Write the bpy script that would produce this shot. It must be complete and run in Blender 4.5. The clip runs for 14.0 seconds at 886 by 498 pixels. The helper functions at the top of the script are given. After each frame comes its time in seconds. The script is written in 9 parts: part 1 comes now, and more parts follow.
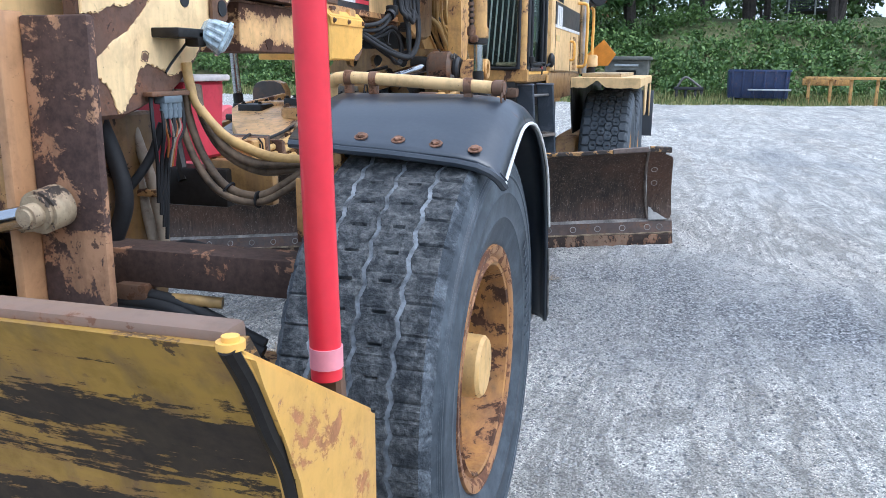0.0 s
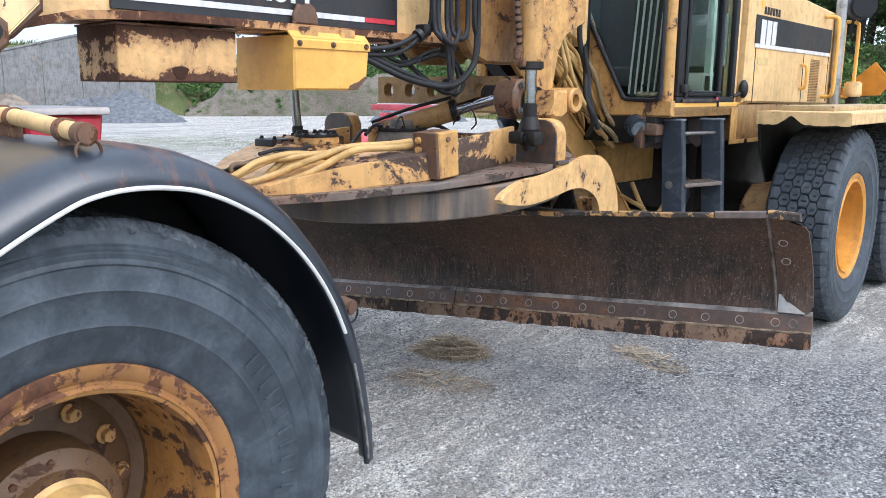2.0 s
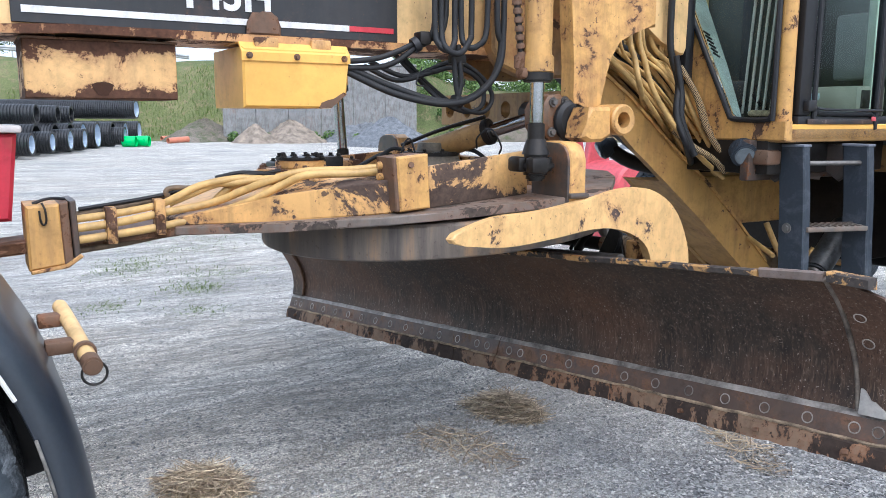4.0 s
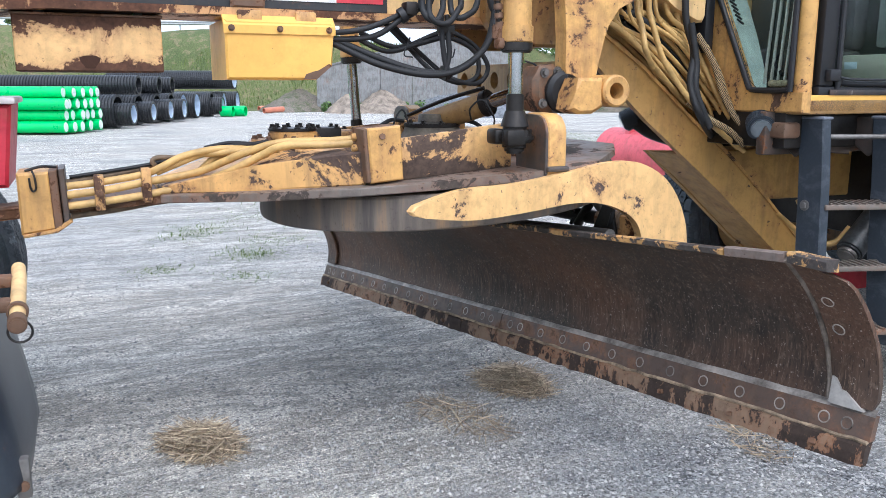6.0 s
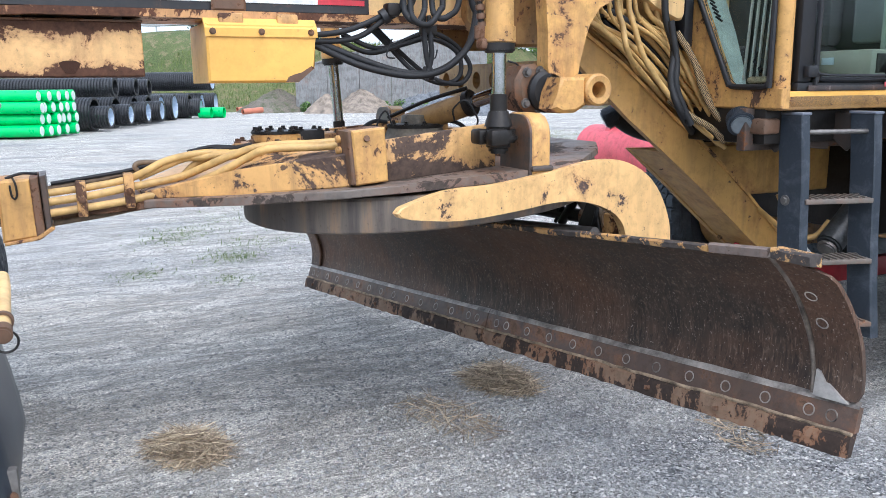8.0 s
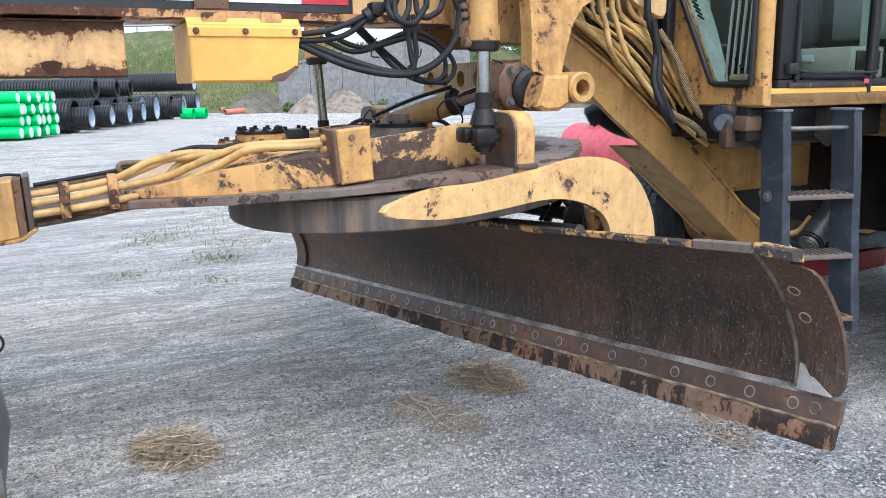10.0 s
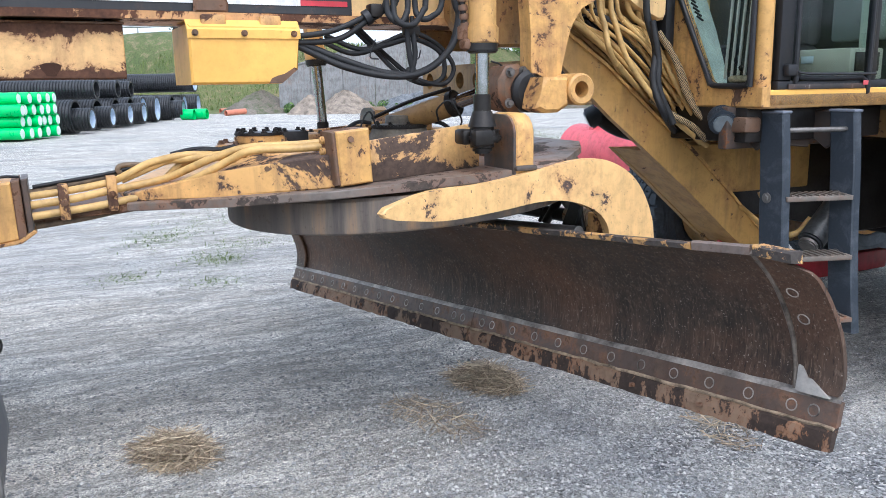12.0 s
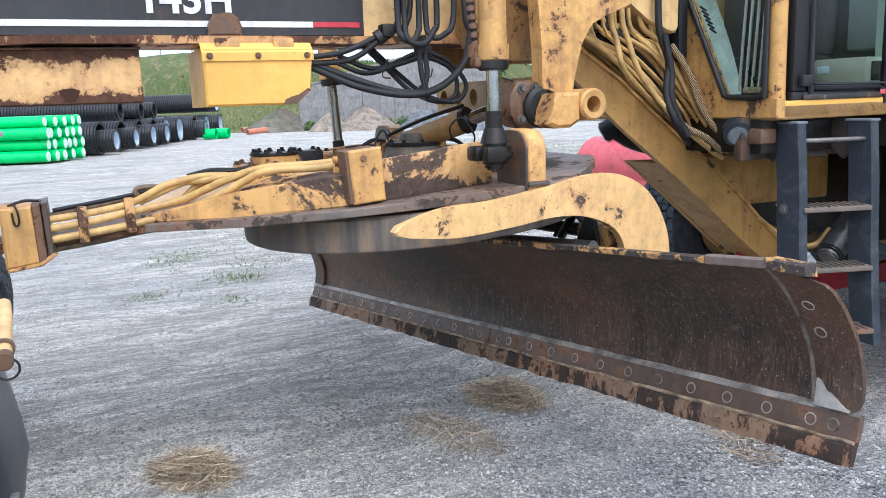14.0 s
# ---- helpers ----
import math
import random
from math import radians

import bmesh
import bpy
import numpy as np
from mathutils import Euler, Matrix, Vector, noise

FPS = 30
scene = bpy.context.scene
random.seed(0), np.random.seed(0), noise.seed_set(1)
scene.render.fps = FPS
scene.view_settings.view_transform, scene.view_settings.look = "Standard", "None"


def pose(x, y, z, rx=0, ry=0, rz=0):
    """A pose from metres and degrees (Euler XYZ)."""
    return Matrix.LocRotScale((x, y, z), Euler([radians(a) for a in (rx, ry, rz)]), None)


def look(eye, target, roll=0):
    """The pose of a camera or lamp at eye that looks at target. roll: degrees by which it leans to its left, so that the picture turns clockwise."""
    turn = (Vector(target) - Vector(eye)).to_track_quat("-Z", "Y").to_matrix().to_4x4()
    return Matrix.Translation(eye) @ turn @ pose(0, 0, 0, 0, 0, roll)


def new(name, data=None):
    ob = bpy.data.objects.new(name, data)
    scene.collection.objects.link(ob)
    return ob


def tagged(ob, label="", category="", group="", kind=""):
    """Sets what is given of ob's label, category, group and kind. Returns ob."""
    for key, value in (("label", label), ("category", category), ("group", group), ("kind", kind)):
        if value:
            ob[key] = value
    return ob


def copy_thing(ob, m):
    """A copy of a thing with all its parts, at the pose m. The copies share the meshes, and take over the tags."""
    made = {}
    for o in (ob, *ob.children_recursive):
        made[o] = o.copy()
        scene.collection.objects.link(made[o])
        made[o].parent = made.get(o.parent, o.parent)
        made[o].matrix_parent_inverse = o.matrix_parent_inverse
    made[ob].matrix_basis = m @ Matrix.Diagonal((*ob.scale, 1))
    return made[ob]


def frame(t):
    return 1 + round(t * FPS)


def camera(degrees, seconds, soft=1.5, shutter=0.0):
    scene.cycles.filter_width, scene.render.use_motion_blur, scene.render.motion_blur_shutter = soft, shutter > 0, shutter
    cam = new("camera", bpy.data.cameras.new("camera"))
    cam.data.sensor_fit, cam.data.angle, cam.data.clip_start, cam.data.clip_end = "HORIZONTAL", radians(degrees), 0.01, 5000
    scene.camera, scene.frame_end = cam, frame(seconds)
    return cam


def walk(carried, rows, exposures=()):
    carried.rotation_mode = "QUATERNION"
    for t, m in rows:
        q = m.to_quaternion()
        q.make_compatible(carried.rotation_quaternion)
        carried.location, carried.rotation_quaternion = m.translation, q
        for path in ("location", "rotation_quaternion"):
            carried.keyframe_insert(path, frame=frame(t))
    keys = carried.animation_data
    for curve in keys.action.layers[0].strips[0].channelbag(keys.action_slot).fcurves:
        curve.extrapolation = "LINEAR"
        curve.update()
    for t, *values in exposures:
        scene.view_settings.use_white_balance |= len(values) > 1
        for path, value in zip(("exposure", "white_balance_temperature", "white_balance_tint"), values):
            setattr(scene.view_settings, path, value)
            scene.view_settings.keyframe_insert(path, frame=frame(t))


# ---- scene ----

cam = camera(57.7, 14.0, soft=0.8)
PATH = [
    (0, (1.49, -2.149, 1.494), (0.956, -0.273, 1.051), 0.4),
    (0.5, (1.816, -1.779, 1.502), (1.071, 0.028, 1.075), -0.0),
    (1, (2.077, -1.399, 1.512), (1.134, 0.316, 1.097), 0.1),
    (1.5, (2.269, -0.982, 1.515), (1.177, 0.644, 1.108), -0.1),
    (2, (2.473, -0.638, 1.516), (1.199, 0.856, 1.133), 0.4),
    (2.5, (2.585, -0.3, 1.472), (1.165, 1.062, 1.116), 1.2),
    (2.7, (2.613, -0.167, 1.483), (1.142, 1.144, 1.137), 1.1),
    (4.8, (2.906, 0.858, 1.493), (1.143, 1.735, 1.141), 0.2),
    (5, (2.943, 0.896, 1.498), (1.172, 1.75, 1.134), 0.3),
    (5.5, (3.001, 0.953, 1.501), (1.213, 1.762, 1.113), 0.3),
    (6, (2.981, 0.967, 1.494), (1.187, 1.757, 1.099), 0.1),
    (6.5, (2.977, 0.967, 1.493), (1.186, 1.76, 1.093), -0.4),
    (7, (2.965, 0.961, 1.495), (1.183, 1.771, 1.087), -0.5),
    (7.5, (2.97, 0.955, 1.494), (1.193, 1.779, 1.09), -0.5),
    (8, (2.977, 0.952, 1.503), (1.202, 1.783, 1.104), -0.6),
    (8.5, (2.982, 0.944, 1.499), (1.21, 1.785, 1.107), -0.7),
    (9, (2.979, 0.944, 1.501), (1.215, 1.797, 1.102), -0.9),
    (11.5, (2.981, 0.947, 1.499), (1.225, 1.818, 1.101), -0.8),
    (12, (2.983, 0.95, 1.504), (1.224, 1.814, 1.105), -0.9),
    (12.5, (2.991, 0.953, 1.507), (1.226, 1.808, 1.113), -1.1),
    (13, (2.995, 0.957, 1.507), (1.222, 1.801, 1.124), -1.4),
    (13.5, (2.997, 0.964, 1.505), (1.215, 1.794, 1.136), -1.8),
    (14, (3.002, 0.973, 1.513), (1.214, 1.792, 1.151), -2.0),
]
walk(cam, [(t, look(eye, target, roll)) for t, eye, target, roll in PATH], [(0, 0.05, 5300, 9), (0.5, 0.1, 5600, 10), (1, 0.12, 5700, 10), (5, 0.18, 5650, 10), (14, 0.2, 5650, 10)])

# ---------- light ----------
world = bpy.data.worlds.new("overcast_sky")
scene.world = world
world.use_nodes = True
wn = world.node_tree.nodes
sky = wn.new("ShaderNodeTexSky")
sky.sky_type = "NISHITA"
sky.sun_disc = False
sky.sun_elevation = radians(53)
sky.sun_rotation = radians(95)
sky.air_density, sky.dust_density, sky.ozone_density = 1.0, 6.0, 1.0
soften = wn.new("ShaderNodeMixRGB")
soften.inputs["Fac"].default_value = 0.62
soften.inputs["Color2"].default_value = (5.4, 5.7, 6.1, 1)
world.node_tree.links.new(sky.outputs["Color"], soften.inputs["Color1"])
world.node_tree.links.new(soften.outputs["Color"], wn["Background"].inputs["Color"])
wn["Background"].inputs["Strength"].default_value = 0.26
sun_data = bpy.data.lights.new("sun", "SUN")
sun_data.energy, sun_data.angle, sun_data.color = 1.22, radians(55), (1.0, 0.97, 0.93)
sun = new("sun", sun_data)
sun.matrix_world = look((0, 0, 30), (-21, 2, 0))

# ---------- materials ----------
def mat_new(name):
    m = bpy.data.materials.new(name)
    m.use_nodes = True
    return m, m.node_tree.nodes, m.node_tree.links


def coords(n, l, scale):
    tc = n.new("ShaderNodeTexCoord")
    mp = n.new("ShaderNodeMapping")
    mp.inputs["Scale"].default_value = scale if isinstance(scale, tuple) else (scale,) * 3
    geo = n.new("ShaderNodeNewGeometry")
    l.new(geo.outputs["Position"], mp.inputs["Vector"])
    return mp


def noise_tex(n, l, scale, detail=6, rough=0.6, stretch=(1, 1, 1), distortion=0.0):
    mp = coords(n, l, stretch)
    t = n.new("ShaderNodeTexNoise")
    t.inputs["Scale"].default_value, t.inputs["Detail"].default_value = scale, detail
    t.inputs["Roughness"].default_value, t.inputs["Distortion"].default_value = rough, distortion
    l.new(mp.outputs["Vector"], t.inputs["Vector"])
    return t


def ramp(n, l, src, stops):
    r = n.new("ShaderNodeValToRGB")
    els = r.color_ramp.elements
    while len(els) < len(stops):
        els.new(0.5)
    for e, (p, c) in zip(els, stops):
        e.position = p
        e.color = (c, c, c, 1) if isinstance(c, (int, float)) else (*c, 1)
    l.new(src, r.inputs["Fac"])
    return r


def mix(n, l, fac, a, b, mode="MIX"):
    m = n.new("ShaderNodeMixRGB")
    m.blend_type = mode
    for sock, v in (("Fac", fac), ("Color1", a), ("Color2", b)):
        if isinstance(v, (int, float)):
            m.inputs[sock].default_value = v if sock == "Fac" else (v, v, v, 1)
        elif isinstance(v, tuple):
            m.inputs[sock].default_value = (*v, 1)
        else:
            l.new(v, m.inputs[sock])
    return m.outputs["Color"]


def bump(n, l, height, strength, distance=0.01):
    b = n.new("ShaderNodeBump")
    b.inputs["Strength"].default_value, b.inputs["Distance"].default_value = strength, distance
    l.new(height, b.inputs["Height"])
    return b.outputs["Normal"]


def plain(name, color, rough=0.6, metal=0.0, vary=0.15, scale=8.0, bumpy=0.1, grain=60.0):
    """A surface of one colour with stains at a large scale and grain at a fine one."""
    m, n, l = mat_new(name)
    p = n["Principled BSDF"]
    big, fine = noise_tex(n, l, scale), noise_tex(n, l, grain, 3)
    dark = tuple(c * (1 - vary * 1.6) for c in color)
    light = tuple(min(1, c * (1 + vary)) for c in color)
    r = ramp(n, l, big.outputs["Fac"], [(0.32, dark), (0.68, light)])
    c = mix(n, l, 0.25, r.outputs["Color"], ramp(n, l, fine.outputs["Fac"], [(0.3, dark), (0.7, light)]).outputs["Color"])
    l.new(c, p.inputs["Base Color"])
    p.inputs["Metallic"].default_value = metal
    rr = ramp(n, l, big.outputs["Fac"], [(0.3, max(0.02, rough - 0.12)), (0.7, min(1, rough + 0.1))])
    l.new(rr.outputs["Color"], p.inputs["Roughness"])
    if bumpy:
        l.new(bump(n, l, fine.outputs["Fac"], bumpy, 0.004), p.inputs["Normal"])
    return m


def painted(name, color, rust=0.5, rough=0.45, dirt=0.3, scale=5.0, worn=(0.17, 0.07, 0.03), stretch=(1, 1, 1), band=None):
    """Old machine paint: ragged chips down to rust, stains round them, dirt runs, smears and fine scratches."""
    m, n, l = mat_new(name)
    p = n["Principled BSDF"]
    big = noise_tex(n, l, scale, 12, 0.72, stretch, 0.35)
    run = noise_tex(n, l, 2.2, 6, 0.6, (9, 9, 1.1))
    fine = noise_tex(n, l, 55, 5)
    wide = noise_tex(n, l, 1.7, 3)
    mid = noise_tex(n, l, scale * 2.7, 8, 0.7)
    fade = ramp(n, l, wide.outputs["Fac"], [(0.3, tuple(c * 0.88 for c in color)), (0.7, tuple(min(1, c * 1.12 + 0.012) for c in color))])
    grime = ramp(n, l, run.outputs["Fac"], [(0.48, 0.0), (0.74, dirt)])
    paint = mix(n, l, grime.outputs["Color"], fade.outputs["Color"], (0.13, 0.085, 0.055))
    smear = ramp(n, l, mid.outputs["Fac"], [(0.47, 0.0), (0.7, min(0.8, 0.25 + dirt * 0.75))])
    paint = mix(n, l, smear.outputs["Color"], paint, tuple(c * 0.45 for c in color))
    specks = ramp(n, l, fine.outputs["Fac"], [(0.64, 0.0), (0.7, 0.5 * min(1, rust + 0.3))])
    paint = mix(n, l, specks.outputs["Color"], paint, (0.12, 0.06, 0.03))
    tone = ramp(n, l, mid.outputs["Fac"], [(0.3, tuple(c * 0.4 for c in worn)), (0.55, worn), (0.75, (worn[0] * 1.5, worn[1] * 1.6, worn[2] * 1.4))])
    rc = mix(n, l, 0.5, tone.outputs["Color"], ramp(n, l, fine.outputs["Fac"], [(0.3, tuple(c * 0.35 for c in worn)), (0.75, tuple(c * 1.7 for c in worn))]).outputs["Color"])
    chip = noise_tex(n, l, scale * 5.5, 7, 0.65)
    chips = ramp(n, l, chip.outputs["Fac"], [(0.7 - 0.1 * rust, 0.0), (0.715 - 0.1 * rust, 0.9)])
    paint = mix(n, l, chips.outputs["Color"], paint, tuple(c * 0.7 for c in worn))
    edge = 0.72 - 0.3 * rust
    place = mix(n, l, 0.12, big.outputs["Fac"], fine.outputs["Fac"])
    if band:
        # rust creeping in from the seams at two heights
        z = n.new("ShaderNodeSeparateXYZ")
        l.new(coords(n, l, 1).outputs["Vector"], z.inputs["Vector"])
        span = n.new("ShaderNodeMapRange")
        span.inputs["From Min"].default_value, span.inputs["From Max"].default_value = band
        l.new(z.outputs["Z"], span.inputs["Value"])
        seam = ramp(n, l, span.outputs["Result"], [(0.0, 0.22), (0.2, 0.06), (0.45, 0.0), (0.72, 0.02), (0.88, 0.16), (1.0, 0.25)])
        place = mix(n, l, 1.0, place, seam.outputs["Color"], "ADD")
    at = ramp(n, l, place, [(edge, 0.0), (edge + 0.022, 1.0)])
    halo = ramp(n, l, place, [(edge - 0.13, 0.0), (edge - 0.03, 0.35), (edge + 0.01, 0.8)])
    stain = mix(n, l, ramp(n, l, wide.outputs["Fac"], [(0.4, 0.2), (0.65, 1.0)]).outputs["Color"], 0.0, halo.outputs["Color"])
    paint = mix(n, l, stain, paint, (0.27, 0.115, 0.05))
    col = mix(n, l, at.outputs["Color"], paint, rc)
    l.new(col, p.inputs["Base Color"])
    rr = mix(n, l, at.outputs["Color"], mix(n, l, smear.outputs["Color"], rough, min(0.9, rough + 0.25)), 0.88)
    l.new(rr, p.inputs["Roughness"])
    hh = mix(n, l, at.outputs["Color"], mix(n, l, 0.92, fine.outputs["Color"], 0.75), mix(n, l, 0.5, fine.outputs["Color"], 0.2))
    l.new(bump(n, l, hh, 0.4, 0.004), p.inputs["Normal"])
    return m


def rubber(name, base=(0.03, 0.041, 0.054), dust=(0.17, 0.2, 0.23), amount=0.5, rough=0.66, shine=0.5, relief=0.25, patchy=(0.42, 0.75), scale=7, mottle=0.35):
    m, n, l = mat_new(name)
    p = n["Principled BSDF"]
    big, fine = noise_tex(n, l, scale, 8, 0.7, distortion=0.5), noise_tex(n, l, 90, 3)
    a = ramp(n, l, big.outputs["Fac"], [(patchy[0], 0.05), (patchy[1], amount)])
    c = mix(n, l, a.outputs["Color"], base, dust)
    c = mix(n, l, ramp(n, l, fine.outputs["Fac"], [(0.3, 0.0), (0.8, mottle)]).outputs["Color"], c, tuple(v * 0.5 for v in base))
    l.new(c, p.inputs["Base Color"])
    p.inputs["Roughness"].default_value = rough
    p.inputs["Specular IOR Level"].default_value = shine
    l.new(bump(n, l, mix(n, l, 0.4, fine.outputs["Fac"], big.outputs["Fac"]), relief, 0.003 if relief < 0.5 else 0.012), p.inputs["Normal"])
    return m


YELLOW = painted("yellow_machine_paint", (0.64, 0.365, 0.11), 0.5, dirt=0.55, scale=5.5, worn=(0.1, 0.055, 0.033))
YELLOW_CLEAN = painted("newer_yellow_paint", (0.86, 0.48, 0.1), 0.1, dirt=0.06)
YELLOW_PALE = painted("faded_cream_yellow_paint", (0.78, 0.53, 0.24), 0.2, dirt=0.3)
YELLOW_RUST = painted("rusted_yellow_paint", (0.66, 0.38, 0.13), 0.64, dirt=0.5, scale=5.5, worn=(0.1, 0.05, 0.03))
YELLOW_DARK_DIRTY = painted("dark_grimy_yellow_paint", (0.36, 0.21, 0.07), 0.5, dirt=0.8, worn=(0.08, 0.045, 0.028))
# machine yellow darkened to ochre: the frame's shade is put into the paint
SHADED_OCHRE = painted("shaded_ochre_paint", (0.5, 0.29, 0.085), 0.34, dirt=0.45, worn=(0.09, 0.05, 0.03))
BLACK_PAINT = painted("black_panel_paint", (0.018, 0.019, 0.022), 0.12, rough=0.4, dirt=0.1)
RED = painted("red_machine_paint", (0.55, 0.03, 0.05), 0.25)
PINK_RED = painted("sun_bleached_red_paint", (0.62, 0.09, 0.11), 0.12)
WHITE = painted("white_lacquer", (0.75, 0.75, 0.75), 0.1)
STEEL_BROWN = painted("brown_rusted_steel", (0.13, 0.075, 0.045), 0.62, rough=0.6, worn=(0.10, 0.045, 0.02))
STEEL_DARK = plain("dark_greasy_steel", (0.03, 0.027, 0.025), 0.45, 0.55, 0.4)
STEEL_GREY = plain("grey_worn_steel", (0.2, 0.19, 0.18), 0.5, 0.6, 0.35, 14)
CHROME = plain("chrome_rod", (0.42, 0.43, 0.45), 0.2, 1.0, 0.08, 10, 0.02)
TYRE = rubber("tyre_rubber", (0.024, 0.034, 0.046), (0.17, 0.205, 0.24), 0.5, 0.55, 0.6, 0.25, (0.42, 0.72), 11)
FENDER = rubber("black_plastic_fender", (0.019, 0.027, 0.04), (0.075, 0.085, 0.1), 0.5, 0.33, 0.9, 0.1, (0.5, 0.74), 4, 0.5)


def rust_runs(m, centre, reach):
    """Rust washed down over one spot of a rubber or plastic part."""
    n, l = m.node_tree.nodes, m.node_tree.links
    p = n["Principled BSDF"]
    old = p.inputs["Base Color"].links[0].from_socket
    gap = n.new("ShaderNodeVectorMath")
    gap.operation = "DISTANCE"
    gap.inputs[1].default_value = centre
    l.new(coords(n, l, 1).outputs["Vector"], gap.inputs[0])
    runs = noise_tex(n, l, 5, 9, 0.75, (1.0, 2.6, 1.6), 0.6)
    near = ramp(n, l, mix(n, l, 1.0, gap.outputs["Value"], 1.0 / reach, "MULTIPLY"), [(0.1, 0.24), (1.0, 0.0)])
    both = mix(n, l, 1.0, runs.outputs["Fac"], near.outputs["Color"], "ADD")
    a = ramp(n, l, both, [(0.66, 0.0), (0.7, 0.4), (0.85, 0.7)])
    l.new(mix(n, l, a.outputs["Color"], old, (0.17, 0.07, 0.04)), p.inputs["Base Color"])
    l.new(ramp(n, l, a.outputs["Color"], [(0.0, 0.33), (1.0, 0.75)]).outputs["Color"], p.inputs["Roughness"])


rust_runs(FENDER, (0.93, 0.2, 1.4), 0.3)
HOSE_BLACK = rubber("black_hose", (0.01, 0.011, 0.013), (0.055, 0.055, 0.057), 0.35)
HOSE_YELLOW = plain("tan_yellow_hose", (0.56, 0.36, 0.13), 0.5, 0, 0.25, 12)
LADDER_RUBBER = rubber("ladder_rubber", (0.024, 0.034, 0.048), (0.2, 0.22, 0.25), 0.55, 0.6, 0.5, 0.3, (0.5, 0.74))


def tread_rust(name):
    """Blade steel scoured by soil: dark brown polish, soft reddish clouds, short scratches and pale specks."""
    m, n, l = mat_new(name)
    p = n["Principled BSDF"]
    runs, fine = noise_tex(n, l, 2.0, 8, 0.68, (5, 5, 1.0)), noise_tex(n, l, 45, 5)
    wide, spot = noise_tex(n, l, 1.1, 5, 0.6, (1, 1, 1.6)), noise_tex(n, l, 120, 2, 0.5)
    threads = noise_tex(n, l, 5.0, 6, 0.72, (13, 13, 1.3), distortion=0.4)
    a = ramp(n, l, runs.outputs["Fac"], [(0.34, (0.026, 0.02, 0.017)), (0.5, (0.052, 0.038, 0.03)), (0.68, (0.1, 0.068, 0.05))])
    c = mix(n, l, ramp(n, l, wide.outputs["Fac"], [(0.45, 0.0), (0.66, 0.7)]).outputs["Color"], a.outputs["Color"], (0.16, 0.078, 0.044))
    c = mix(n, l, ramp(n, l, threads.outputs["Fac"], [(0.55, 0.0), (0.66, 0.5)]).outputs["Color"], c, (0.2, 0.13, 0.085))
    c = mix(n, l, ramp(n, l, threads.outputs["Fac"], [(0.3, 0.5), (0.42, 0.0)]).outputs["Color"], c, (0.016, 0.013, 0.012))
    scratch = noise_tex(n, l, 9.0, 5, 0.7, (14, 14, 0.9), distortion=0.15)
    c = mix(n, l, ramp(n, l, scratch.outputs["Fac"], [(0.58, 0.0), (0.63, 0.55)]).outputs["Color"], c, (0.24, 0.17, 0.12))
    c = mix(n, l, ramp(n, l, scratch.outputs["Fac"], [(0.37, 0.6), (0.43, 0.0)]).outputs["Color"], c, (0.013, 0.01, 0.009))
    c = mix(n, l, ramp(n, l, fine.outputs["Fac"], [(0.58, 0.0), (0.72, 0.5)]).outputs["Color"], c, (0.24, 0.18, 0.13))
    c = mix(n, l, ramp(n, l, spot.outputs["Fac"], [(0.67, 0.0), (0.71, 0.75)]).outputs["Color"], c, (0.42, 0.36, 0.3))
    l.new(c, p.inputs["Base Color"])
    p.inputs["Metallic"].default_value = 0.3
    l.new(ramp(n, l, runs.outputs["Fac"], [(0.3, 0.4), (0.7, 0.62)]).outputs["Color"], p.inputs["Roughness"])
    l.new(bump(n, l, mix(n, l, 0.4, fine.outputs["Fac"], threads.outputs["Fac"]), 0.3, 0.003), p.inputs["Normal"])
    return m


BLADE = tread_rust("polished_rusty_blade_steel")


def glass(name, tint=(0.75, 0.85, 0.82)):
    m, n, l = mat_new(name)
    p = n["Principled BSDF"]
    p.inputs["Base Color"].default_value = (*tint, 1)
    p.inputs["Roughness"].default_value = 0.03
    p.inputs["Transmission Weight"].default_value = 1.0
    p.inputs["IOR"].default_value = 1.15
    return m


GLASS = glass("cab_glass")


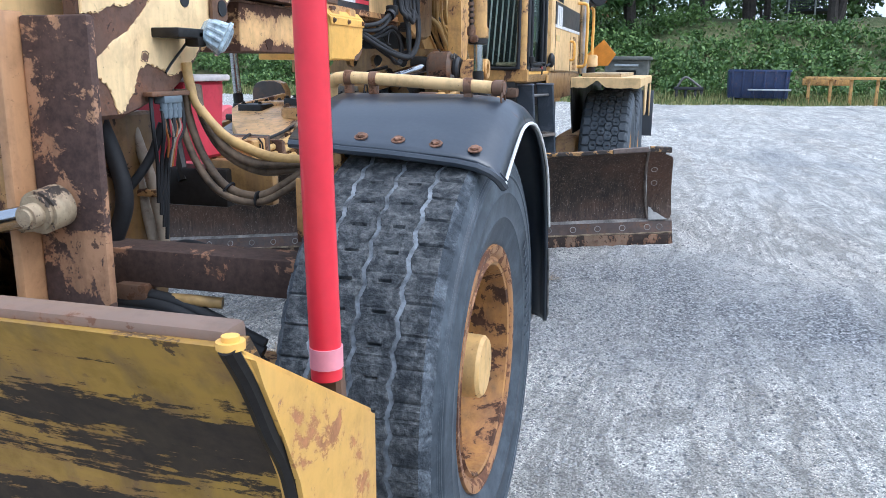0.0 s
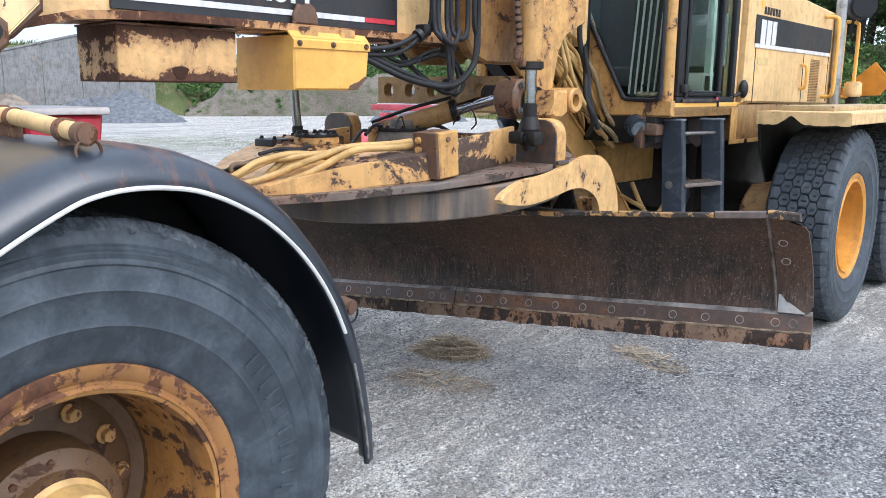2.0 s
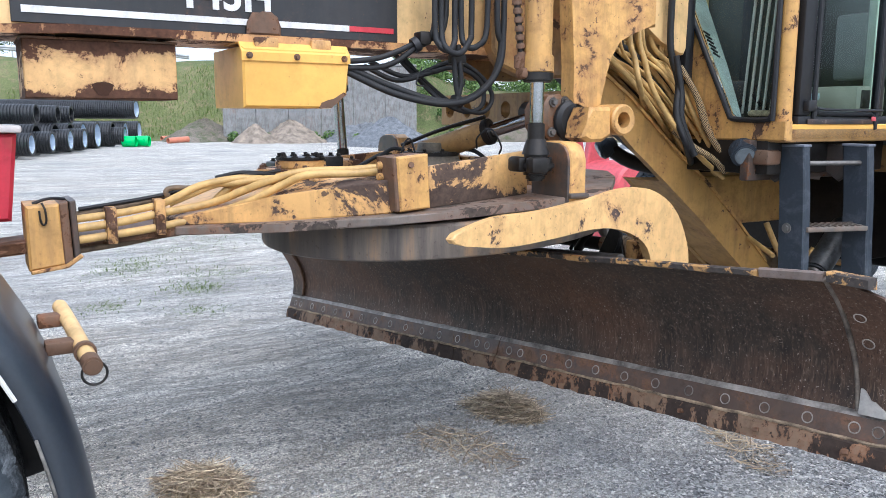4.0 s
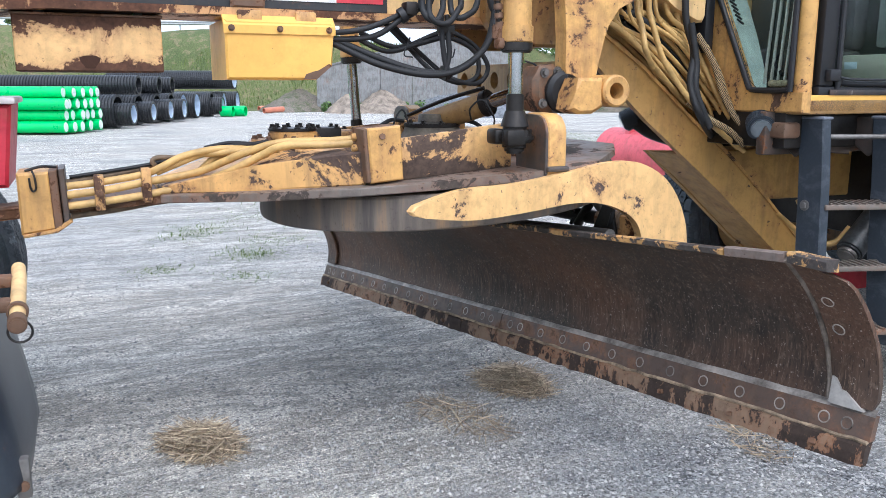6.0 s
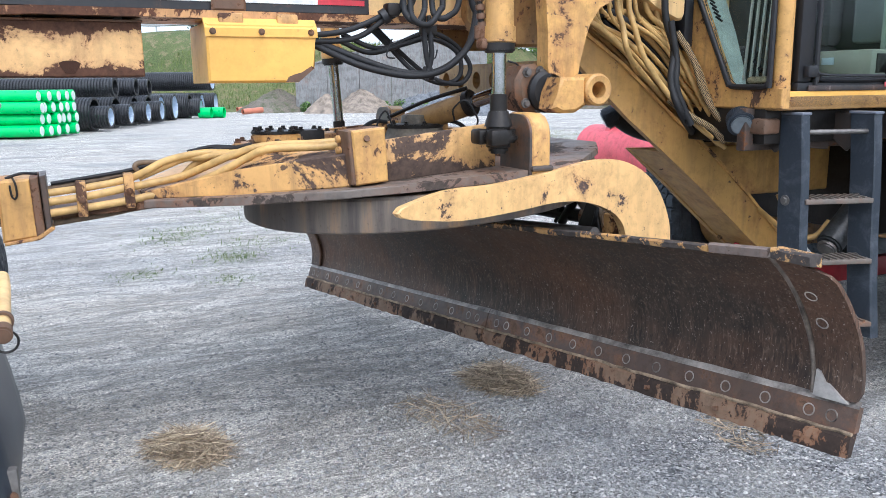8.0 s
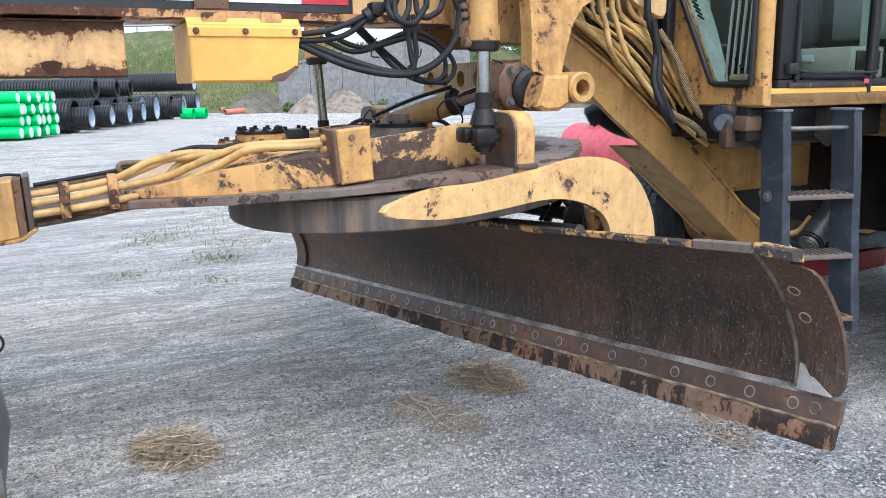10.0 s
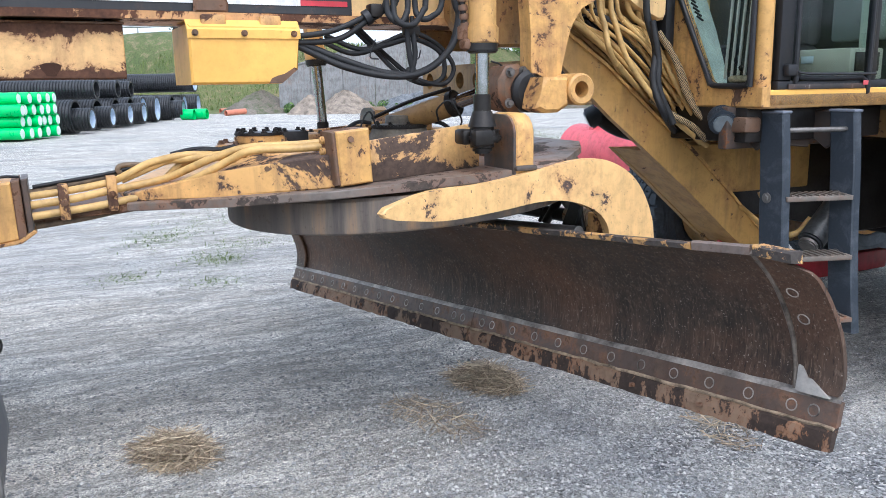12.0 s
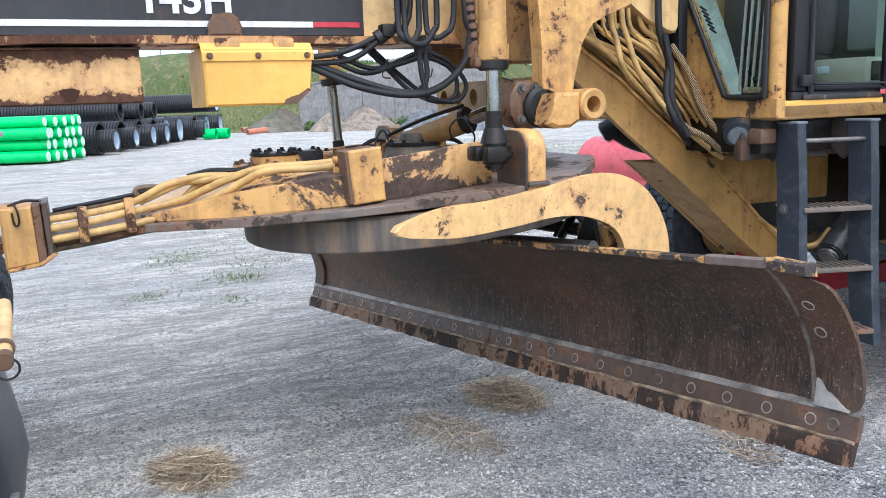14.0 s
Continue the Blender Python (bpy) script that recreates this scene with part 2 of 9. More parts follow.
def gravel(name):
    """Pale dusty fines pressed full of small stones, with patches of darker loose stone and wheel tracks."""
    m, n, l = mat_new(name)
    p = n["Principled BSDF"]
    mp = coords(n, l, 1)
    bend = n.new("ShaderNodeVectorMath")
    bend.operation = "MULTIPLY_ADD"
    jig = noise_tex(n, l, 38, 2)
    l.new(jig.outputs["Color"], bend.inputs[0])
    bend.inputs[1].default_value = (0.02, 0.02, 0.02)
    l.new(mp.outputs["Vector"], bend.inputs[2])
    cells = []
    for sc in (52, 95, 190):
        v = n.new("ShaderNodeTexVoronoi")
        v.inputs["Scale"].default_value = sc
        l.new(bend.outputs["Vector"], v.inputs["Vector"])
        k = n.new("ShaderNodeSeparateColor")
        l.new(v.outputs["Color"], k.inputs["Color"])
        cells.append((v, k))
    wide = noise_tex(n, l, 0.42, 9, 0.62, (1.0, 0.6, 1), distortion=0.5)
    mid = noise_tex(n, l, 2.6, 10, 0.74, (1.4, 0.8, 1))
    fine = noise_tex(n, l, 160, 5, 0.75)
    small = noise_tex(n, l, 17, 6, 0.7)
    tracks = noise_tex(n, l, 0.8, 6, 0.55, (2.6, 0.25, 1), distortion=0.4)
    sweep = noise_tex(n, l, 0.9, 5, 0.55, (0.9, 0.3, 1), distortion=0.6)
    ruts = noise_tex(n, l, 2.6, 8, 0.7, (1.3, 0.3, 1), distortion=0.7)
    dusty = ramp(n, l, mid.outputs["Fac"], [(0.34, (0.44, 0.426, 0.39)), (0.5, (0.58, 0.563, 0.515)), (0.64, (0.7, 0.682, 0.625))])
    brown = ramp(n, l, mix(n, l, 0.5, tracks.outputs["Fac"], sweep.outputs["Fac"]), [(0.49, 0.0), (0.6, 0.55)])
    dusty = mix(n, l, brown.outputs["Color"], dusty.outputs["Color"], (0.5, 0.455, 0.385))
    dusty = mix(n, l, 0.85, dusty, ramp(n, l, fine.outputs["Fac"], [(0.3, 0.45), (0.7, 1.5)]).outputs["Color"], "MULTIPLY")
    dusty = mix(n, l, 0.7, dusty, ramp(n, l, small.outputs["Fac"], [(0.3, 0.45), (0.46, 1.0), (0.72, 1.55)]).outputs["Color"], "MULTIPLY")
    dusty = mix(n, l, 0.95, dusty, ramp(n, l, cells[2][1].outputs["Green"], [(0.0, 0.25), (0.4, 0.95), (0.85, 1.35), (1.0, 2.0)]).outputs["Color"], "MULTIPLY")
    dots = ramp(n, l, cells[1][1].outputs["Red"], [(0.87, 0.0), (0.9, 0.8)])
    dusty = mix(n, l, dots.outputs["Color"], dusty, ramp(n, l, cells[1][1].outputs["Green"], [(0.0, (0.07, 0.075, 0.085)), (0.55, (0.2, 0.2, 0.205)), (0.8, (0.5, 0.5, 0.49)), (1.0, (0.8, 0.79, 0.77))]).outputs["Color"])
    rut = ramp(n, l, ruts.outputs["Fac"], [(0.43, 0.0), (0.49, 0.85), (0.55, 0.0)])
    dusty = mix(n, l, mix(n, l, 1.0, rut.outputs["Color"], ramp(n, l, small.outputs["Fac"], [(0.35, 0.25), (0.65, 1.2)]).outputs["Color"], "MULTIPLY"), dusty, (0.2, 0.187, 0.168))
    stony = ramp(n, l, cells[1][1].outputs["Red"], [(0.0, (0.022, 0.025, 0.03)), (0.35, (0.14, 0.147, 0.157)), (0.7, (0.31, 0.32, 0.335)), (0.9, (0.52, 0.53, 0.54)), (1.0, (0.85, 0.85, 0.83))])
    pebbles = ramp(n, l, cells[0][1].outputs["Green"], [(0.0, (0.06, 0.064, 0.07)), (0.6, (0.2, 0.205, 0.215)), (1.0, (0.6, 0.6, 0.6))])
    stony = mix(n, l, ramp(n, l, cells[0][1].outputs["Red"], [(0.7, 0.0), (0.74, 0.85)]).outputs["Color"], stony.outputs["Color"], pebbles.outputs["Color"])
    stony = mix(n, l, 0.6, stony, ramp(n, l, fine.outputs["Fac"], [(0.3, 0.5), (0.7, 1.5)]).outputs["Color"], "MULTIPLY")
    where = mix(n, l, 0.3, mix(n, l, 0.35, wide.outputs["Fac"], tracks.outputs["Fac"]), mid.outputs["Fac"])
    # darker stone round this spot, in part painted shade from the blade
    far = n.new("ShaderNodeVectorMath")
    far.operation = "DISTANCE"
    far.inputs[1].default_value = (1.25, 3.1, 0)
    l.new(mp.outputs["Vector"], far.inputs[0])
    near = ramp(n, l, mix(n, l, 1.0, far.outputs["Value"], 0.1, "MULTIPLY"), [(0.0, 0.14), (0.12, 0.09), (0.2, 0.0), (0.6, 0.0)])
    where = mix(n, l, 1.0, where, near.outputs["Color"], "ADD")
    # and packed pale fines here, which also lighten the machine's shadow
    off = n.new("ShaderNodeVectorMath")
    off.operation = "DISTANCE"
    off.inputs[1].default_value = (-1.0, 0.8, 0)
    l.new(mp.outputs["Vector"], off.inputs[0])
    packed = ramp(n, l, mix(n, l, 1.0, off.outputs["Value"], 0.1, "MULTIPLY"), [(0.08, 0.1), (0.3, 0.0)])
    where = mix(n, l, 1.0, where, packed.outputs["Color"], "SUBTRACT")
    where = mix(n, l, 1.0, where, mix(n, l, 1.0, small.outputs["Fac"], 0.06, "MULTIPLY"), "ADD")
    share = ramp(n, l, where, [(0.53, 0.0), (0.595, 0.45), (0.67, 0.92)])
    c = mix(n, l, share.outputs["Color"], dusty, stony)
    l.new(c, p.inputs["Base Color"])
    p.inputs["Roughness"].default_value = 0.93
    p.inputs["Specular IOR Level"].default_value = 0.3
    h = mix(n, l, 0.5, mix(n, l, share.outputs["Color"], mix(n, l, 0.6, cells[2][0].outputs["Distance"], small.outputs["Fac"]), cells[1][0].outputs["Distance"]), mix(n, l, 0.5, fine.outputs["Fac"], mid.outputs["Fac"]))
    l.new(bump(n, l, h, 1.0, 0.035), p.inputs["Normal"])
    return m


GRAVEL = gravel("grey_gravel")

# ---------- mesh helpers ----------
def link(name, bm, material, parent=None, label="", smooth=False):
    me = bpy.data.meshes.new(name)
    bmesh.ops.recalc_face_normals(bm, faces=bm.faces)
    bm.to_mesh(me)
    bm.free()
    for m in material if isinstance(material, (list, tuple)) else [material]:
        me.materials.append(m)
    if smooth:
        me.polygons.foreach_set("use_smooth", [True] * len(me.polygons))
        me.set_sharp_from_angle(angle=radians(38))
    ob = new(name, me)
    if parent is not None:
        ob.parent = parent
    if label:
        tagged(ob, label)
    return ob


def part(name, bm, material, parent, label="", smooth=True):
    return link(name, bm, material, parent, label, smooth)


def thing(name, label, category, group="", at=(0, 0, 0)):
    ob = new(name)
    ob.location = at
    ob.empty_display_size = 0.2
    return tagged(ob, label, category, group)


def box(bm, c, s, bevel=0.006, rot=None):
    m = Matrix.Translation(c) @ (rot or Matrix()) @ Matrix.Diagonal((*s, 1))
    made = bmesh.ops.create_cube(bm, size=1, matrix=m)
    if bevel:
        edges = list({e for v in made["verts"] for e in v.link_edges})
        bmesh.ops.bevel(bm, geom=edges, offset=bevel, segments=2, affect="EDGES", profile=0.5)
    return bm


def prism(bm, pts, lo, hi, axis="x", bevel=0.006):
    """A plate: the outline pts in the plane across the axis (y,z for x; x,z for y; x,y for z), from lo to hi along it."""
    def place(p, d):
        return {"x": (d, p[0], p[1]), "y": (p[0], d, p[1]), "z": (p[0], p[1], d)}[axis]
    a = [bm.verts.new(place(p, lo)) for p in pts]
    b = [bm.verts.new(place(p, hi)) for p in pts]
    fs = [bm.faces.new(a), bm.faces.new(list(reversed(b)))]
    k = len(pts)
    for i in range(k):
        fs.append(bm.faces.new((a[i], b[i], b[(i + 1) % k], a[(i + 1) % k])))
    if bevel:
        edges = list({e for f in fs[:2] for e in f.edges})
        bmesh.ops.bevel(bm, geom=edges, offset=bevel, segments=1, affect="EDGES")
    return bm


def smooth_path(pts, step=6):
    pts = [Vector(p) for p in pts]
    if len(pts) < 3:
        return pts
    ext = [2 * pts[0] - pts[1], *pts, 2 * pts[-1] - pts[-2]]
    out = []
    for i in range(1, len(ext) - 2):
        p0, p1, p2, p3 = ext[i - 1 : i + 3]
        for j in range(step):
            t = j / step
            out.append(0.5 * (2 * p1 + (p2 - p0) * t + (2 * p0 - 5 * p1 + 4 * p2 - p3) * t * t + (3 * p1 - p0 - 3 * p2 + p3) * t ** 3))
    return out + [pts[-1]]


def tube(bm, pts, r, seg=10, step=6, caps=True):
    path = smooth_path(pts, step)
    rings, side = [], None
    for i, p in enumerate(path):
        d = (path[min(i + 1, len(path) - 1)] - path[max(i - 1, 0)]).normalized()
        if side is None:
            side = d.orthogonal().normalized()
        side = (side - d * side.dot(d)).normalized()
        up = d.cross(side)
        rr = r[i * len(r) // len(path)] if isinstance(r, (list, tuple)) else r
        rings.append([bm.verts.new(p + rr * (math.cos(a) * side + math.sin(a) * up)) for a in (2 * math.pi * k / seg for k in range(seg))])
    for a, b in zip(rings, rings[1:]):
        for k in range(seg):
            bm.faces.new((a[k], a[(k + 1) % seg], b[(k + 1) % seg], b[k]))
    if caps:
        bm.faces.new(rings[0])
        bm.faces.new(rings[-1])
    return bm


def cyl(bm, a, b, r, r2=None, seg=20, bevel=0.0):
    a, b = Vector(a), Vector(b)
    d = b - a
    m = Matrix.Translation((a + b) / 2) @ d.to_track_quat("Z", "Y").to_matrix().to_4x4()
    made = bmesh.ops.create_cone(bm, cap_ends=True, segments=seg, radius1=r, radius2=r if r2 is None else r2, depth=d.length, matrix=m)
    if bevel:
        caps = [f for f in {f for v in made["verts"] for f in v.link_faces} if len(f.verts) > 4]
        bmesh.ops.bevel(bm, geom=list({e for f in caps for e in f.edges}), offset=bevel, segments=2, affect="EDGES")
    return bm


def revolve(bm, profile, centre, axis="x", seg=48, closed=False):
    """Turn a profile of (radius, along) about an axis through centre."""
    rings = []
    for k in range(seg):
        a = 2 * math.pi * k / seg
        c, s = math.cos(a), math.sin(a)
        ring = []
        for r, d in profile:
            off = {"x": (d, r * c, r * s), "y": (r * c, d, r * s), "z": (r * c, r * s, d)}[axis]
            ring.append(bm.verts.new(Vector(centre) + Vector(off)))
        rings.append(ring)
    n = len(profile)
    for k in range(seg):
        a, b = rings[k], rings[(k + 1) % seg]
        for i in range(n if closed else n - 1):
            j = (i + 1) % n
            bm.faces.new((a[i], b[i], b[j], a[j]))
    return bm


def bolts(parent, places, axis, r=0.014, h=0.014, material=None, name="bolt"):
    """Hexagon bolt heads with a washer, each one a part on one shared mesh."""
    bm = bmesh.new()
    d = Vector(axis).normalized()
    cyl(bm, (0, 0, 0), d * h * 0.3, r * 1.5, seg=14)
    cyl(bm, d * h * 0.3, d * h, r, seg=6, bevel=r * 0.12)
    me = None
    for p in places:
        if me is None:
            ob = part(name, bm, material or STEEL_BROWN, parent, smooth=False)
            me = ob.data
        else:
            ob = new(name, me)
            ob.parent = parent
        ob.location = p

# ---------- ground ----------
bm = bmesh.new()
bmesh.ops.create_grid(bm, x_segments=2, y_segments=2, size=600)
ground = link("ground", bm, GRAVEL)
tagged(ground, "grey gravel yard with pale dusty tracks", "ground", kind="structure")

# ---------- motor grader: wheels ----------
grader = thing("motor_grader", "worn rusty yellow motor grader parked on a gravel yard", "motor grader")
CX = -0.29


def make_tyre(bm, pitches, w, worn):
    """A truck tyre about x, its middle at the origin: one skin with zigzag grooves, cross cuts and notched shoulders."""
    R, k = 0.645, w / 0.2
    side = [(0.338, 0.150), (0.352, 0.172), (0.375, 0.182), (0.43, 0.196), (0.436, 0.2), (0.444, 0.197), (0.50, 0.205), (0.506, 0.209), (0.514, 0.206),
            (0.552, 0.203), (0.556, 0.206), (0.562, 0.2055), (0.566, 0.202), (0.576, 0.2035), (0.579, 0.2005), (0.585, 0.202), (0.588, 0.1985), (0.594, 0.2), (0.598, 0.1965)]
    sub = 14 if worn else 10
    steps = pitches * sub
    grooves = [-0.098, 0.0, 0.098] if worn else [-0.112, -0.052, 0.006, 0.064, 0.118]
    gw, amp, deep = (0.0075, 0.005, 0.005) if worn else (0.0045, 0.007, 0.018)
    rng = random.Random(7)
    rings, floors = [], []
    for i in range(steps):
        t = 2 * math.pi * i / steps
        c, s_ = math.cos(t), math.sin(t)
        ph = i % sub
        zig = amp * (2 * abs(((i / sub) % 1) * 2 - 1) - 1)
        prof = [(r, -d * k, 0) for r, d in side]
        notch = (0.006 if worn else 0.015) if ph / sub < (0.2 if worn else 0.34) else 0.0
        if worn:
            zig += rng.uniform(-0.0016, 0.0016)
        prof += [(0.618 - notch, -0.192 * k, 0), (0.634 - notch, -0.178 * k, 0)]
        edges = [-0.17 * k] + grooves + [0.17 * k]
        for gi in range(len(edges) - 1):
            x0 = edges[gi] + (gw + zig * (1 if gi % 2 else -1) if gi else 0)
            x1 = edges[gi + 1] - (gw - zig * (1 if (gi + 1) % 2 else -1) if gi < len(edges) - 2 else 0)
            outer = gi in (0, len(edges) - 2)
            cut = 0.0
            if not worn and ph == (0 if gi % 2 else sub // 2):
                cut = 0.016
            if worn and outer and ph == 0:
                cut = 0.005
            wob = rng.uniform(-0.0018, 0.0012) if worn else rng.uniform(-0.001, 0.001)
            crown = lambda x: R - 0.004 * (x / 0.17) ** 2
            m0, m1 = x0 + (x1 - x0) * 0.3, x0 + (x1 - x0) * 0.75
            slit = 0.009 if not outer and ph == (5 if worn else (sub // 2 if gi % 2 else 1)) else 0.0
            prof += [(crown(x0) - cut + wob, x0, 0), (crown(m0) - cut + wob, m0, 0), (crown(m0) - cut - slit + wob, m0 + 0.003, 0), (crown(m1) - cut - slit + wob, m1 - 0.003, 0), (crown(m1) - cut + wob, m1, 0), (crown(x1) - cut + wob, x1, 0)]
            if gi < len(edges) - 2:
                prof += [(R - deep, x1 + 0.002, 1), (R - deep, x1 + 2 * gw - 0.002, 1)]
        prof += [(0.634 - notch, 0.178 * k, 0), (0.618 - notch, 0.192 * k, 0)]
        prof += [(r, d * k, 0) for r, d in reversed(side)]
        rings.append([bm.verts.new((d, r * c, r * s_)) for r, d, _ in prof])
        floors = [f_ for _, _, f_ in prof]
    n = len(floors)
    top_r = lambda v: v.co.y ** 2 + v.co.z ** 2 > 0.6 ** 2
    for i in range(steps):
        a, b = rings[i], rings[(i + 1) % steps]
        for j in range(n - 1):
            f_ = bm.faces.new((a[j], b[j], b[j + 1], a[j + 1]))
            f_.material_index = 1 if floors[j] and floors[j + 1] else (3 if abs(a[j].co.x + a[j + 1].co.x) > 0.345 * k else 2) if top_r(a[j]) and top_r(a[j + 1]) else 0
    return bm


def make_rim(bm, deep):
    """A steel rim about x, open to +x, its disc set deep inside."""
    revolve(bm, [(0.30, -0.17), (0.345, -0.175), (0.35, -0.165), (0.315, -0.15), (0.305, 0.10), (0.315, 0.135), (0.325, 0.15), (0.348, 0.158), (0.356, 0.168), (0.352, 0.178),
                 (0.335, 0.176), (0.322, 0.165), (0.312, 0.166), (0.306, 0.176), (0.298, 0.172), (0.294, 0.15), (0.288, 0.06), (0.275, 0.0), (0.27, deep)], (0, 0, 0), seg=64)
    return bm


GROOVE = plain("dust_packed_groove", (0.24, 0.26, 0.28), 0.95, 0, 0.6, 16, 0.4)
TREAD_RUBBER = rubber("stony_tread_rubber", (0.026, 0.031, 0.037), (0.27, 0.275, 0.27), 0.7, 0.9, 0.4, 1.0, (0.42, 0.66), 26, 0.75)
SHOULDER = rubber("dusty_shoulder_rubber", (0.036, 0.045, 0.056), (0.36, 0.4, 0.44), 0.7, 0.85, 0.4, 0.9, (0.45, 0.72), 14, 0.6)
DRIVE_RUBBER = rubber("drive_tread_rubber", (0.04, 0.05, 0.06), (0.15, 0.17, 0.19), 0.6, 0.8)
TYRE_FRONT = link("tyre", make_tyre(bmesh.new(), 56, 0.198, True), [TYRE, GROOVE, TREAD_RUBBER, SHOULDER], smooth=True)
TYRE_REAR = link("tyre", make_tyre(bmesh.new(), 46, 0.2, False), [TYRE, TYRE, DRIVE_RUBBER, DRIVE_RUBBER], smooth=True)
RIM = link("rim_cast", make_rim(bmesh.new(), -0.08), painted("rusty_rim_paint", (0.45, 0.22, 0.055), 0.66, dirt=0.8, scale=6, worn=(0.08, 0.038, 0.02)), smooth=True)
RIM_REAR = link("rim_cast", make_rim(bmesh.new(), -0.06), painted("rear_rim_paint", (0.66, 0.30, 0.035), 0.2), smooth=True)


# grimy paint, darkened further for the shade deep inside the front rims
SHADED_DISC = painted("shaded_grimy_disc_paint", (0.14, 0.078, 0.033), 0.5, dirt=0.8, worn=(0.07, 0.035, 0.02))


def wheel(x, y, z, turn, tyre, rim, name):
    w = new(name, rim.data)
    w.parent = grader
    w.matrix_local = pose(x, y, z, 0, 0, turn)
    t = new("tyre", tyre.data)
    t.parent = w
    dp = -0.08 if tyre is TYRE_FRONT else -0.06
    part("wheel_disc", revolve(bmesh.new(), [(0.275, dp + 0.03), (0.268, dp), (0.24, dp - 0.012), (0.215, dp + 0.004), (0.05, dp + 0.006)], (0, 0, 0), seg=48), SHADED_DISC if tyre is TYRE_FRONT else YELLOW_RUST, w)
    return w


fw = wheel(0.84, 0.0, 0.645, 0, TYRE_FRONT, RIM, "front_wheel")
tagged(fw, "yellow rim with rusty flange and worn dusty tyre")
bm = bmesh.new()
part("hub_flange", revolve(bmesh.new(), [(0.104, 0.088), (0.112, 0.06), (0.15, 0.04), (0.155, 0.0), (0.155, -0.08)], (0, 0, 0), seg=40), SHADED_DISC, fw)
revolve(bm, [(0.0, 0.17), (0.082, 0.168), (0.091, 0.158), (0.094, 0.10), (0.104, 0.09)], (0, 0, 0), seg=40)
part("hub", bm, painted("hub_cap_paint", (0.74, 0.47, 0.17), 0.3, dirt=0.4), fw, "cream yellow hub cap with rust")
bolts(fw, [(-0.074, 0.2 * math.cos(a), 0.2 * math.sin(a)) for a in (2 * math.pi * i / 12 for i in range(12))], (1, 0, 0), 0.015, 0.03, YELLOW_RUST, "wheel_nut")
bolts(fw, [(0.04, 0.128 * math.cos(a), 0.128 * math.sin(a)) for a in (2 * math.pi * (i + 0.5) / 10 for i in range(10))], (1, 0, 0), 0.009, 0.014, STEEL_BROWN, "hub_bolt")
bm = bmesh.new()
revolve(bm, [(0.353, 0.160), (0.359, 0.168), (0.355, 0.181), (0.335, 0.179), (0.322, 0.168), (0.314, 0.168), (0.308, 0.1765)], (0, 0, 0), seg=72)
part("rim_flange", bm, painted("rusty_flange", (0.36, 0.17, 0.05), 0.75, scale=7, worn=(0.14, 0.06, 0.03)), fw, "brown rusted rim flange")
bm = bmesh.new()
cyl(bm, (0.10, 0.318, 0.12), (0.165, 0.306, 0.116), 0.008, seg=10)
part("valve_stem", bm, STEEL_DARK, fw)
wheel(-1.42, 0.0, 0.645, 180, TYRE_FRONT, RIM, "front_wheel")
for y in (5.16, 6.68):
    for x, turn in ((0.93, 0), (-1.28, 180)):
        w = wheel(x, y, 0.655, turn, TYRE_REAR, RIM_REAR, "rear_wheel")
        bm = bmesh.new()
        revolve(bm, [(0.0, 0.02), (0.13, 0.02), (0.15, 0.0), (0.16, -0.05)], (0, 0, 0), seg=32)
        part("hub", bm, YELLOW, w)
        bolts(w, [(-0.058, 0.2 * math.cos(a), 0.2 * math.sin(a)) for a in (2 * math.pi * i / 10 for i in range(10))], (1, 0, 0), 0.016, 0.03, YELLOW_RUST, "wheel_nut")
for proto in (TYRE_FRONT, TYRE_REAR, RIM, RIM_REAR):
    bpy.data.objects.remove(proto)

# ---------- front fender ----------
RUSTY = plain("rusty_bolt_head", (0.3, 0.16, 0.1), 0.8, 0.2, 0.5, 40)
ARC = [(-0.275, 1.312), (-0.26, 1.322), (-0.2, 1.345), (-0.1, 1.38), (0.0, 1.405), (0.1, 1.416), (0.2, 1.41), (0.3, 1.385), (0.42, 1.325), (0.52, 1.245), (0.61, 1.14), (0.68, 1.02), (0.733, 0.88), (0.763, 0.74), (0.778, 0.64), (0.783, 0.58)]
ARC = [(p.y, p.z) for p in smooth_path([(0, y, z) for y, z in ARC], 3)]


def arc_in(i):
    """The way from the fender's skin towards the wheel, at a place along its arc."""
    (y0, z0), (y1, z1) = ARC[max(i - 1, 0)], ARC[min(i + 1, len(ARC) - 1)]
    d = Vector((0, y1 - y0, z1 - z0)).normalized()
    return Vector((0, d.z, -d.y))


bm = bmesh.new()
across = [0.545, 0.60, 0.7, 0.8, 0.9, 0.98, 1.03, 1.06, 1.08, 1.092]
drop = [0.0, 0.0, 0.0, 0.0, 0.0, 0.004, 0.012, 0.028, 0.05, 0.078]
grid = []
rng = random.Random(3)
for i, (y, z) in enumerate(ARC):
    row = []
    for x, d in zip(across, drop):
        lean = -0.075 * (x - 0.545) * max(0, 1 - (y + 0.275) / 0.3)
        row.append(bm.verts.new(Vector((x - 0.05 * max(0, y - 0.55), y + 0.05 * (x - 0.545) * min(1, max(0, -y / 0.27)), z + lean)) + arc_in(i) * d + Vector((0, *(rng.uniform(-1, 1) * 0.0012 * (x < 1.05) for _ in range(2))))))
    grid.append(row)
rim_line = [row[-1].co.copy() for row in grid]
front_line = [v.co.copy() for v in grid[0]]
for r0, r1 in zip(grid, grid[1:]):
    for i in range(len(across) - 1):
        bm.faces.new((r0[i], r0[i + 1], r1[i + 1], r1[i]))
fender = part("fender", bm, FENDER, grader, "black plastic mudguard with rust stains and a white edge")
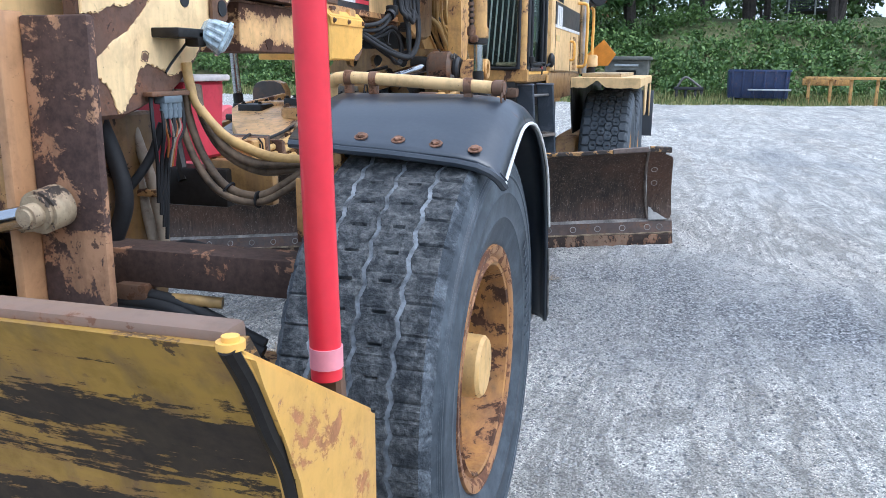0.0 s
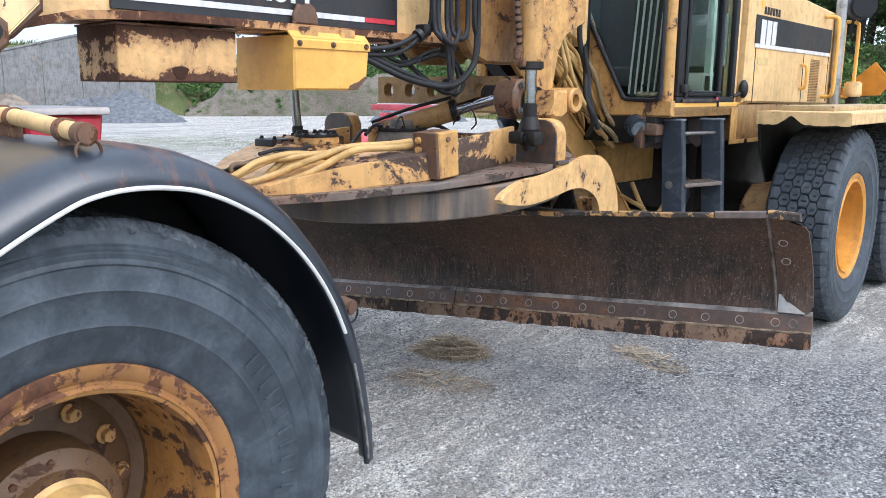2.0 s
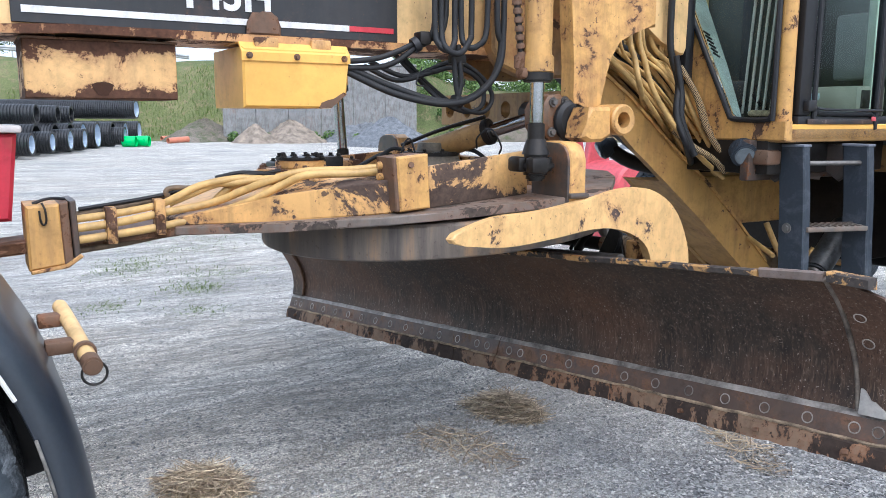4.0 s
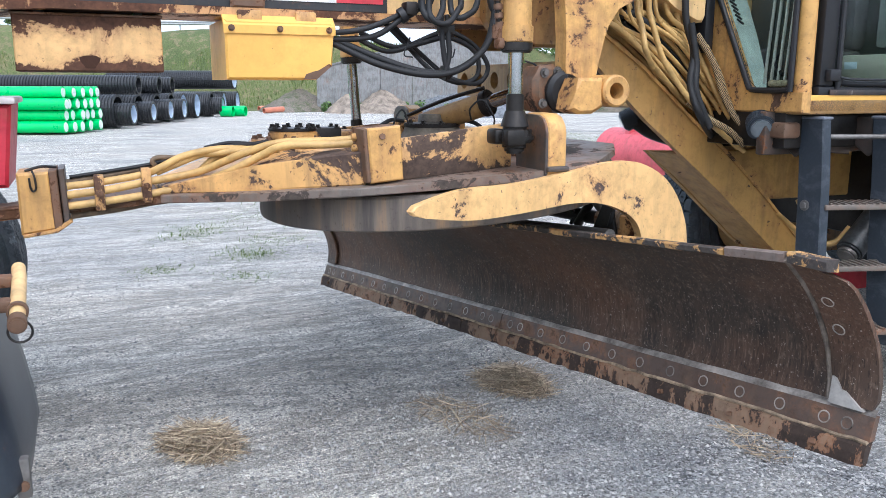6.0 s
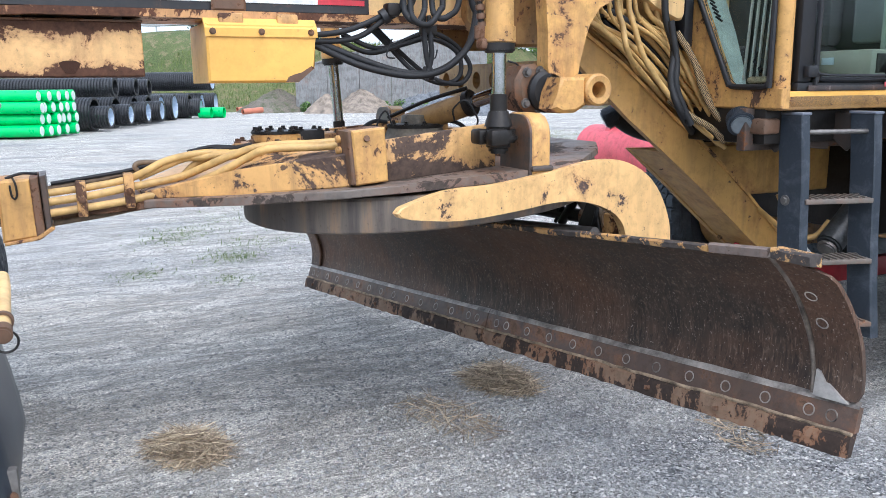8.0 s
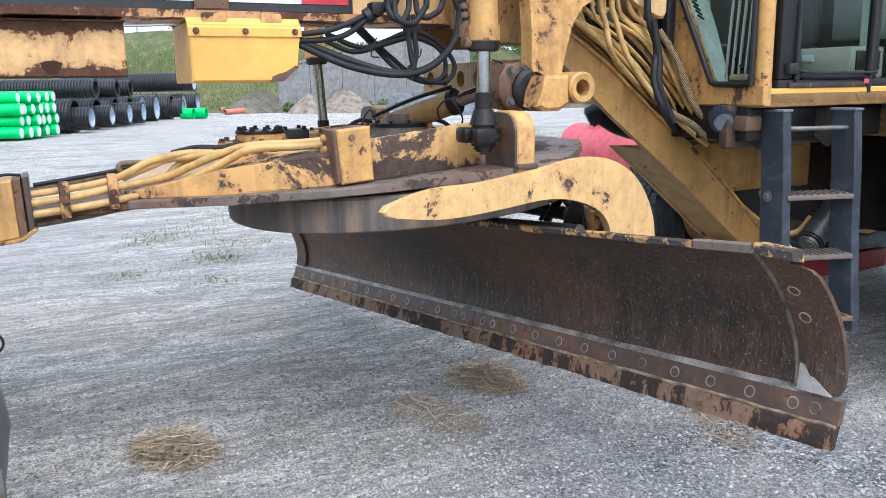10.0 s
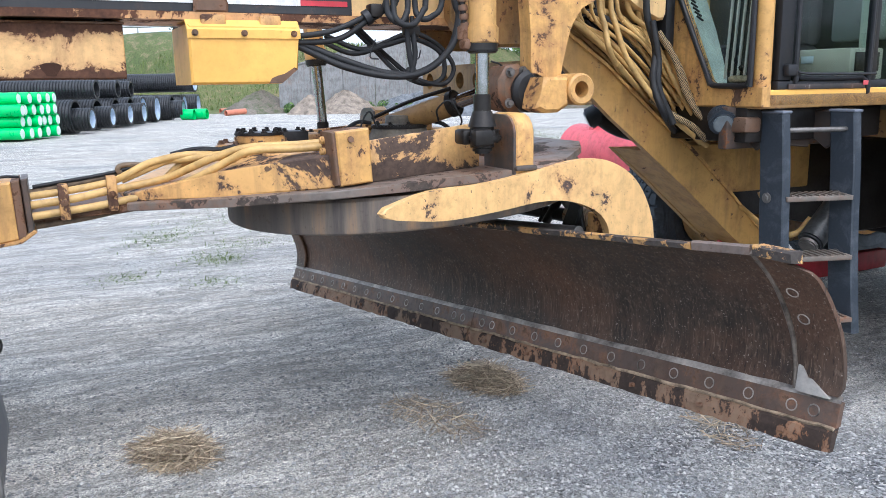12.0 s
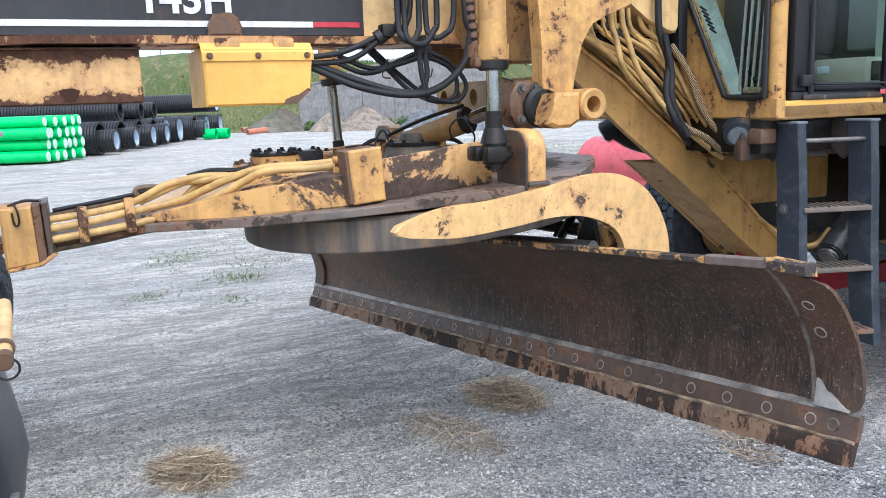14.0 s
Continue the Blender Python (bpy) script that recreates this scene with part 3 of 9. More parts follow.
so = fender.modifiers.new("thick", "SOLIDIFY")
so.thickness, so.offset = 0.012, -1
bm = bmesh.new()
tube(bm, [p + Vector((0.003, 0, 0)) for p in rim_line if p.z > 0.86 or p.y < 0.3][::2], 0.0048, 8, 5)
part("edge_trim", bm, plain("white_edge", (0.7, 0.7, 0.66), 0.6), fender)
part("edge_trim", tube(bmesh.new(), [p + Vector((0.002, 0, 0)) for p in rim_line if p.z <= 0.88 and p.y > 0.3][::2], 0.0035, 8, 5), plain("grimy_white_edge", (0.2, 0.19, 0.17), 0.7, 0, 0.6, 25), fender, "grimy lower end of the white edge")
bm = bmesh.new()
tube(bm, [p + Vector((0, 0.004, -0.012)) for p in front_line], 0.012, 8, 1)
part("rolled_edge", bm, FENDER, fender)
bolts(fender, [(x, y + 0.01, z + 0.0) for x, y, z in ((0.632, -0.245, 1.325), (0.726, -0.24, 1.318), (0.823, -0.235, 1.312), (0.92, -0.23, 1.305), (1.02, -0.225, 1.294))], (0, -0.38, 0.92), 0.012, 0.009, RUSTY, "rusty_bolt")
# apron on the wheel side, hanging from the inner edge down to the tyre
bm = bmesh.new()
inner = [[bm.verts.new(Vector((0.55 + 0.01 * math.sin(0.9 * i + 2 * k) * k, y, z)) + arc_in(i) * d) for k, d in enumerate((0.004, 0.06, 0.12, 0.19 + 0.012 * math.sin(1.7 * i)))] for i, (y, z) in enumerate(ARC) if y > 0.05]
for r0, r1 in zip(inner, inner[1:]):
    for k in range(3):
        bm.faces.new((r0[k], r0[k + 1], r1[k + 1], r1[k]))
apron = part("inner_apron", bm, rubber("black_apron_rubber", (0.01, 0.011, 0.013), (0.05, 0.045, 0.04), 0.4, 0.6), fender, "black inner apron of the mudguard")
so = apron.modifiers.new("thick", "SOLIDIFY")
so.thickness = 0.008
part("flap_bracket", box(bmesh.new(), (1.0, 0.772, 0.6), (0.03, 0.03, 0.1), 0.006), STEEL_GREY, fender)
part("bracket_bolt", cyl(bmesh.new(), (1.0, 0.772, 0.585), (1.025, 0.772, 0.585), 0.012, seg=12, bevel=0.002), STEEL_BROWN, fender)

# guard pipe over the fender with its clamps
bm = bmesh.new()
tube(bm, [(0.49, 0.15, 1.32), (0.49, 0.13, 1.41), (0.505, 0.115, 1.45), (0.55, 0.1, 1.46), (0.7, 0.085, 1.455), (1.0, 0.06, 1.438)], 0.018, 16, 8)
pipe = part("guard_pipe", bm, YELLOW_PALE, grader, "cream yellow guard pipe over the fender")
for x in (0.56, 0.64, 0.93):
    bm = bmesh.new()
    z = 1.46 - 0.05 * (x - 0.55)
    y = 0.1 - 0.09 * (x - 0.55)
    revolve(bm, [(0.0185, -0.011), (0.023, -0.011), (0.023, 0.011), (0.0185, 0.011)], (x, y, z), seg=24, closed=True)
    box(bm, (x, y, z - 0.038), (0.024, 0.024, 0.04), 0.003)
    part("pipe_clamp", bm, STEEL_BROWN, pipe)
bm = bmesh.new()
cyl(bm, (1.0, 0.06, 1.438), (1.035, 0.057, 1.436), 0.022, seg=18, bevel=0.005)
revolve(bm, [(0.024 + 0.003 * math.cos(t), 0.003 * math.sin(t)) for t in (2 * math.pi * i / 8 for i in range(8))], (1.03, 0.06, 1.405), axis="x", seg=20, closed=True)
part("pipe_end", bm, STEEL_BROWN, pipe)

# second pipe behind the fender, with a ring through its end
bm = bmesh.new()
tube(bm, [(0.5, 0.765, 0.996), (0.6, 0.772, 0.984), (0.75, 0.778, 0.971), (0.9, 0.784, 0.954)], 0.0185, 16, 4)
rear_pipe = part("guard_pipe", bm, YELLOW_PALE, grader, "cream yellow guard pipe behind the fender")
part("pipe_end", cyl(bmesh.new(), (0.9, 0.784, 0.954), (0.945, 0.786, 0.949), 0.0215, seg=18, bevel=0.005), STEEL_BROWN, rear_pipe)
part("pipe_clamp", revolve(bmesh.new(), [(0.019, -0.01), (0.0245, -0.01), (0.0245, 0.01), (0.019, 0.01)], (0.85, 0.782, 0.96), seg=24, closed=True), STEEL_BROWN, rear_pipe)
for x in (0.58, 0.78):
    bm = box(bmesh.new(), (x, 0.74, 0.98 - 0.09 * (x - 0.58)), (0.05, 0.07, 0.03), 0.005)
    part("pipe_bracket", bm, STEEL_BROWN, rear_pipe)
part("pull_ring", revolve(bmesh.new(), [(0.026 + 0.003 * math.cos(t), 0.003 * math.sin(t)) for t in (2 * math.pi * i / 8 for i in range(8))], (0.93, 0.79, 0.931), axis="x", seg=22, closed=True), STEEL_DARK, rear_pipe)
me = None
for k in range(11):
    a = radians(-6 + 4.2 * k)
    if me is None:
        ob = part("raised_mark", box(bmesh.new(), (0, 0, 0), (0.003, 0.007, 0.045), 0.001), TYRE, fw, smooth=False)
        me = ob.data
    else:
        ob = new("raised_mark", me)
        ob.parent = fw
    ob.matrix_local = Matrix.Translation((0.2035, 0.478 * math.cos(a), 0.478 * math.sin(a))) @ Matrix.Rotation(a - math.pi / 2, 4, "X")

# ---------- main beam ----------
bm = bmesh.new()
FAR = CX - 0.15
prism(bm, [(-0.85, 1.52), (-0.2, 1.56), (0.12, 1.62), (0.38, 1.70), (0.62, 1.755), (0.9, 1.775), (3.0, 1.775), (3.0, 2.2), (-0.85, 2.2)], FAR, CX + 0.135, bevel=0.008)
part("main_beam", bm, YELLOW_PALE, grader, smooth=False)
bm = bmesh.new()
curve = [(-0.2, 1.545), (0.12, 1.60), (0.38, 1.68), (0.62, 1.737), (0.9, 1.752), (2.95, 1.747)]
for (y0, z0), (y1, z1) in zip(curve, curve[1:]):
    vs = [bm.verts.new((x, y, z + h)) for h in (0, 0.028) for y, z in ((y0, z0), (y1, z1)) for x in (FAR - 0.03, CX + 0.17)]
    for q in ((0, 1, 3, 2), (4, 5, 7, 6), (0, 1, 5, 4), (2, 3, 7, 6), (0, 2, 6, 4), (1, 3, 7, 5)):
        bm.faces.new([vs[i] for i in q])
bmesh.ops.remove_doubles(bm, verts=bm.verts, dist=0.0005)
part("beam_flange", bm, painted("rust_streaked_flange", (0.66, 0.36, 0.14), 0.72, dirt=0.5, scale=3.2, worn=(0.1, 0.042, 0.022)), grader, "rust-streaked bottom flange of the beam", smooth=False)
bm = bmesh.new()
box(bm, (CX + 0.141, 1.42, 2.0), (0.012, 1.36, 0.44), 0.002)
panel = part("black_panel", bm, BLACK_PAINT, grader, "black side panel with white stripe and numbers", smooth=False)
bm = bmesh.new()
box(bm, (CX + 0.149, 1.33, 1.822), (0.004, 1.12, 0.022), 0)
part("white_stripe", bm, WHITE, panel, smooth=False)
bm = bmesh.new()
box(bm, (CX + 0.149, 1.985, 1.822), (0.004, 0.19, 0.02), 0)
part("red_stripe_end", bm, RED, panel, smooth=False)
txt = bpy.data.curves.new("model_number", "FONT")
txt.body, txt.size, txt.extrude, txt.align_x = "143H", 0.145, 0.002, "LEFT"
txt.offset = 0.004
tmp = new("model_number_tmp", txt)
dg = bpy.context.evaluated_depsgraph_get()
tm = bpy.data.meshes.new_from_object(tmp.evaluated_get(dg))
tm.materials.append(WHITE)
bpy.data.objects.remove(tmp)
tob = new("painted_number", tm)
tob.parent = panel
tob.matrix_local = Matrix.Translation((CX + 0.15, 1.255, 1.862)) @ Matrix(((0, 0, 1, 0), (1, 0, 0, 0), (0, 1, 0, 0), (0, 0, 0, 1))) @ Matrix.Diagonal((1.03, 1, 1, 1))
bm = bmesh.new()
prism(bm, [(1.485, 1.775), (1.61, 1.775), (1.612, 1.81), (1.60, 1.845), (1.575, 1.862), (1.54, 1.85), (1.51, 1.858), (1.488, 1.82)], CX + 0.145, CX + 0.175, bevel=0.01)
part("beam_lug", bm, STEEL_BROWN, grader)
for y, w in ((1.55, 0.09), (1.76, 0.08)):
    bm = bmesh.new()
    box(bm, (CX + 0.16, y, 1.745), (0.06, w, 0.05), 0.008)
    part("cover_tab", bm, YELLOW_RUST, grader)

# boxes slung under the beam
bm = bmesh.new()
prism(bm, [(0.765, 1.545), (1.245, 1.545), (1.245, 1.735), (0.765, 1.735)], -0.452, -0.172, bevel=0.004)
bb = part("slung_box", bm, painted("seam_rusted_paint", (0.76, 0.47, 0.19), 0.5, dirt=0.3, worn=(0.1, 0.045, 0.025), band=(1.54, 1.74)), grader, "rusted ochre steel box under the beam", smooth=False)
bm = bmesh.new()
box(bm, (-0.312, 1.005, 1.738), (0.288, 0.49, 0.008), 0.002)
part("box_lid", bm, STEEL_BROWN, bb, smooth=False)
for y in (0.85, 1.17):
    bm = bmesh.new()
    box(bm, (-0.2, y, 1.745), (0.03, 0.03, 0.03), 0.003)
    part("box_hanger", bm, STEEL_DARK, bb)
bm = bmesh.new()
hole = [(1.0 + 0.03 * math.cos(t) * (1 + 0.3 * math.sin(3 * t)), 1.578 + 0.028 * math.sin(t) * (1 + 0.2 * math.cos(2 * t))) for t in (2 * math.pi * i / 14 for i in range(14))]
prism(bm, hole, -0.1725, -0.1695, bevel=0)
part("rust_hole", bm, plain("hole_rust", (0.05, 0.02, 0.01), 0.95, bumpy=0.6), bb, smooth=False)
bm = bmesh.new()
prof = [(1.455, 1.52), (1.79, 1.52), (1.855, 1.575), (1.862, 1.69), (1.862, 1.735), (1.455, 1.735)]
prism(bm, prof, -0.475, -0.09, bevel=0.008)
vc = part("valve_cover", bm, YELLOW_CLEAN, grader, "bright yellow steel cover box under the beam")
bm = bmesh.new()
vs = [(-0.088, 1.685), (-0.083, 1.685), (-0.083, 1.715), (-0.118, 1.752), (-0.30, 1.752), (-0.30, 1.746), (-0.12, 1.746), (-0.088, 1.712)]
prism(bm, vs, 1.45, 1.868, axis="y", bevel=0.0015)
part("cover_lid", bm, YELLOW_CLEAN, vc, smooth=False)
bolts(vc, [(-0.082, 1.478, 1.703), (-0.082, 1.655, 1.703), (-0.082, 1.842, 1.703)], (1, 0, 0), 0.008, 0.012, STEEL_BROWN)
bm = bmesh.new()
prism(bm, [(1.74, 1.521), (1.79, 1.521), (1.853, 1.573), (1.84, 1.58), (1.80, 1.556), (1.775, 1.55), (1.75, 1.54)], -0.092, -0.0885, bevel=0)
part("rust_corner", bm, STEEL_BROWN, vc, smooth=False)

# ---------- moldboard ----------
# held clear of the ground by the lift cylinders, its far end a little lower
U = Vector((0.9885, 0.1299, 0.0770)).normalized()
N = U.cross(Vector((0, 0, 1))).normalized()
W = N.cross(U)
BR = Vector((-0.294, 2.711, 0.397))
FAR_END, NEAR_END = -2.1336, 1.8288


def on_blade(u, n, z):
    """A point at u along the bolt line from the joint of the edges, n ahead of it and z above it."""
    return BR + U * u + N * n + W * z


def face_n(z):
    """How far forward the blade's face stands at a height over the bolt line."""
    return float(np.interp(z, [-0.1, -0.03, 0, 0.05, 0.095, 0.133, 0.2, 0.245, 0.289, 0.36, 0.424, 0.47, 0.51], [0.033, 0.01, 0, -0.019, -0.03, -0.0345, -0.027, -0.013, 0.007, 0.05, 0.105, 0.158, 0.207]))


def face_turn(z):
    """The turn that lays a piece's -y on the face at a height."""
    lean = math.atan2(face_n(z + 0.015) - face_n(z - 0.015), 0.03)
    return Matrix((U, -N, W)).transposed().to_4x4() @ Matrix.Rotation(lean, 4, "X")


def sheet(bm, us, zs, back, lift=0.0, right=None):
    """A curved plate on the blade's face, from the columns us and the rows zs."""
    top, low = [], []
    for z in zs:
        row_f, row_b = [], []
        for u in us:
            uu = u if right is None or u < us[-1] else right(z)
            row_f.append(bm.verts.new(on_blade(uu, face_n(z) + lift, z)))
            row_b.append(bm.verts.new(on_blade(uu, face_n(z) + lift - back, z)))
        top.append(row_f)
        low.append(row_b)
    m, k = len(zs), len(us)
    for j in range(m - 1):
        for i in range(k - 1):
            bm.faces.new((top[j][i], top[j][i + 1], top[j + 1][i + 1], top[j + 1][i]))
            bm.faces.new((low[j][i], low[j + 1][i], low[j + 1][i + 1], low[j][i + 1]))
        bm.faces.new((top[j][0], top[j + 1][0], low[j + 1][0], low[j][0]))
        bm.faces.new((top[j][-1], low[j][-1], low[j + 1][-1], top[j + 1][-1]))
    for i in range(k - 1):
        bm.faces.new((top[0][i], low[0][i], low[0][i + 1], top[0][i + 1]))
        bm.faces.new((top[-1][i], top[-1][i + 1], low[-1][i + 1], low[-1][i]))
    return bm


bm = bmesh.new()
zs = [0.02 + 0.0245 * i for i in range(21)]
sheet(bm, [-1.99 + 3.67 * i / 18 for i in range(19)], zs, 0.022, -0.012)
blade = part("moldboard", bm, BLADE, grader, "dark brown rust-polished curved grader blade")
EDGE = painted("worn_edge_steel", (0.085, 0.056, 0.042), 0.5, rough=0.42, dirt=0.6, scale=9, worn=(0.15, 0.088, 0.055))
EDGE_LOW = painted("scaly_edge_steel", (0.23, 0.155, 0.1), 0.74, rough=0.75, dirt=0.8, scale=7, worn=(0.042, 0.027, 0.02), stretch=(1, 1, 0.6))
CAKED = plain("caked_dust", (0.36, 0.27, 0.18), 0.9, 0, 0.6, 20, 0.6)
BRIGHT = plain("scoured_bright_steel", (0.4, 0.36, 0.32), 0.5, 0.4, 0.6, 9, 0.4)
ring = bmesh.new()
revolve(ring, [(0.0155, 0.0), (0.0162, 0.0018), (0.019, 0.0018), (0.02, 0.0)], (0, 0, 0), axis="y", seg=18)
RING = bpy.data.meshes.new("plow_bolt")
ring.to_mesh(RING)
ring.free()
RING.materials.append(BRIGHT)
SQUARE = bpy.data.meshes.new("square_bolt")
sq = box(bmesh.new(), (0, 0, 0), (0.022, 0.016, 0.016), 0.003)
sq.to_mesh(SQUARE)
sq.free()
SQUARE.materials.append(STEEL_BROWN)


def blade_bolt(name, mesh, u, z, lift, parent, spin=0.0):
    ob = new(name, mesh)
    ob.parent = parent
    ob.matrix_local = Matrix.Translation(on_blade(u, face_n(z) + lift, z)) @ face_turn(z) @ Matrix.Diagonal((1, -1, 1, 1)) @ Matrix.Rotation(spin, 4, "Y")
    return ob


rng = random.Random(36)
for a, b, cuts in ((FAR_END, -0.003, (-0.306,)), (0.003, NEAR_END, ())):
    bm = bmesh.new()
    sheet(bm, [a + (b - a) * i / 6 for i in range(7)], [-0.034, -0.015, 0.01, 0.034], 0.024, 0.0)
    ce = part("cutting_edge", bm, EDGE, blade, "bolted steel cutting edge")
    stops = [a, *cuts, b]
    for c, e in zip(stops, stops[1:]):
        k = max(6, int((e - c) / 0.045))
        cols = [c + 0.002 + (e - c - 0.004) * i / k for i in range(k + 1)]
        bm = bmesh.new()
        rows = [[bm.verts.new(on_blade(u, face_n(z) + l + rng.uniform(-0.002, 0.002), z + (rng.uniform(-0.005, 0.004) if z < -0.09 else rng.uniform(-0.002, 0.002)))) for u in cols] for z, l in ((-0.034, -0.02), (-0.098, -0.012), (-0.1, 0.008), (-0.07, 0.013), (-0.045, 0.014), (-0.034, 0.002))]
        for r0, r1 in zip(rows, rows[1:]):
            for i in range(k):
                bm.faces.new((r0[i], r0[i + 1], r1[i + 1], r1[i]))
        bm.faces.new([r[0] for r in rows])
        bm.faces.new([r[-1] for r in rows])
        ws = part("wear_strip", bm, EDGE_LOW, blade, "scaly rusted lower wear strip", smooth=False)
        bm = bmesh.new()
        tube(bm, [on_blade(u, face_n(-0.035) + 0.005 + rng.uniform(-0.003, 0.002), -0.035 + rng.uniform(-0.003, 0.003)) for u in cols], 0.0065, 6, 1)
        part("caked_dust", bm, CAKED, ws, "pale caked dust on the strip's ledge")
    bm = bmesh.new()
    cols = [a + (b - a) * i / 24 for i in range(25)]
    lo = [bm.verts.new(on_blade(u, face_n(0.033) - 0.001, 0.033)) for u in cols]
    mid = [bm.verts.new(on_blade(u, face_n(0.04) - 0.004 + rng.uniform(-0.002, 0.001), 0.042)) for u in cols]
    hi = [bm.verts.new(on_blade(u, face_n(0.051) - 0.0105, 0.051 + rng.uniform(-0.002, 0.002))) for u in cols]
    for r0, r1 in ((lo, mid), (mid, hi)):
        for i in range(24):
            bm.faces.new((r0[i], r0[i + 1], r1[i + 1], r1[i]))
    part("scoured_rim", bm, BRIGHT, blade, "bright scoured upper rim of the edge")
    near_joint, away = (a, 1) if a > 0 else (b, -1)
    count = int(round((b - a) / 0.1524)) - 2
    spots = [0.0762, 0.1524] + [0.1524 * (i + 2) for i in range(count)] + [b - a - 0.0762]
    for u in spots:
        blade_bolt("plow_bolt", RING, near_joint + away * u, 0.0, 0.0005, ce)
for i in range(13):
    u = 1.669 - 0.3048 * i
    blade_bolt("square_bolt", SQUARE, u - 0.015 * (i > 5), -0.071, 0.015, blade, rng.uniform(-0.3, 0.3))
# end bits: plates bolted over the ends, the near one with its upper corner cut
bm = bmesh.new()
rows_z = [0.052 + 0.0245 * i for i in range(19)]
sheet(bm, [1.682, 1.73, 1.78, NEAR_END], rows_z, 0.018, 0.006, lambda z: NEAR_END - 0.02 * max(0, (0.075 - z) / 0.03) ** 2 - 2.2 * max(0, z - 0.44))
eb = part("end_bit", bm, BLADE, blade, "bolted end plate of the blade")
part("end_bit", sheet(bmesh.new(), [FAR_END + 0.01, -2.06, -1.986], rows_z, 0.018, 0.006), BLADE, blade)
bm = bmesh.new()
tube(bm, [on_blade(1.682 - 0.012 * math.sin(3.1 * (z - 0.05) / 0.45), face_n(z) + 0.004, z) for z in (0.05, 0.1, 0.15, 0.2, 0.25, 0.3, 0.36, 0.42, 0.47, 0.5)], 0.008, 8, 4)
part("weld_seam", bm, plain("grey_weld", (0.2, 0.165, 0.135), 0.6, 0.3, 0.6, 14, 0.5), eb)
bm = bmesh.new()
tube(bm, [on_blade(-1.986, face_n(z) + 0.003, z) for z in (0.06, 0.14, 0.22, 0.3, 0.38)], 0.007, 6, 4)
part("weld_bead", bm, STEEL_BROWN, eb)
bm = bmesh.new()
flat = [(1.688, 0.046), (1.80, 0.044), (1.775, 0.06), (1.735, 0.088), (1.722, 0.09), (1.702, 0.12), (1.69, 0.125)]
q = [bm.verts.new(on_blade(u, face_n(z) + 0.013, z)) for u, z in flat]
q2 = [bm.verts.new(on_blade(u, face_n(z) - 0.002, z)) for u, z in flat]
bm.faces.new(q)
for i in range(len(flat)):
    bm.faces.new((q[i], q[(i + 1) % len(flat)], q2[(i + 1) % len(flat)], q2[i]))
part("weld_gusset", bm, plain("bare_grey_steel", (0.42, 0.4, 0.37), 0.45, 0.4, 0.3, 16, 0.3), eb, smooth=False)
for u, z in ((1.722, 0.365), (1.724, 0.276)):
    blade_bolt("plow_bolt", RING, u, z, 0.0065, eb)
# flat top edge with chipped paint, three plates welded along its near end
CHIPPED = painted("chipped_top_edge", (0.62, 0.36, 0.12), 0.8, dirt=0.5, scale=12, worn=(0.06, 0.05, 0.045))
TOP_BARE = painted("scuffed_top_plate", (0.2, 0.16, 0.14), 0.5, dirt=0.5, scale=14, worn=(0.09, 0.06, 0.05))


def top_plate(name, a, b, wide, high, material, drop=0.0):
    bm = bmesh.new()
    k = max(2, int((b - a) / 0.08))
    rings = []
    for i in range(k + 1):
        u = a + (b - a) * i / k
        j = rng.uniform(-0.0025, 0.0025)
        d = drop * i / k
        rings.append([bm.verts.new(on_blade(u, 0.2 + dn + j, 0.503 + dz + j - d)) for dn, dz in ((0.004, -0.012), (0.006, high - 0.006), (0.0, high), (-wide, high - 0.004), (-wide, -0.02))])
    for r0, r1 in zip(rings, rings[1:]):
        for i in range(5):
            bm.faces.new((r0[i], r0[(i + 1) % 5], r1[(i + 1) % 5], r1[i]))
    bm.faces.new(rings[0])
    bm.faces.new(rings[-1])
    return part(name, bm, material, blade, smooth=False)


top_plate("top_bead", FAR_END + 0.02, 1.47, 0.026, 0.01, CHIPPED)
top_plate("top_patch", 1.475, 1.68, 0.034, 0.017, TOP_BARE)
top_plate("top_patch", 1.69, 1.81, 0.05, 0.02, CHIPPED, 0.012)
bm = bmesh.new()
turn = Matrix((U, -N, W)).transposed().to_4x4()
for n_, z, dn, dz in ((0.0, 0.4, 0.06, 0.07), (-0.1, 0.13, 0.06, 0.07)):
    box(bm, on_blade(-0.15, n_, z), (3.0, dn, dz), 0.006, turn)
part("slide_rail", bm, STEEL_DARK, blade)
for u in (-1.6, -0.9, -0.2, 0.5, 1.2):
    part("back_rib", box(bmesh.new(), on_blade(u, -0.11, 0.26), (0.02, 0.08, 0.3), 0.004, turn), STEEL_DARK, blade)
bm = bmesh.new()
tube(bm, [on_blade(-0.6, 0.0, 0.475), on_blade(0.75, -0.01, 0.47)], 0.028, 14, 1)
part("sideshift_rod", bm, STEEL_GREY, blade)

# ---------- circle, drawbar ----------
CY = 2.37
SWING = radians(7.5)


def tilt(y):
    return 0.075 * (y - 2.1)


def tilted(bm):
    for v in bm.verts:
        v.co.z += tilt(v.co.y)
    return bm


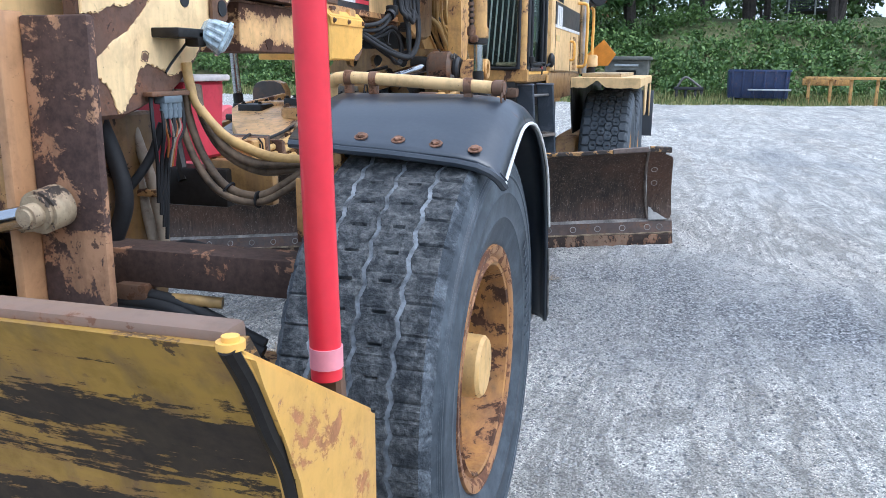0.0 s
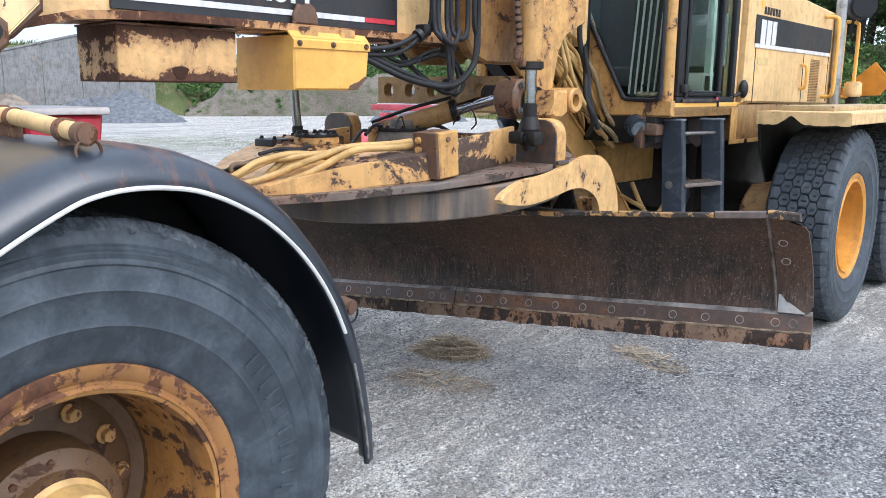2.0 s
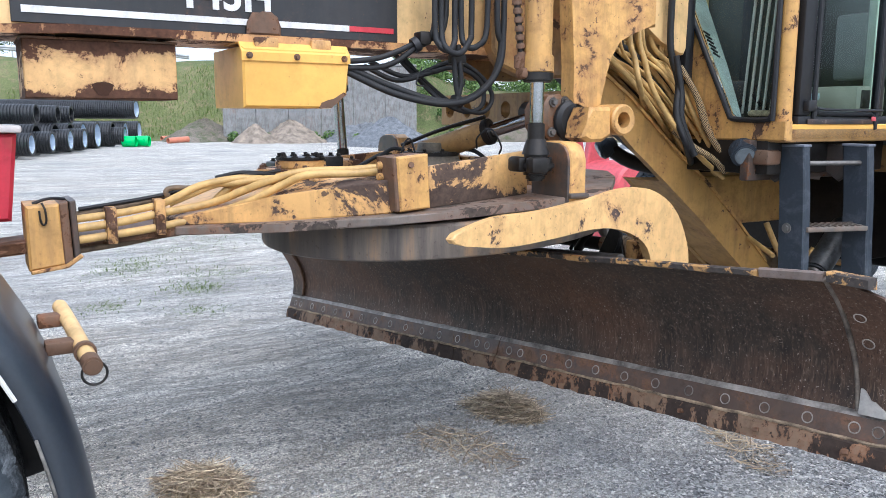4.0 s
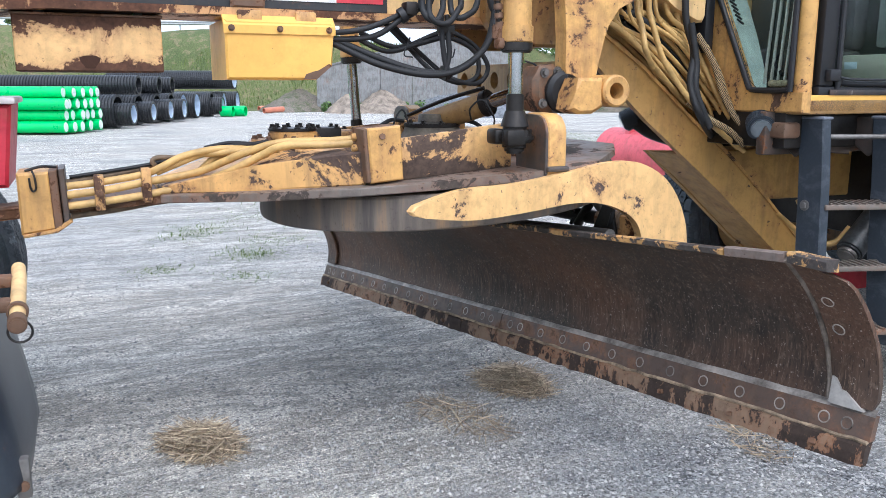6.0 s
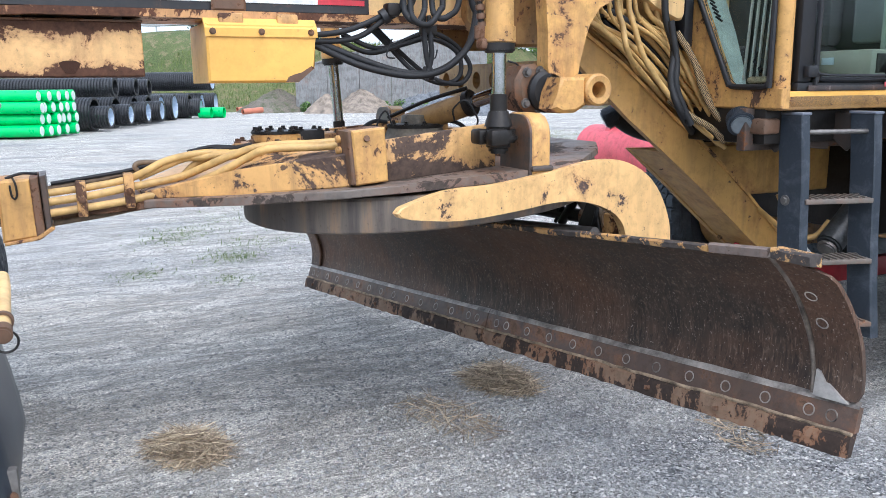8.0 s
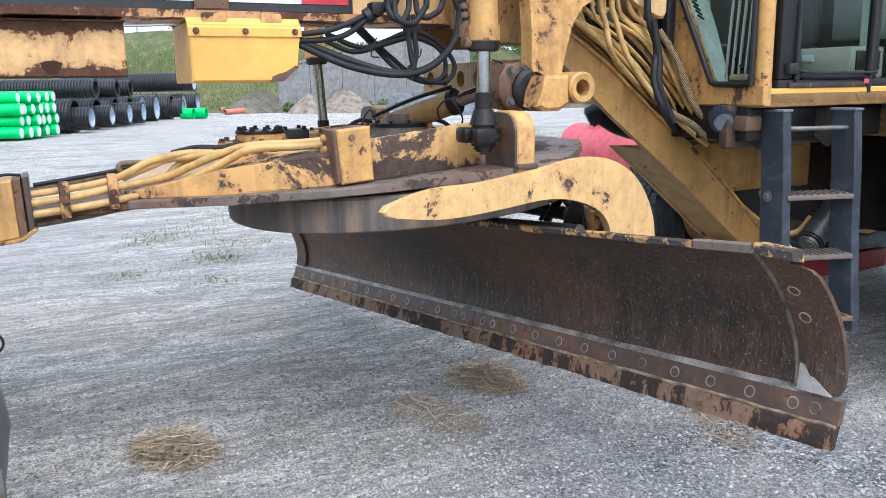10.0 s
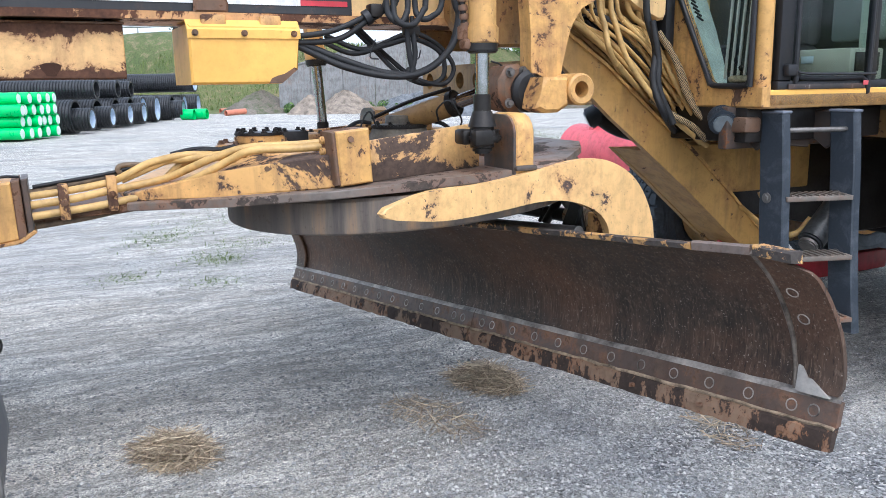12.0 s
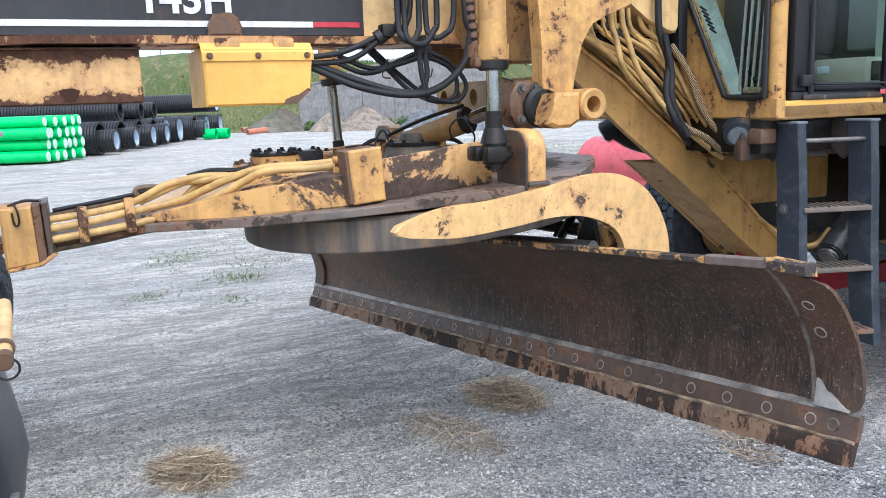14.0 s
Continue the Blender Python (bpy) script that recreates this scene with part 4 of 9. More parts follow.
def streaked_ring(name):
    """Paint on the circle worn off in upright streaks, from greasy grey to bare ochre."""
    m, n, l = mat_new(name)
    p = n["Principled BSDF"]
    runs, wide, fine = noise_tex(n, l, 3.2, 7, 0.65, (4, 4, 0.35)), noise_tex(n, l, 1.9, 4), noise_tex(n, l, 60, 4)
    c = ramp(n, l, runs.outputs["Fac"], [(0.34, (0.085, 0.072, 0.064)), (0.5, (0.19, 0.155, 0.125)), (0.6, (0.3, 0.2, 0.12)), (0.72, (0.48, 0.28, 0.12))]).outputs["Color"]
    c = mix(n, l, ramp(n, l, wide.outputs["Fac"], [(0.45, 0.0), (0.62, 0.75)]).outputs["Color"], c, (0.13, 0.115, 0.105))
    c = mix(n, l, ramp(n, l, fine.outputs["Fac"], [(0.6, 0.0), (0.72, 0.5)]).outputs["Color"], c, (0.06, 0.035, 0.025))
    l.new(c, p.inputs["Base Color"])
    p.inputs["Roughness"].default_value = 0.62
    l.new(bump(n, l, fine.outputs["Fac"], 0.25, 0.003), p.inputs["Normal"])
    return m


bm = bmesh.new()
revolve(bm, [(0.62, 0.998), (0.75, 0.998), (0.762, 1.005), (0.765, 1.02), (0.765, 1.118), (0.755, 1.128), (0.62, 1.128)], (CX, CY, 0), axis="z", seg=96, closed=True)
circle = part("circle", tilted(bm), streaked_ring("streaked_circle_paint"), grader, "dirty worn blade circle ring")
half = [(0.19, 1.2), (0.44, 1.5), (0.63, 1.82), (0.715, 2.1), (0.76, 2.4), (0.79, 2.57), (0.755, 2.69), (0.65, 2.8), (0.45, 3.0), (0.27, 3.12)]
bm = bmesh.new()
prism(bm, [(CX + x, y) for x, y in half] + [(CX - x, y) for x, y in reversed(half)], 1.142, 1.172, axis="z", bevel=0.004)
DECK = painted("drawbar_plate_paint", (0.17, 0.145, 0.125), 0.6, dirt=0.5, worn=(0.07, 0.054, 0.044))
plate = part("drawbar_plate", tilted(bm), DECK, grader, "greasy drawbar deck plate", smooth=False)
# drawbar tongue: a box tapering to the front on the deck, its top falling to the neck
bm = bmesh.new()
face = [(0.15, 1.2), (0.37, 1.5), (0.545, 1.8), (0.575, 1.9)]
prism(bm, [(CX + x, y) for x, y in face] + [(CX - x, y) for x, y in reversed(face)], 1.172, 1.292, axis="z", bevel=0.005)
for v in bm.verts:
    if v.co.z > 1.23:
        v.co.z -= 0.03 * max(0, (1.85 - v.co.y) / 0.35) if v.co.y > 1.45 else 0.034 + 0.24 * (1.45 - v.co.y)
SCALED = painted("scaled_drawbar_paint", (0.76, 0.44, 0.15), 0.62, dirt=0.5, scale=2.7, worn=(0.085, 0.055, 0.042))
part("drawbar", tilted(bm), SCALED, grader, "rusty yellow drawbar tongue", smooth=False)
bm = bmesh.new()
prism(bm, [(-0.40, 0.4), (-0.22, 0.4), (-0.19, 1.0), (-0.12, 1.22), (-0.46, 1.22), (-0.40, 1.0)], 1.135, 1.175, axis="z", bevel=0.006)
part("drawbar_neck", tilted(bm), STEEL_BROWN, grader, "dark rusted neck of the drawbar", smooth=False)
RAIL = painted("blistered_rail_paint", (0.74, 0.45, 0.17), 0.5, dirt=0.5, scale=4, worn=(0.085, 0.056, 0.042), band=(1.16, 1.62))
for name, x0, x1, y0, y1, z0, z1, m in (("side_rail", 0.25, 0.28, 1.9, 2.44, 1.172, 1.318, RAIL), ("inner_rail", -0.5, -0.47, 2.25, 2.6, 1.172, 1.33, YELLOW), ("far_rail", -0.86, -0.83, 1.9, 2.44, 1.172, 1.3, YELLOW_RUST),
                                        ("cross_rail", -0.83, 0.25, 2.6, 2.64, 1.172, 1.27, YELLOW_RUST)):
    bm = bmesh.new()
    box(bm, ((x0 + x1) / 2, (y0 + y1) / 2, (z0 + z1) / 2), (x1 - x0, y1 - y0, z1 - z0), 0.005)
    if name == "side_rail":
        for v in bm.verts:
            if v.co.z > 1.24:
                v.co.z += 0.02 * (v.co.y - 1.9) / 0.54
    part(name, tilted(bm), m, plate)
# hose bracket: an open box with a plain yellow cover, hose ends behind its brown front
bm = bmesh.new()
prism(bm, [(1.866, 1.162), (1.985, 1.172), (1.975, 1.362), (1.852, 1.352)], 0.285, 0.325, bevel=0.006)
hb = part("hose_bracket", bm, YELLOW, grader, "yellow box bracket on the drawbar")
part("bracket_back", prism(bmesh.new(), [(1.852, 1.165), (1.868, 1.165), (1.854, 1.352), (1.838, 1.35)], 0.19, 0.32, bevel=0.004), STEEL_BROWN, hb)
part("bracket_top", prism(bmesh.new(), [(1.85, 1.345), (1.97, 1.355), (1.97, 1.362), (1.85, 1.352)], 0.19, 0.287, bevel=0.001), STEEL_BROWN, hb)
for z in (1.2, 1.24, 1.28, 1.32):
    part("hose_end", cyl(bmesh.new(), (0.225, 1.862, z), (0.225, 1.826, z), 0.014, seg=12, bevel=0.003), YELLOW_RUST, hb)
part("bracket_bolt", cyl(bmesh.new(), (0.322, 1.905, 1.325), (0.332, 1.905, 1.326), 0.011, seg=8), STEEL_BROWN, hb)
# lift lugs
GREASE = painted("grease_caked_paint", (0.06, 0.05, 0.044), 0.4, dirt=0.4, worn=(0.1, 0.068, 0.048))
for x0, x1, flip in ((0.27, 0.495, 1), (0.27, 0.495, -1)):
    bm = bmesh.new()
    out = [(x0, 1.18), (x1, 1.18), (x1, 1.335), (x1 - 0.01, 1.365), (x1 - 0.03, 1.388), (x1 - 0.065, 1.40), (x0 + 0.07, 1.402), (x0 + 0.025, 1.385), (x0, 1.34)]
    if flip < 0:
        out = [(2 * CX - x, z) for x, z in out]
    prism(bm, out, 2.47, 2.55, axis="y", bevel=0.008)
    # the far lug takes the darker yellow
    lug = part("lift_lug", bm, YELLOW if flip > 0 else YELLOW_DARK_DIRTY, grader, "lift lug with a greasy dark face")
    mx, mz = sum(p[0] for p in out) / len(out), 1.28
    part("greasy_face", prism(bmesh.new(), [(mx + (x - mx) * 0.97, mz + (z - mz) * 0.97) for x, z in out], 2.463, 2.474, axis="y", bevel=0.002), GREASE, lug, smooth=False)
    part("weld_foot", box(bmesh.new(), (mx, 2.51, 1.205), (0.235, 0.09, 0.02), 0.008), GREASE, lug)

# ---------- lift cylinders ----------
def lift_cylinder(foot, head, barrel_to, big):
    foot, head = Vector(foot), Vector(head)
    d = (head - foot).normalized()
    bm = bmesh.new()
    cyl(bm, foot + d * barrel_to, head, 0.05 * big, seg=28)
    cyl(bm, foot + d * (barrel_to - 0.02), foot + d * (barrel_to + 0.045), 0.058 * big, seg=28, bevel=0.006)
    c = part("lift_cylinder", bm, YELLOW, grader, "yellow hydraulic lift cylinder with chrome rod")
    bm = bmesh.new()
    cyl(bm, foot + d * (barrel_to - 0.05), foot + d * (barrel_to - 0.012), 0.057 * big, seg=28, bevel=0.006)
    part("gland", bm, STEEL_DARK, c)
    bm = bmesh.new()
    cyl(bm, foot + d * 0.1, foot + d * barrel_to, 0.026 * big, seg=24)
    part("rod", bm, CHROME, c)
    bm = bmesh.new()
    cyl(bm, foot + d * 0.07, foot + d * 0.14, 0.032 * big, seg=20, bevel=0.004)
    cyl(bm, foot + d * 0.025, foot + d * 0.08, 0.052 * big, 0.036 * big, seg=20)
    cyl(bm, foot - d * 0.05, foot + d * 0.028, 0.06 * big, seg=24, bevel=0.016)
    cyl(bm, foot - d * 0.028, foot - d * 0.002, 0.07 * big, seg=24, bevel=0.006)
    cyl(bm, foot - d * 0.072, foot - d * 0.045, 0.036 * big, seg=16, bevel=0.008)
    box(bm, foot + Vector((0.05, -0.03, -0.012)) * big, (0.05, 0.075, 0.06), 0.012)
    box(bm, foot + Vector((-0.02, -0.065, -0.01)) * big, (0.075, 0.045, 0.055), 0.012)
    for a in range(6):
        o = Matrix.Rotation(a * math.pi / 3 + 0.3, 3, "Z") @ Vector((0.056 * big, 0, 0.0))
        cyl(bm, foot + o - d * 0.002, foot + o + d * 0.014, 0.009, seg=6)
    part("ball_joint", bm, STEEL_DARK, c, "black greasy ball joint")
    return c


lift_cylinder((0.40, 2.385, 1.33), (0.385, 2.40, 2.35), 0.335, 1.0)
lift_cylinder((-1.05, 2.26, 1.19), (-1.09, 2.2, 2.3), 0.47, 0.95)

# ---------- frame behind the circle ----------
bm = bmesh.new()
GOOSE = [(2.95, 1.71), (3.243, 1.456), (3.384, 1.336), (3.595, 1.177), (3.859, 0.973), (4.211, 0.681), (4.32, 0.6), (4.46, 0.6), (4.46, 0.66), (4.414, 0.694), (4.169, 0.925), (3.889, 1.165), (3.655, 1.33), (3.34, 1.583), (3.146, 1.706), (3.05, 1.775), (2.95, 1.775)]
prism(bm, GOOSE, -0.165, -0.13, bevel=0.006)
goose = part("gooseneck_frame", bm, SHADED_OCHRE, grader, "shaded ochre gooseneck frame plate", smooth=False)
part("far_plate", prism(bmesh.new(), [(3.6, 1.175)] + GOOSE[4:12], FAR, FAR + 0.035, bevel=0.006), SHADED_OCHRE, goose, smooth=False)
part("neck_box", prism(bmesh.new(), [(3.606, 1.172), (3.861, 0.977), (4.213, 0.685), (4.33, 0.604), (4.45, 0.604), (4.41, 0.69), (4.165, 0.92), (3.887, 1.16)], FAR + 0.035, -0.165, bevel=0.004), SHADED_OCHRE, goose, smooth=False)
bm = bmesh.new()
edge = [(3.05, 1.772), (3.146, 1.7), (3.34, 1.577), (3.655, 1.324), (3.889, 1.159), (4.169, 0.919), (4.414, 0.688)]
for (y0, z0), (y1, z1) in zip(edge, edge[1:]):
    vs = [bm.verts.new((x, y, z + h)) for h in (0, 0.018) for y, z in ((y0, z0), (y1, z1)) for x in (-0.2, -0.118)]
    for q in ((0, 1, 3, 2), (4, 5, 7, 6), (0, 1, 5, 4), (2, 3, 7, 6), (0, 2, 6, 4), (1, 3, 7, 5)):
        bm.faces.new([vs[i] for i in q])
bmesh.ops.remove_doubles(bm, verts=bm.verts, dist=0.0005)
part("frame_lip", bm, YELLOW, goose, smooth=False)
bm = bmesh.new()
prism(bm, [(3.0, 1.775), (3.0, 2.5), (3.75, 2.5), (3.75, 1.25), (3.45, 1.44), (3.1, 1.70)], FAR, -0.34, bevel=0.006)
part("frame_wall", bm, STEEL_DARK, goose, smooth=False)
# link bar with a row of holes, across the machine
bm = bmesh.new()
hn, w0 = 6, 0.168
for i in range(hn):
    cx = -0.95 + w0 * (i + 0.5)
    x0, x1, z0, z1 = cx - w0 / 2, cx + w0 / 2, 1.45, 1.60
    k = 20
    ring = [(cx + 0.04 * math.cos(2 * math.pi * j / k + math.pi / 4), 1.525 + 0.04 * math.sin(2 * math.pi * j / k + math.pi / 4)) for j in range(k)]
    out = []
    for j in range(k):
        a = 2 * math.pi * j / k + math.pi / 4
        c, s_ = math.cos(a), math.sin(a)
        f_ = 1 / max(abs(c), abs(s_))
        out.append((cx + c * f_ * w0 / 2, 1.525 + s_ * f_ * 0.075))
    for y, flip in ((2.78, 0), (2.84, 1)):
        vr = [bm.verts.new((x, y, z)) for x, z in ring]
        vo = [bm.verts.new((x, y, z)) for x, z in out]
        for j in range(k):
            bm.faces.new((vr[j], vr[(j + 1) % k], vo[(j + 1) % k], vo[j]))
        if not flip:
            keep_r, keep_o = vr, vo
    for j in range(k):
        bm.faces.new((keep_r[j], keep_r[(j + 1) % k], vr[(j + 1) % k], vr[j]))
        if abs(keep_o[j].co.z - keep_o[(j + 1) % k].co.z) < 1e-4:
            bm.faces.new((keep_o[j], keep_o[(j + 1) % k], vo[(j + 1) % k], vo[j]))
bmesh.ops.remove_doubles(bm, verts=bm.verts, dist=0.0008)
part("link_bar", bm, YELLOW_DARK_DIRTY, grader, "grimy link bar with a row of holes", smooth=False)
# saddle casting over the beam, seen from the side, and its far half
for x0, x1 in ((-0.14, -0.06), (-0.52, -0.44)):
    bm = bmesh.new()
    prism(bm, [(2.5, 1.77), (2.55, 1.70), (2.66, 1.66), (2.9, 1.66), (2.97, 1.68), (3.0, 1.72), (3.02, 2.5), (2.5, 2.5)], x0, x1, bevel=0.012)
    part("saddle", bm, YELLOW_DARK_DIRTY, grader)
# near crank arm
bm = bmesh.new()
prism(bm, [(2.69, 2.45), (2.685, 2.1), (2.695, 1.9), (2.712, 1.69), (2.712, 1.57), (2.73, 1.45), (2.77, 1.415), (2.82, 1.42), (2.86, 1.5), (2.868, 1.6), (2.876, 1.685), (2.895, 1.74), (2.945, 1.812), (3.03, 1.852), (3.105, 1.865), (3.16, 1.87), (3.16, 2.45)], 0.13, 0.21, bevel=0.014)
arm = part("crank_arm", bm, YELLOW, grader, "cast yellow lift arm with pin lug")
bm = bmesh.new()
# lug with an open pin hole
revolve(bm, [(0.032, -0.066), (0.054, -0.07), (0.062, -0.062), (0.062, 0.062), (0.054, 0.07), (0.032, 0.066)], (0.28, 2.862, 1.48), axis="x", seg=32, closed=True)
prism(bm, [(2.66, 1.41), (2.70, 1.392), (2.765, 1.393), (2.815, 1.42), (2.81, 1.53), (2.70, 1.53), (2.68, 1.47)], 0.215, 0.335, bevel=0.014)
part("pin_lug", bm, YELLOW, arm)
bm = bmesh.new()
cyl(bm, (0.17, 2.72, 1.5), (-0.1, 2.70, 1.51), 0.045, seg=20, bevel=0.008)
cyl(bm, (0.12, 2.715, 1.5), (0.05, 2.712, 1.502), 0.075, seg=24, bevel=0.012)
part("pivot_pin", bm, STEEL_DARK, arm)
bm = bmesh.new()
prism(bm, [(2.60, 1.45), (2.63, 1.40), (2.70, 1.385), (2.725, 1.42), (2.725, 1.55), (2.69, 1.585), (2.63, 1.575), (2.595, 1.52)], 0.02, 0.17, bevel=0.02)
fl = part("pivot_block", bm, painted("oily_knuckle_paint", (0.1, 0.07, 0.046), 0.6, dirt=0.8, worn=(0.045, 0.03, 0.022)), grader, "oily steering knuckle of the lift arm")
bolts(fl, [(0.17, 2.635, 1.43), (0.17, 2.64, 1.55), (0.17, 2.70, 1.555), (0.17, 2.695, 1.41)], (1, 0, 0), 0.013, 0.02, STEEL_GREY)
HOSE_RUBBER = plain("black_boot_rubber", (0.015, 0.016, 0.018), 0.6)
part("rubber_boot", revolve(bmesh.new(), [(0.0, 0.0), (0.075, 0.0), (0.085, 0.012), (0.085, 0.03), (0.07, 0.045), (0.0, 0.045)], (0.165, 2.725, 1.475), axis="x", seg=26), HOSE_RUBBER, fl, "black rubber boot")
# centre-shift cylinder
a, b = Vector((-0.55, 2.35, 1.30)), Vector((0.0, 2.70, 1.495))
d = (b - a).normalized()
bm = bmesh.new()
cyl(bm, a, a + d * 0.44, 0.052, seg=26, bevel=0.006)
sc = part("shift_cylinder", bm, YELLOW_DARK_DIRTY, grader, "grimy hydraulic centre-shift cylinder")
bm = bmesh.new()
cyl(bm, a + d * 0.42, a + d * 0.66, 0.03, seg=20)
part("rod", bm, CHROME, sc)
bm = bmesh.new()
cyl(bm, a + d * 0.42, a + d * 0.455, 0.058, seg=24, bevel=0.005)
part("gland", bm, STEEL_DARK, sc)
bm = bmesh.new()
tube(bm, [a + Vector((0, -0.02, 0.06)), a + d * 0.22 + Vector((0, -0.02, 0.072)), a + d * 0.42 + Vector((0.0, 0, 0.07))], 0.009, 8, 6)
part("cylinder_pipe", bm, STEEL_DARK, sc)

# ---------- cab ----------
cab_x0, cab_x1, cab_y0, cab_y1, zc = -0.98, 0.40, 3.74, 4.74, 1.43
bm = bmesh.new()
# lower shell, front panel with the slanted window openings left free, roof beyond the view
prism(bm, [(0.44, 1.39), (0.44, 1.475), (0.415, 1.475), (0.16, 1.475), (0.11, 1.50), (-0.18, 2.06), (-0.40, 2.06), (-0.69, 1.50), (-0.74, 1.475), (-1.02, 1.475), (-1.02, 1.39)], cab_y0, cab_y0 + 0.05, axis="y", bevel=0.004)
cab = part("cab", bm, YELLOW, grader, "yellow operator cab with rusty sill", smooth=False)
bm = bmesh.new()
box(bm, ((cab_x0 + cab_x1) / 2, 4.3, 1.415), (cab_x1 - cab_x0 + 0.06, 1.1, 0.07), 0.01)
part("cab_floor", bm, YELLOW_DARK_DIRTY, cab)
bm = bmesh.new()
prism(bm, [(3.76, 1.385), (4.95, 1.385), (4.95, 1.465), (3.86, 1.462), (3.76, 1.46)], 0.37, 0.43, bevel=0.01)
part("door_sill", bm, YELLOW_CLEAN, cab)
for x in (0.385, -0.965):
    bm = bmesh.new()
    tube(bm, [(x, 3.80, 1.40), (x, 3.79, 1.5), (x, 3.785, 2.0), (x, 3.77, 2.95)], 0.038, 14, 3)
    part("corner_post", bm, YELLOW, cab, "rounded yellow corner post with rust at its foot")
    bm = bmesh.new()
    box(bm, (x, 4.72, 2.1), (0.07, 0.09, 1.4), 0.012)
    part("rear_post", bm, YELLOW_PALE, cab)
bm = bmesh.new()
box(bm, (CX, 4.25, 2.98), (1.5, 1.25, 0.1), 0.03)
part("cab_roof", bm, YELLOW_PALE, cab)
bm = bmesh.new()
box(bm, (CX, 4.76, 2.1), (1.34, 0.03, 1.5), 0.004)
part("cab_back", bm, plain("cab_lining", (0.1, 0.115, 0.11), 0.7), cab)
# slanted front window: glass in a black rubber frame
pane = [(0.155, 1.495), (0.37, 1.49), (0.385, 1.52), (0.385, 2.9), (-0.55, 2.9), (-0.17, 2.07), (0.12, 1.52)]
bm = bmesh.new()
prism(bm, [(x, z) for x, z in pane], cab_y0 + 0.015, cab_y0 + 0.021, axis="y", bevel=0)
gl = part("front_pane", bm, GLASS, cab, smooth=False)
gl.visible_shadow = False
SEAL = plain("black_window_rubber", (0.012, 0.013, 0.016), 0.55, bumpy=0.05)
bm = bmesh.new()
tube(bm, [(-0.5, cab_y0 - 0.006, 2.75), (-0.17, cab_y0 - 0.006, 2.06), (0.11, cab_y0 - 0.006, 1.54), (0.135, cab_y0 - 0.006, 1.5), (0.17, cab_y0 - 0.006, 1.484), (0.335, cab_y0 - 0.006, 1.482), (0.365, cab_y0 - 0.006, 1.5), (0.372, cab_y0 - 0.006, 1.54), (0.372, cab_y0 - 0.006, 2.2), (0.372, cab_y0 - 0.006, 2.9)], 0.013, 8, 5)
part("window_seal", bm, SEAL, cab)
# what shows through it: grey slats of the console and a pale liner
bm = bmesh.new()
box(bm, (0.352, 3.83, 1.88), (0.011, 0.012, 0.74), 0.003, Matrix.Rotation(radians(4), 4, "Y"))
me = None
SLAT = plain("pale_slat", (0.6, 0.6, 0.56), 0.5, bumpy=0.02)
for i in range(6):
    if me is None:
        ob = part("heater_slat", bm, SLAT, cab)
        me = ob.data
    else:
        ob = new("heater_slat", me)
        ob.parent = cab
    ob.location = (-0.043 * i, 0.004 * i, 0.0)
bm = bmesh.new()
box(bm, (0.1, 4.15, 1.47), (0.55, 0.4, 0.05), 0.01)
part("floor_mat", bm, STEEL_DARK, cab)
part("console_back", box(bmesh.new(), (0.25, 3.87, 1.85), (0.28, 0.012, 0.8), 0.004), plain("dark_green_grey", (0.045, 0.055, 0.05), 0.6), cab)
part("rag", box(bmesh.new(), (0.27, 3.81, 1.512), (0.16, 0.05, 0.03), 0.012), plain("beige_rag", (0.4, 0.33, 0.22), 0.9, 0, 0.3, 30), cab)
bm = bmesh.new()
prism(bm, [(-0.3, 1.45), (-0.02, 1.45), (-0.16, 1.75), (-0.36, 2.2), (-0.5, 2.2)], 3.9, 4.05, axis="y", bevel=0.02)
part("console", bm, plain("console_grey", (0.34, 0.39, 0.365), 0.6, 0, 0.25), cab)
bm = bmesh.new()
box(bm, (-0.3, 4.45, 1.62), (0.5, 0.48, 0.14), 0.05)
part("seat_cushion", bm, plain("seat_cloth", (0.05, 0.05, 0.055), 0.9), cab)
bm = bmesh.new()
box(bm, (-0.3, 4.64, 1.98), (0.5, 0.12, 0.62), 0.05)
part("seat_back", bm, plain("seat_cloth_grey", (0.07, 0.07, 0.075), 0.9), cab)
bm = bmesh.new()
box(bm, (0.17, 4.55, 1.575), (0.3, 0.24, 0.15), 0.01)
hu = part("heater_unit", bm, plain("heater_cream", (0.36, 0.37, 0.31), 0.5), cab)
bm = bmesh.new()
box(bm, (0.322, 4.5, 1.585), (0.006, 0.07, 0.09), 0.002)
part("heater_grille", bm, STEEL_DARK, hu)
part("heater_grille", box(bmesh.new(), (0.322, 4.6, 1.585), (0.006, 0.07, 0.09), 0.002), STEEL_DARK, hu)
part("sticker", box(bmesh.new(), (0.08, 4.428, 1.6), (0.07, 0.004, 0.035), 0.001), plain("pale_blue_sticker", (0.5, 0.62, 0.7), 0.5), hu)
bm = bmesh.new()
box(bm, (-0.96, 4.28, 1.78), (0.03, 0.95, 0.66), 0.008)
# dark sheet added to keep sky from showing through the far side
part("far_backdrop", bm, SEAL, cab)
bm = bmesh.new()
box(bm, (0.2, 4.69, 1.86), (0.34, 0.1, 0.34), 0.02)
part("wall_cabinet", bm, plain("cabinet_grey", (0.2, 0.23, 0.215), 0.5), cab)
bm = bmesh.new()
box(bm, (0.3, 4.56, 1.95), (0.05, 0.05, 1.0), 0.012)
part("inner_post", bm, plain("pale_green_post", (0.5, 0.6, 0.5), 0.5), cab)
bm = bmesh.new()
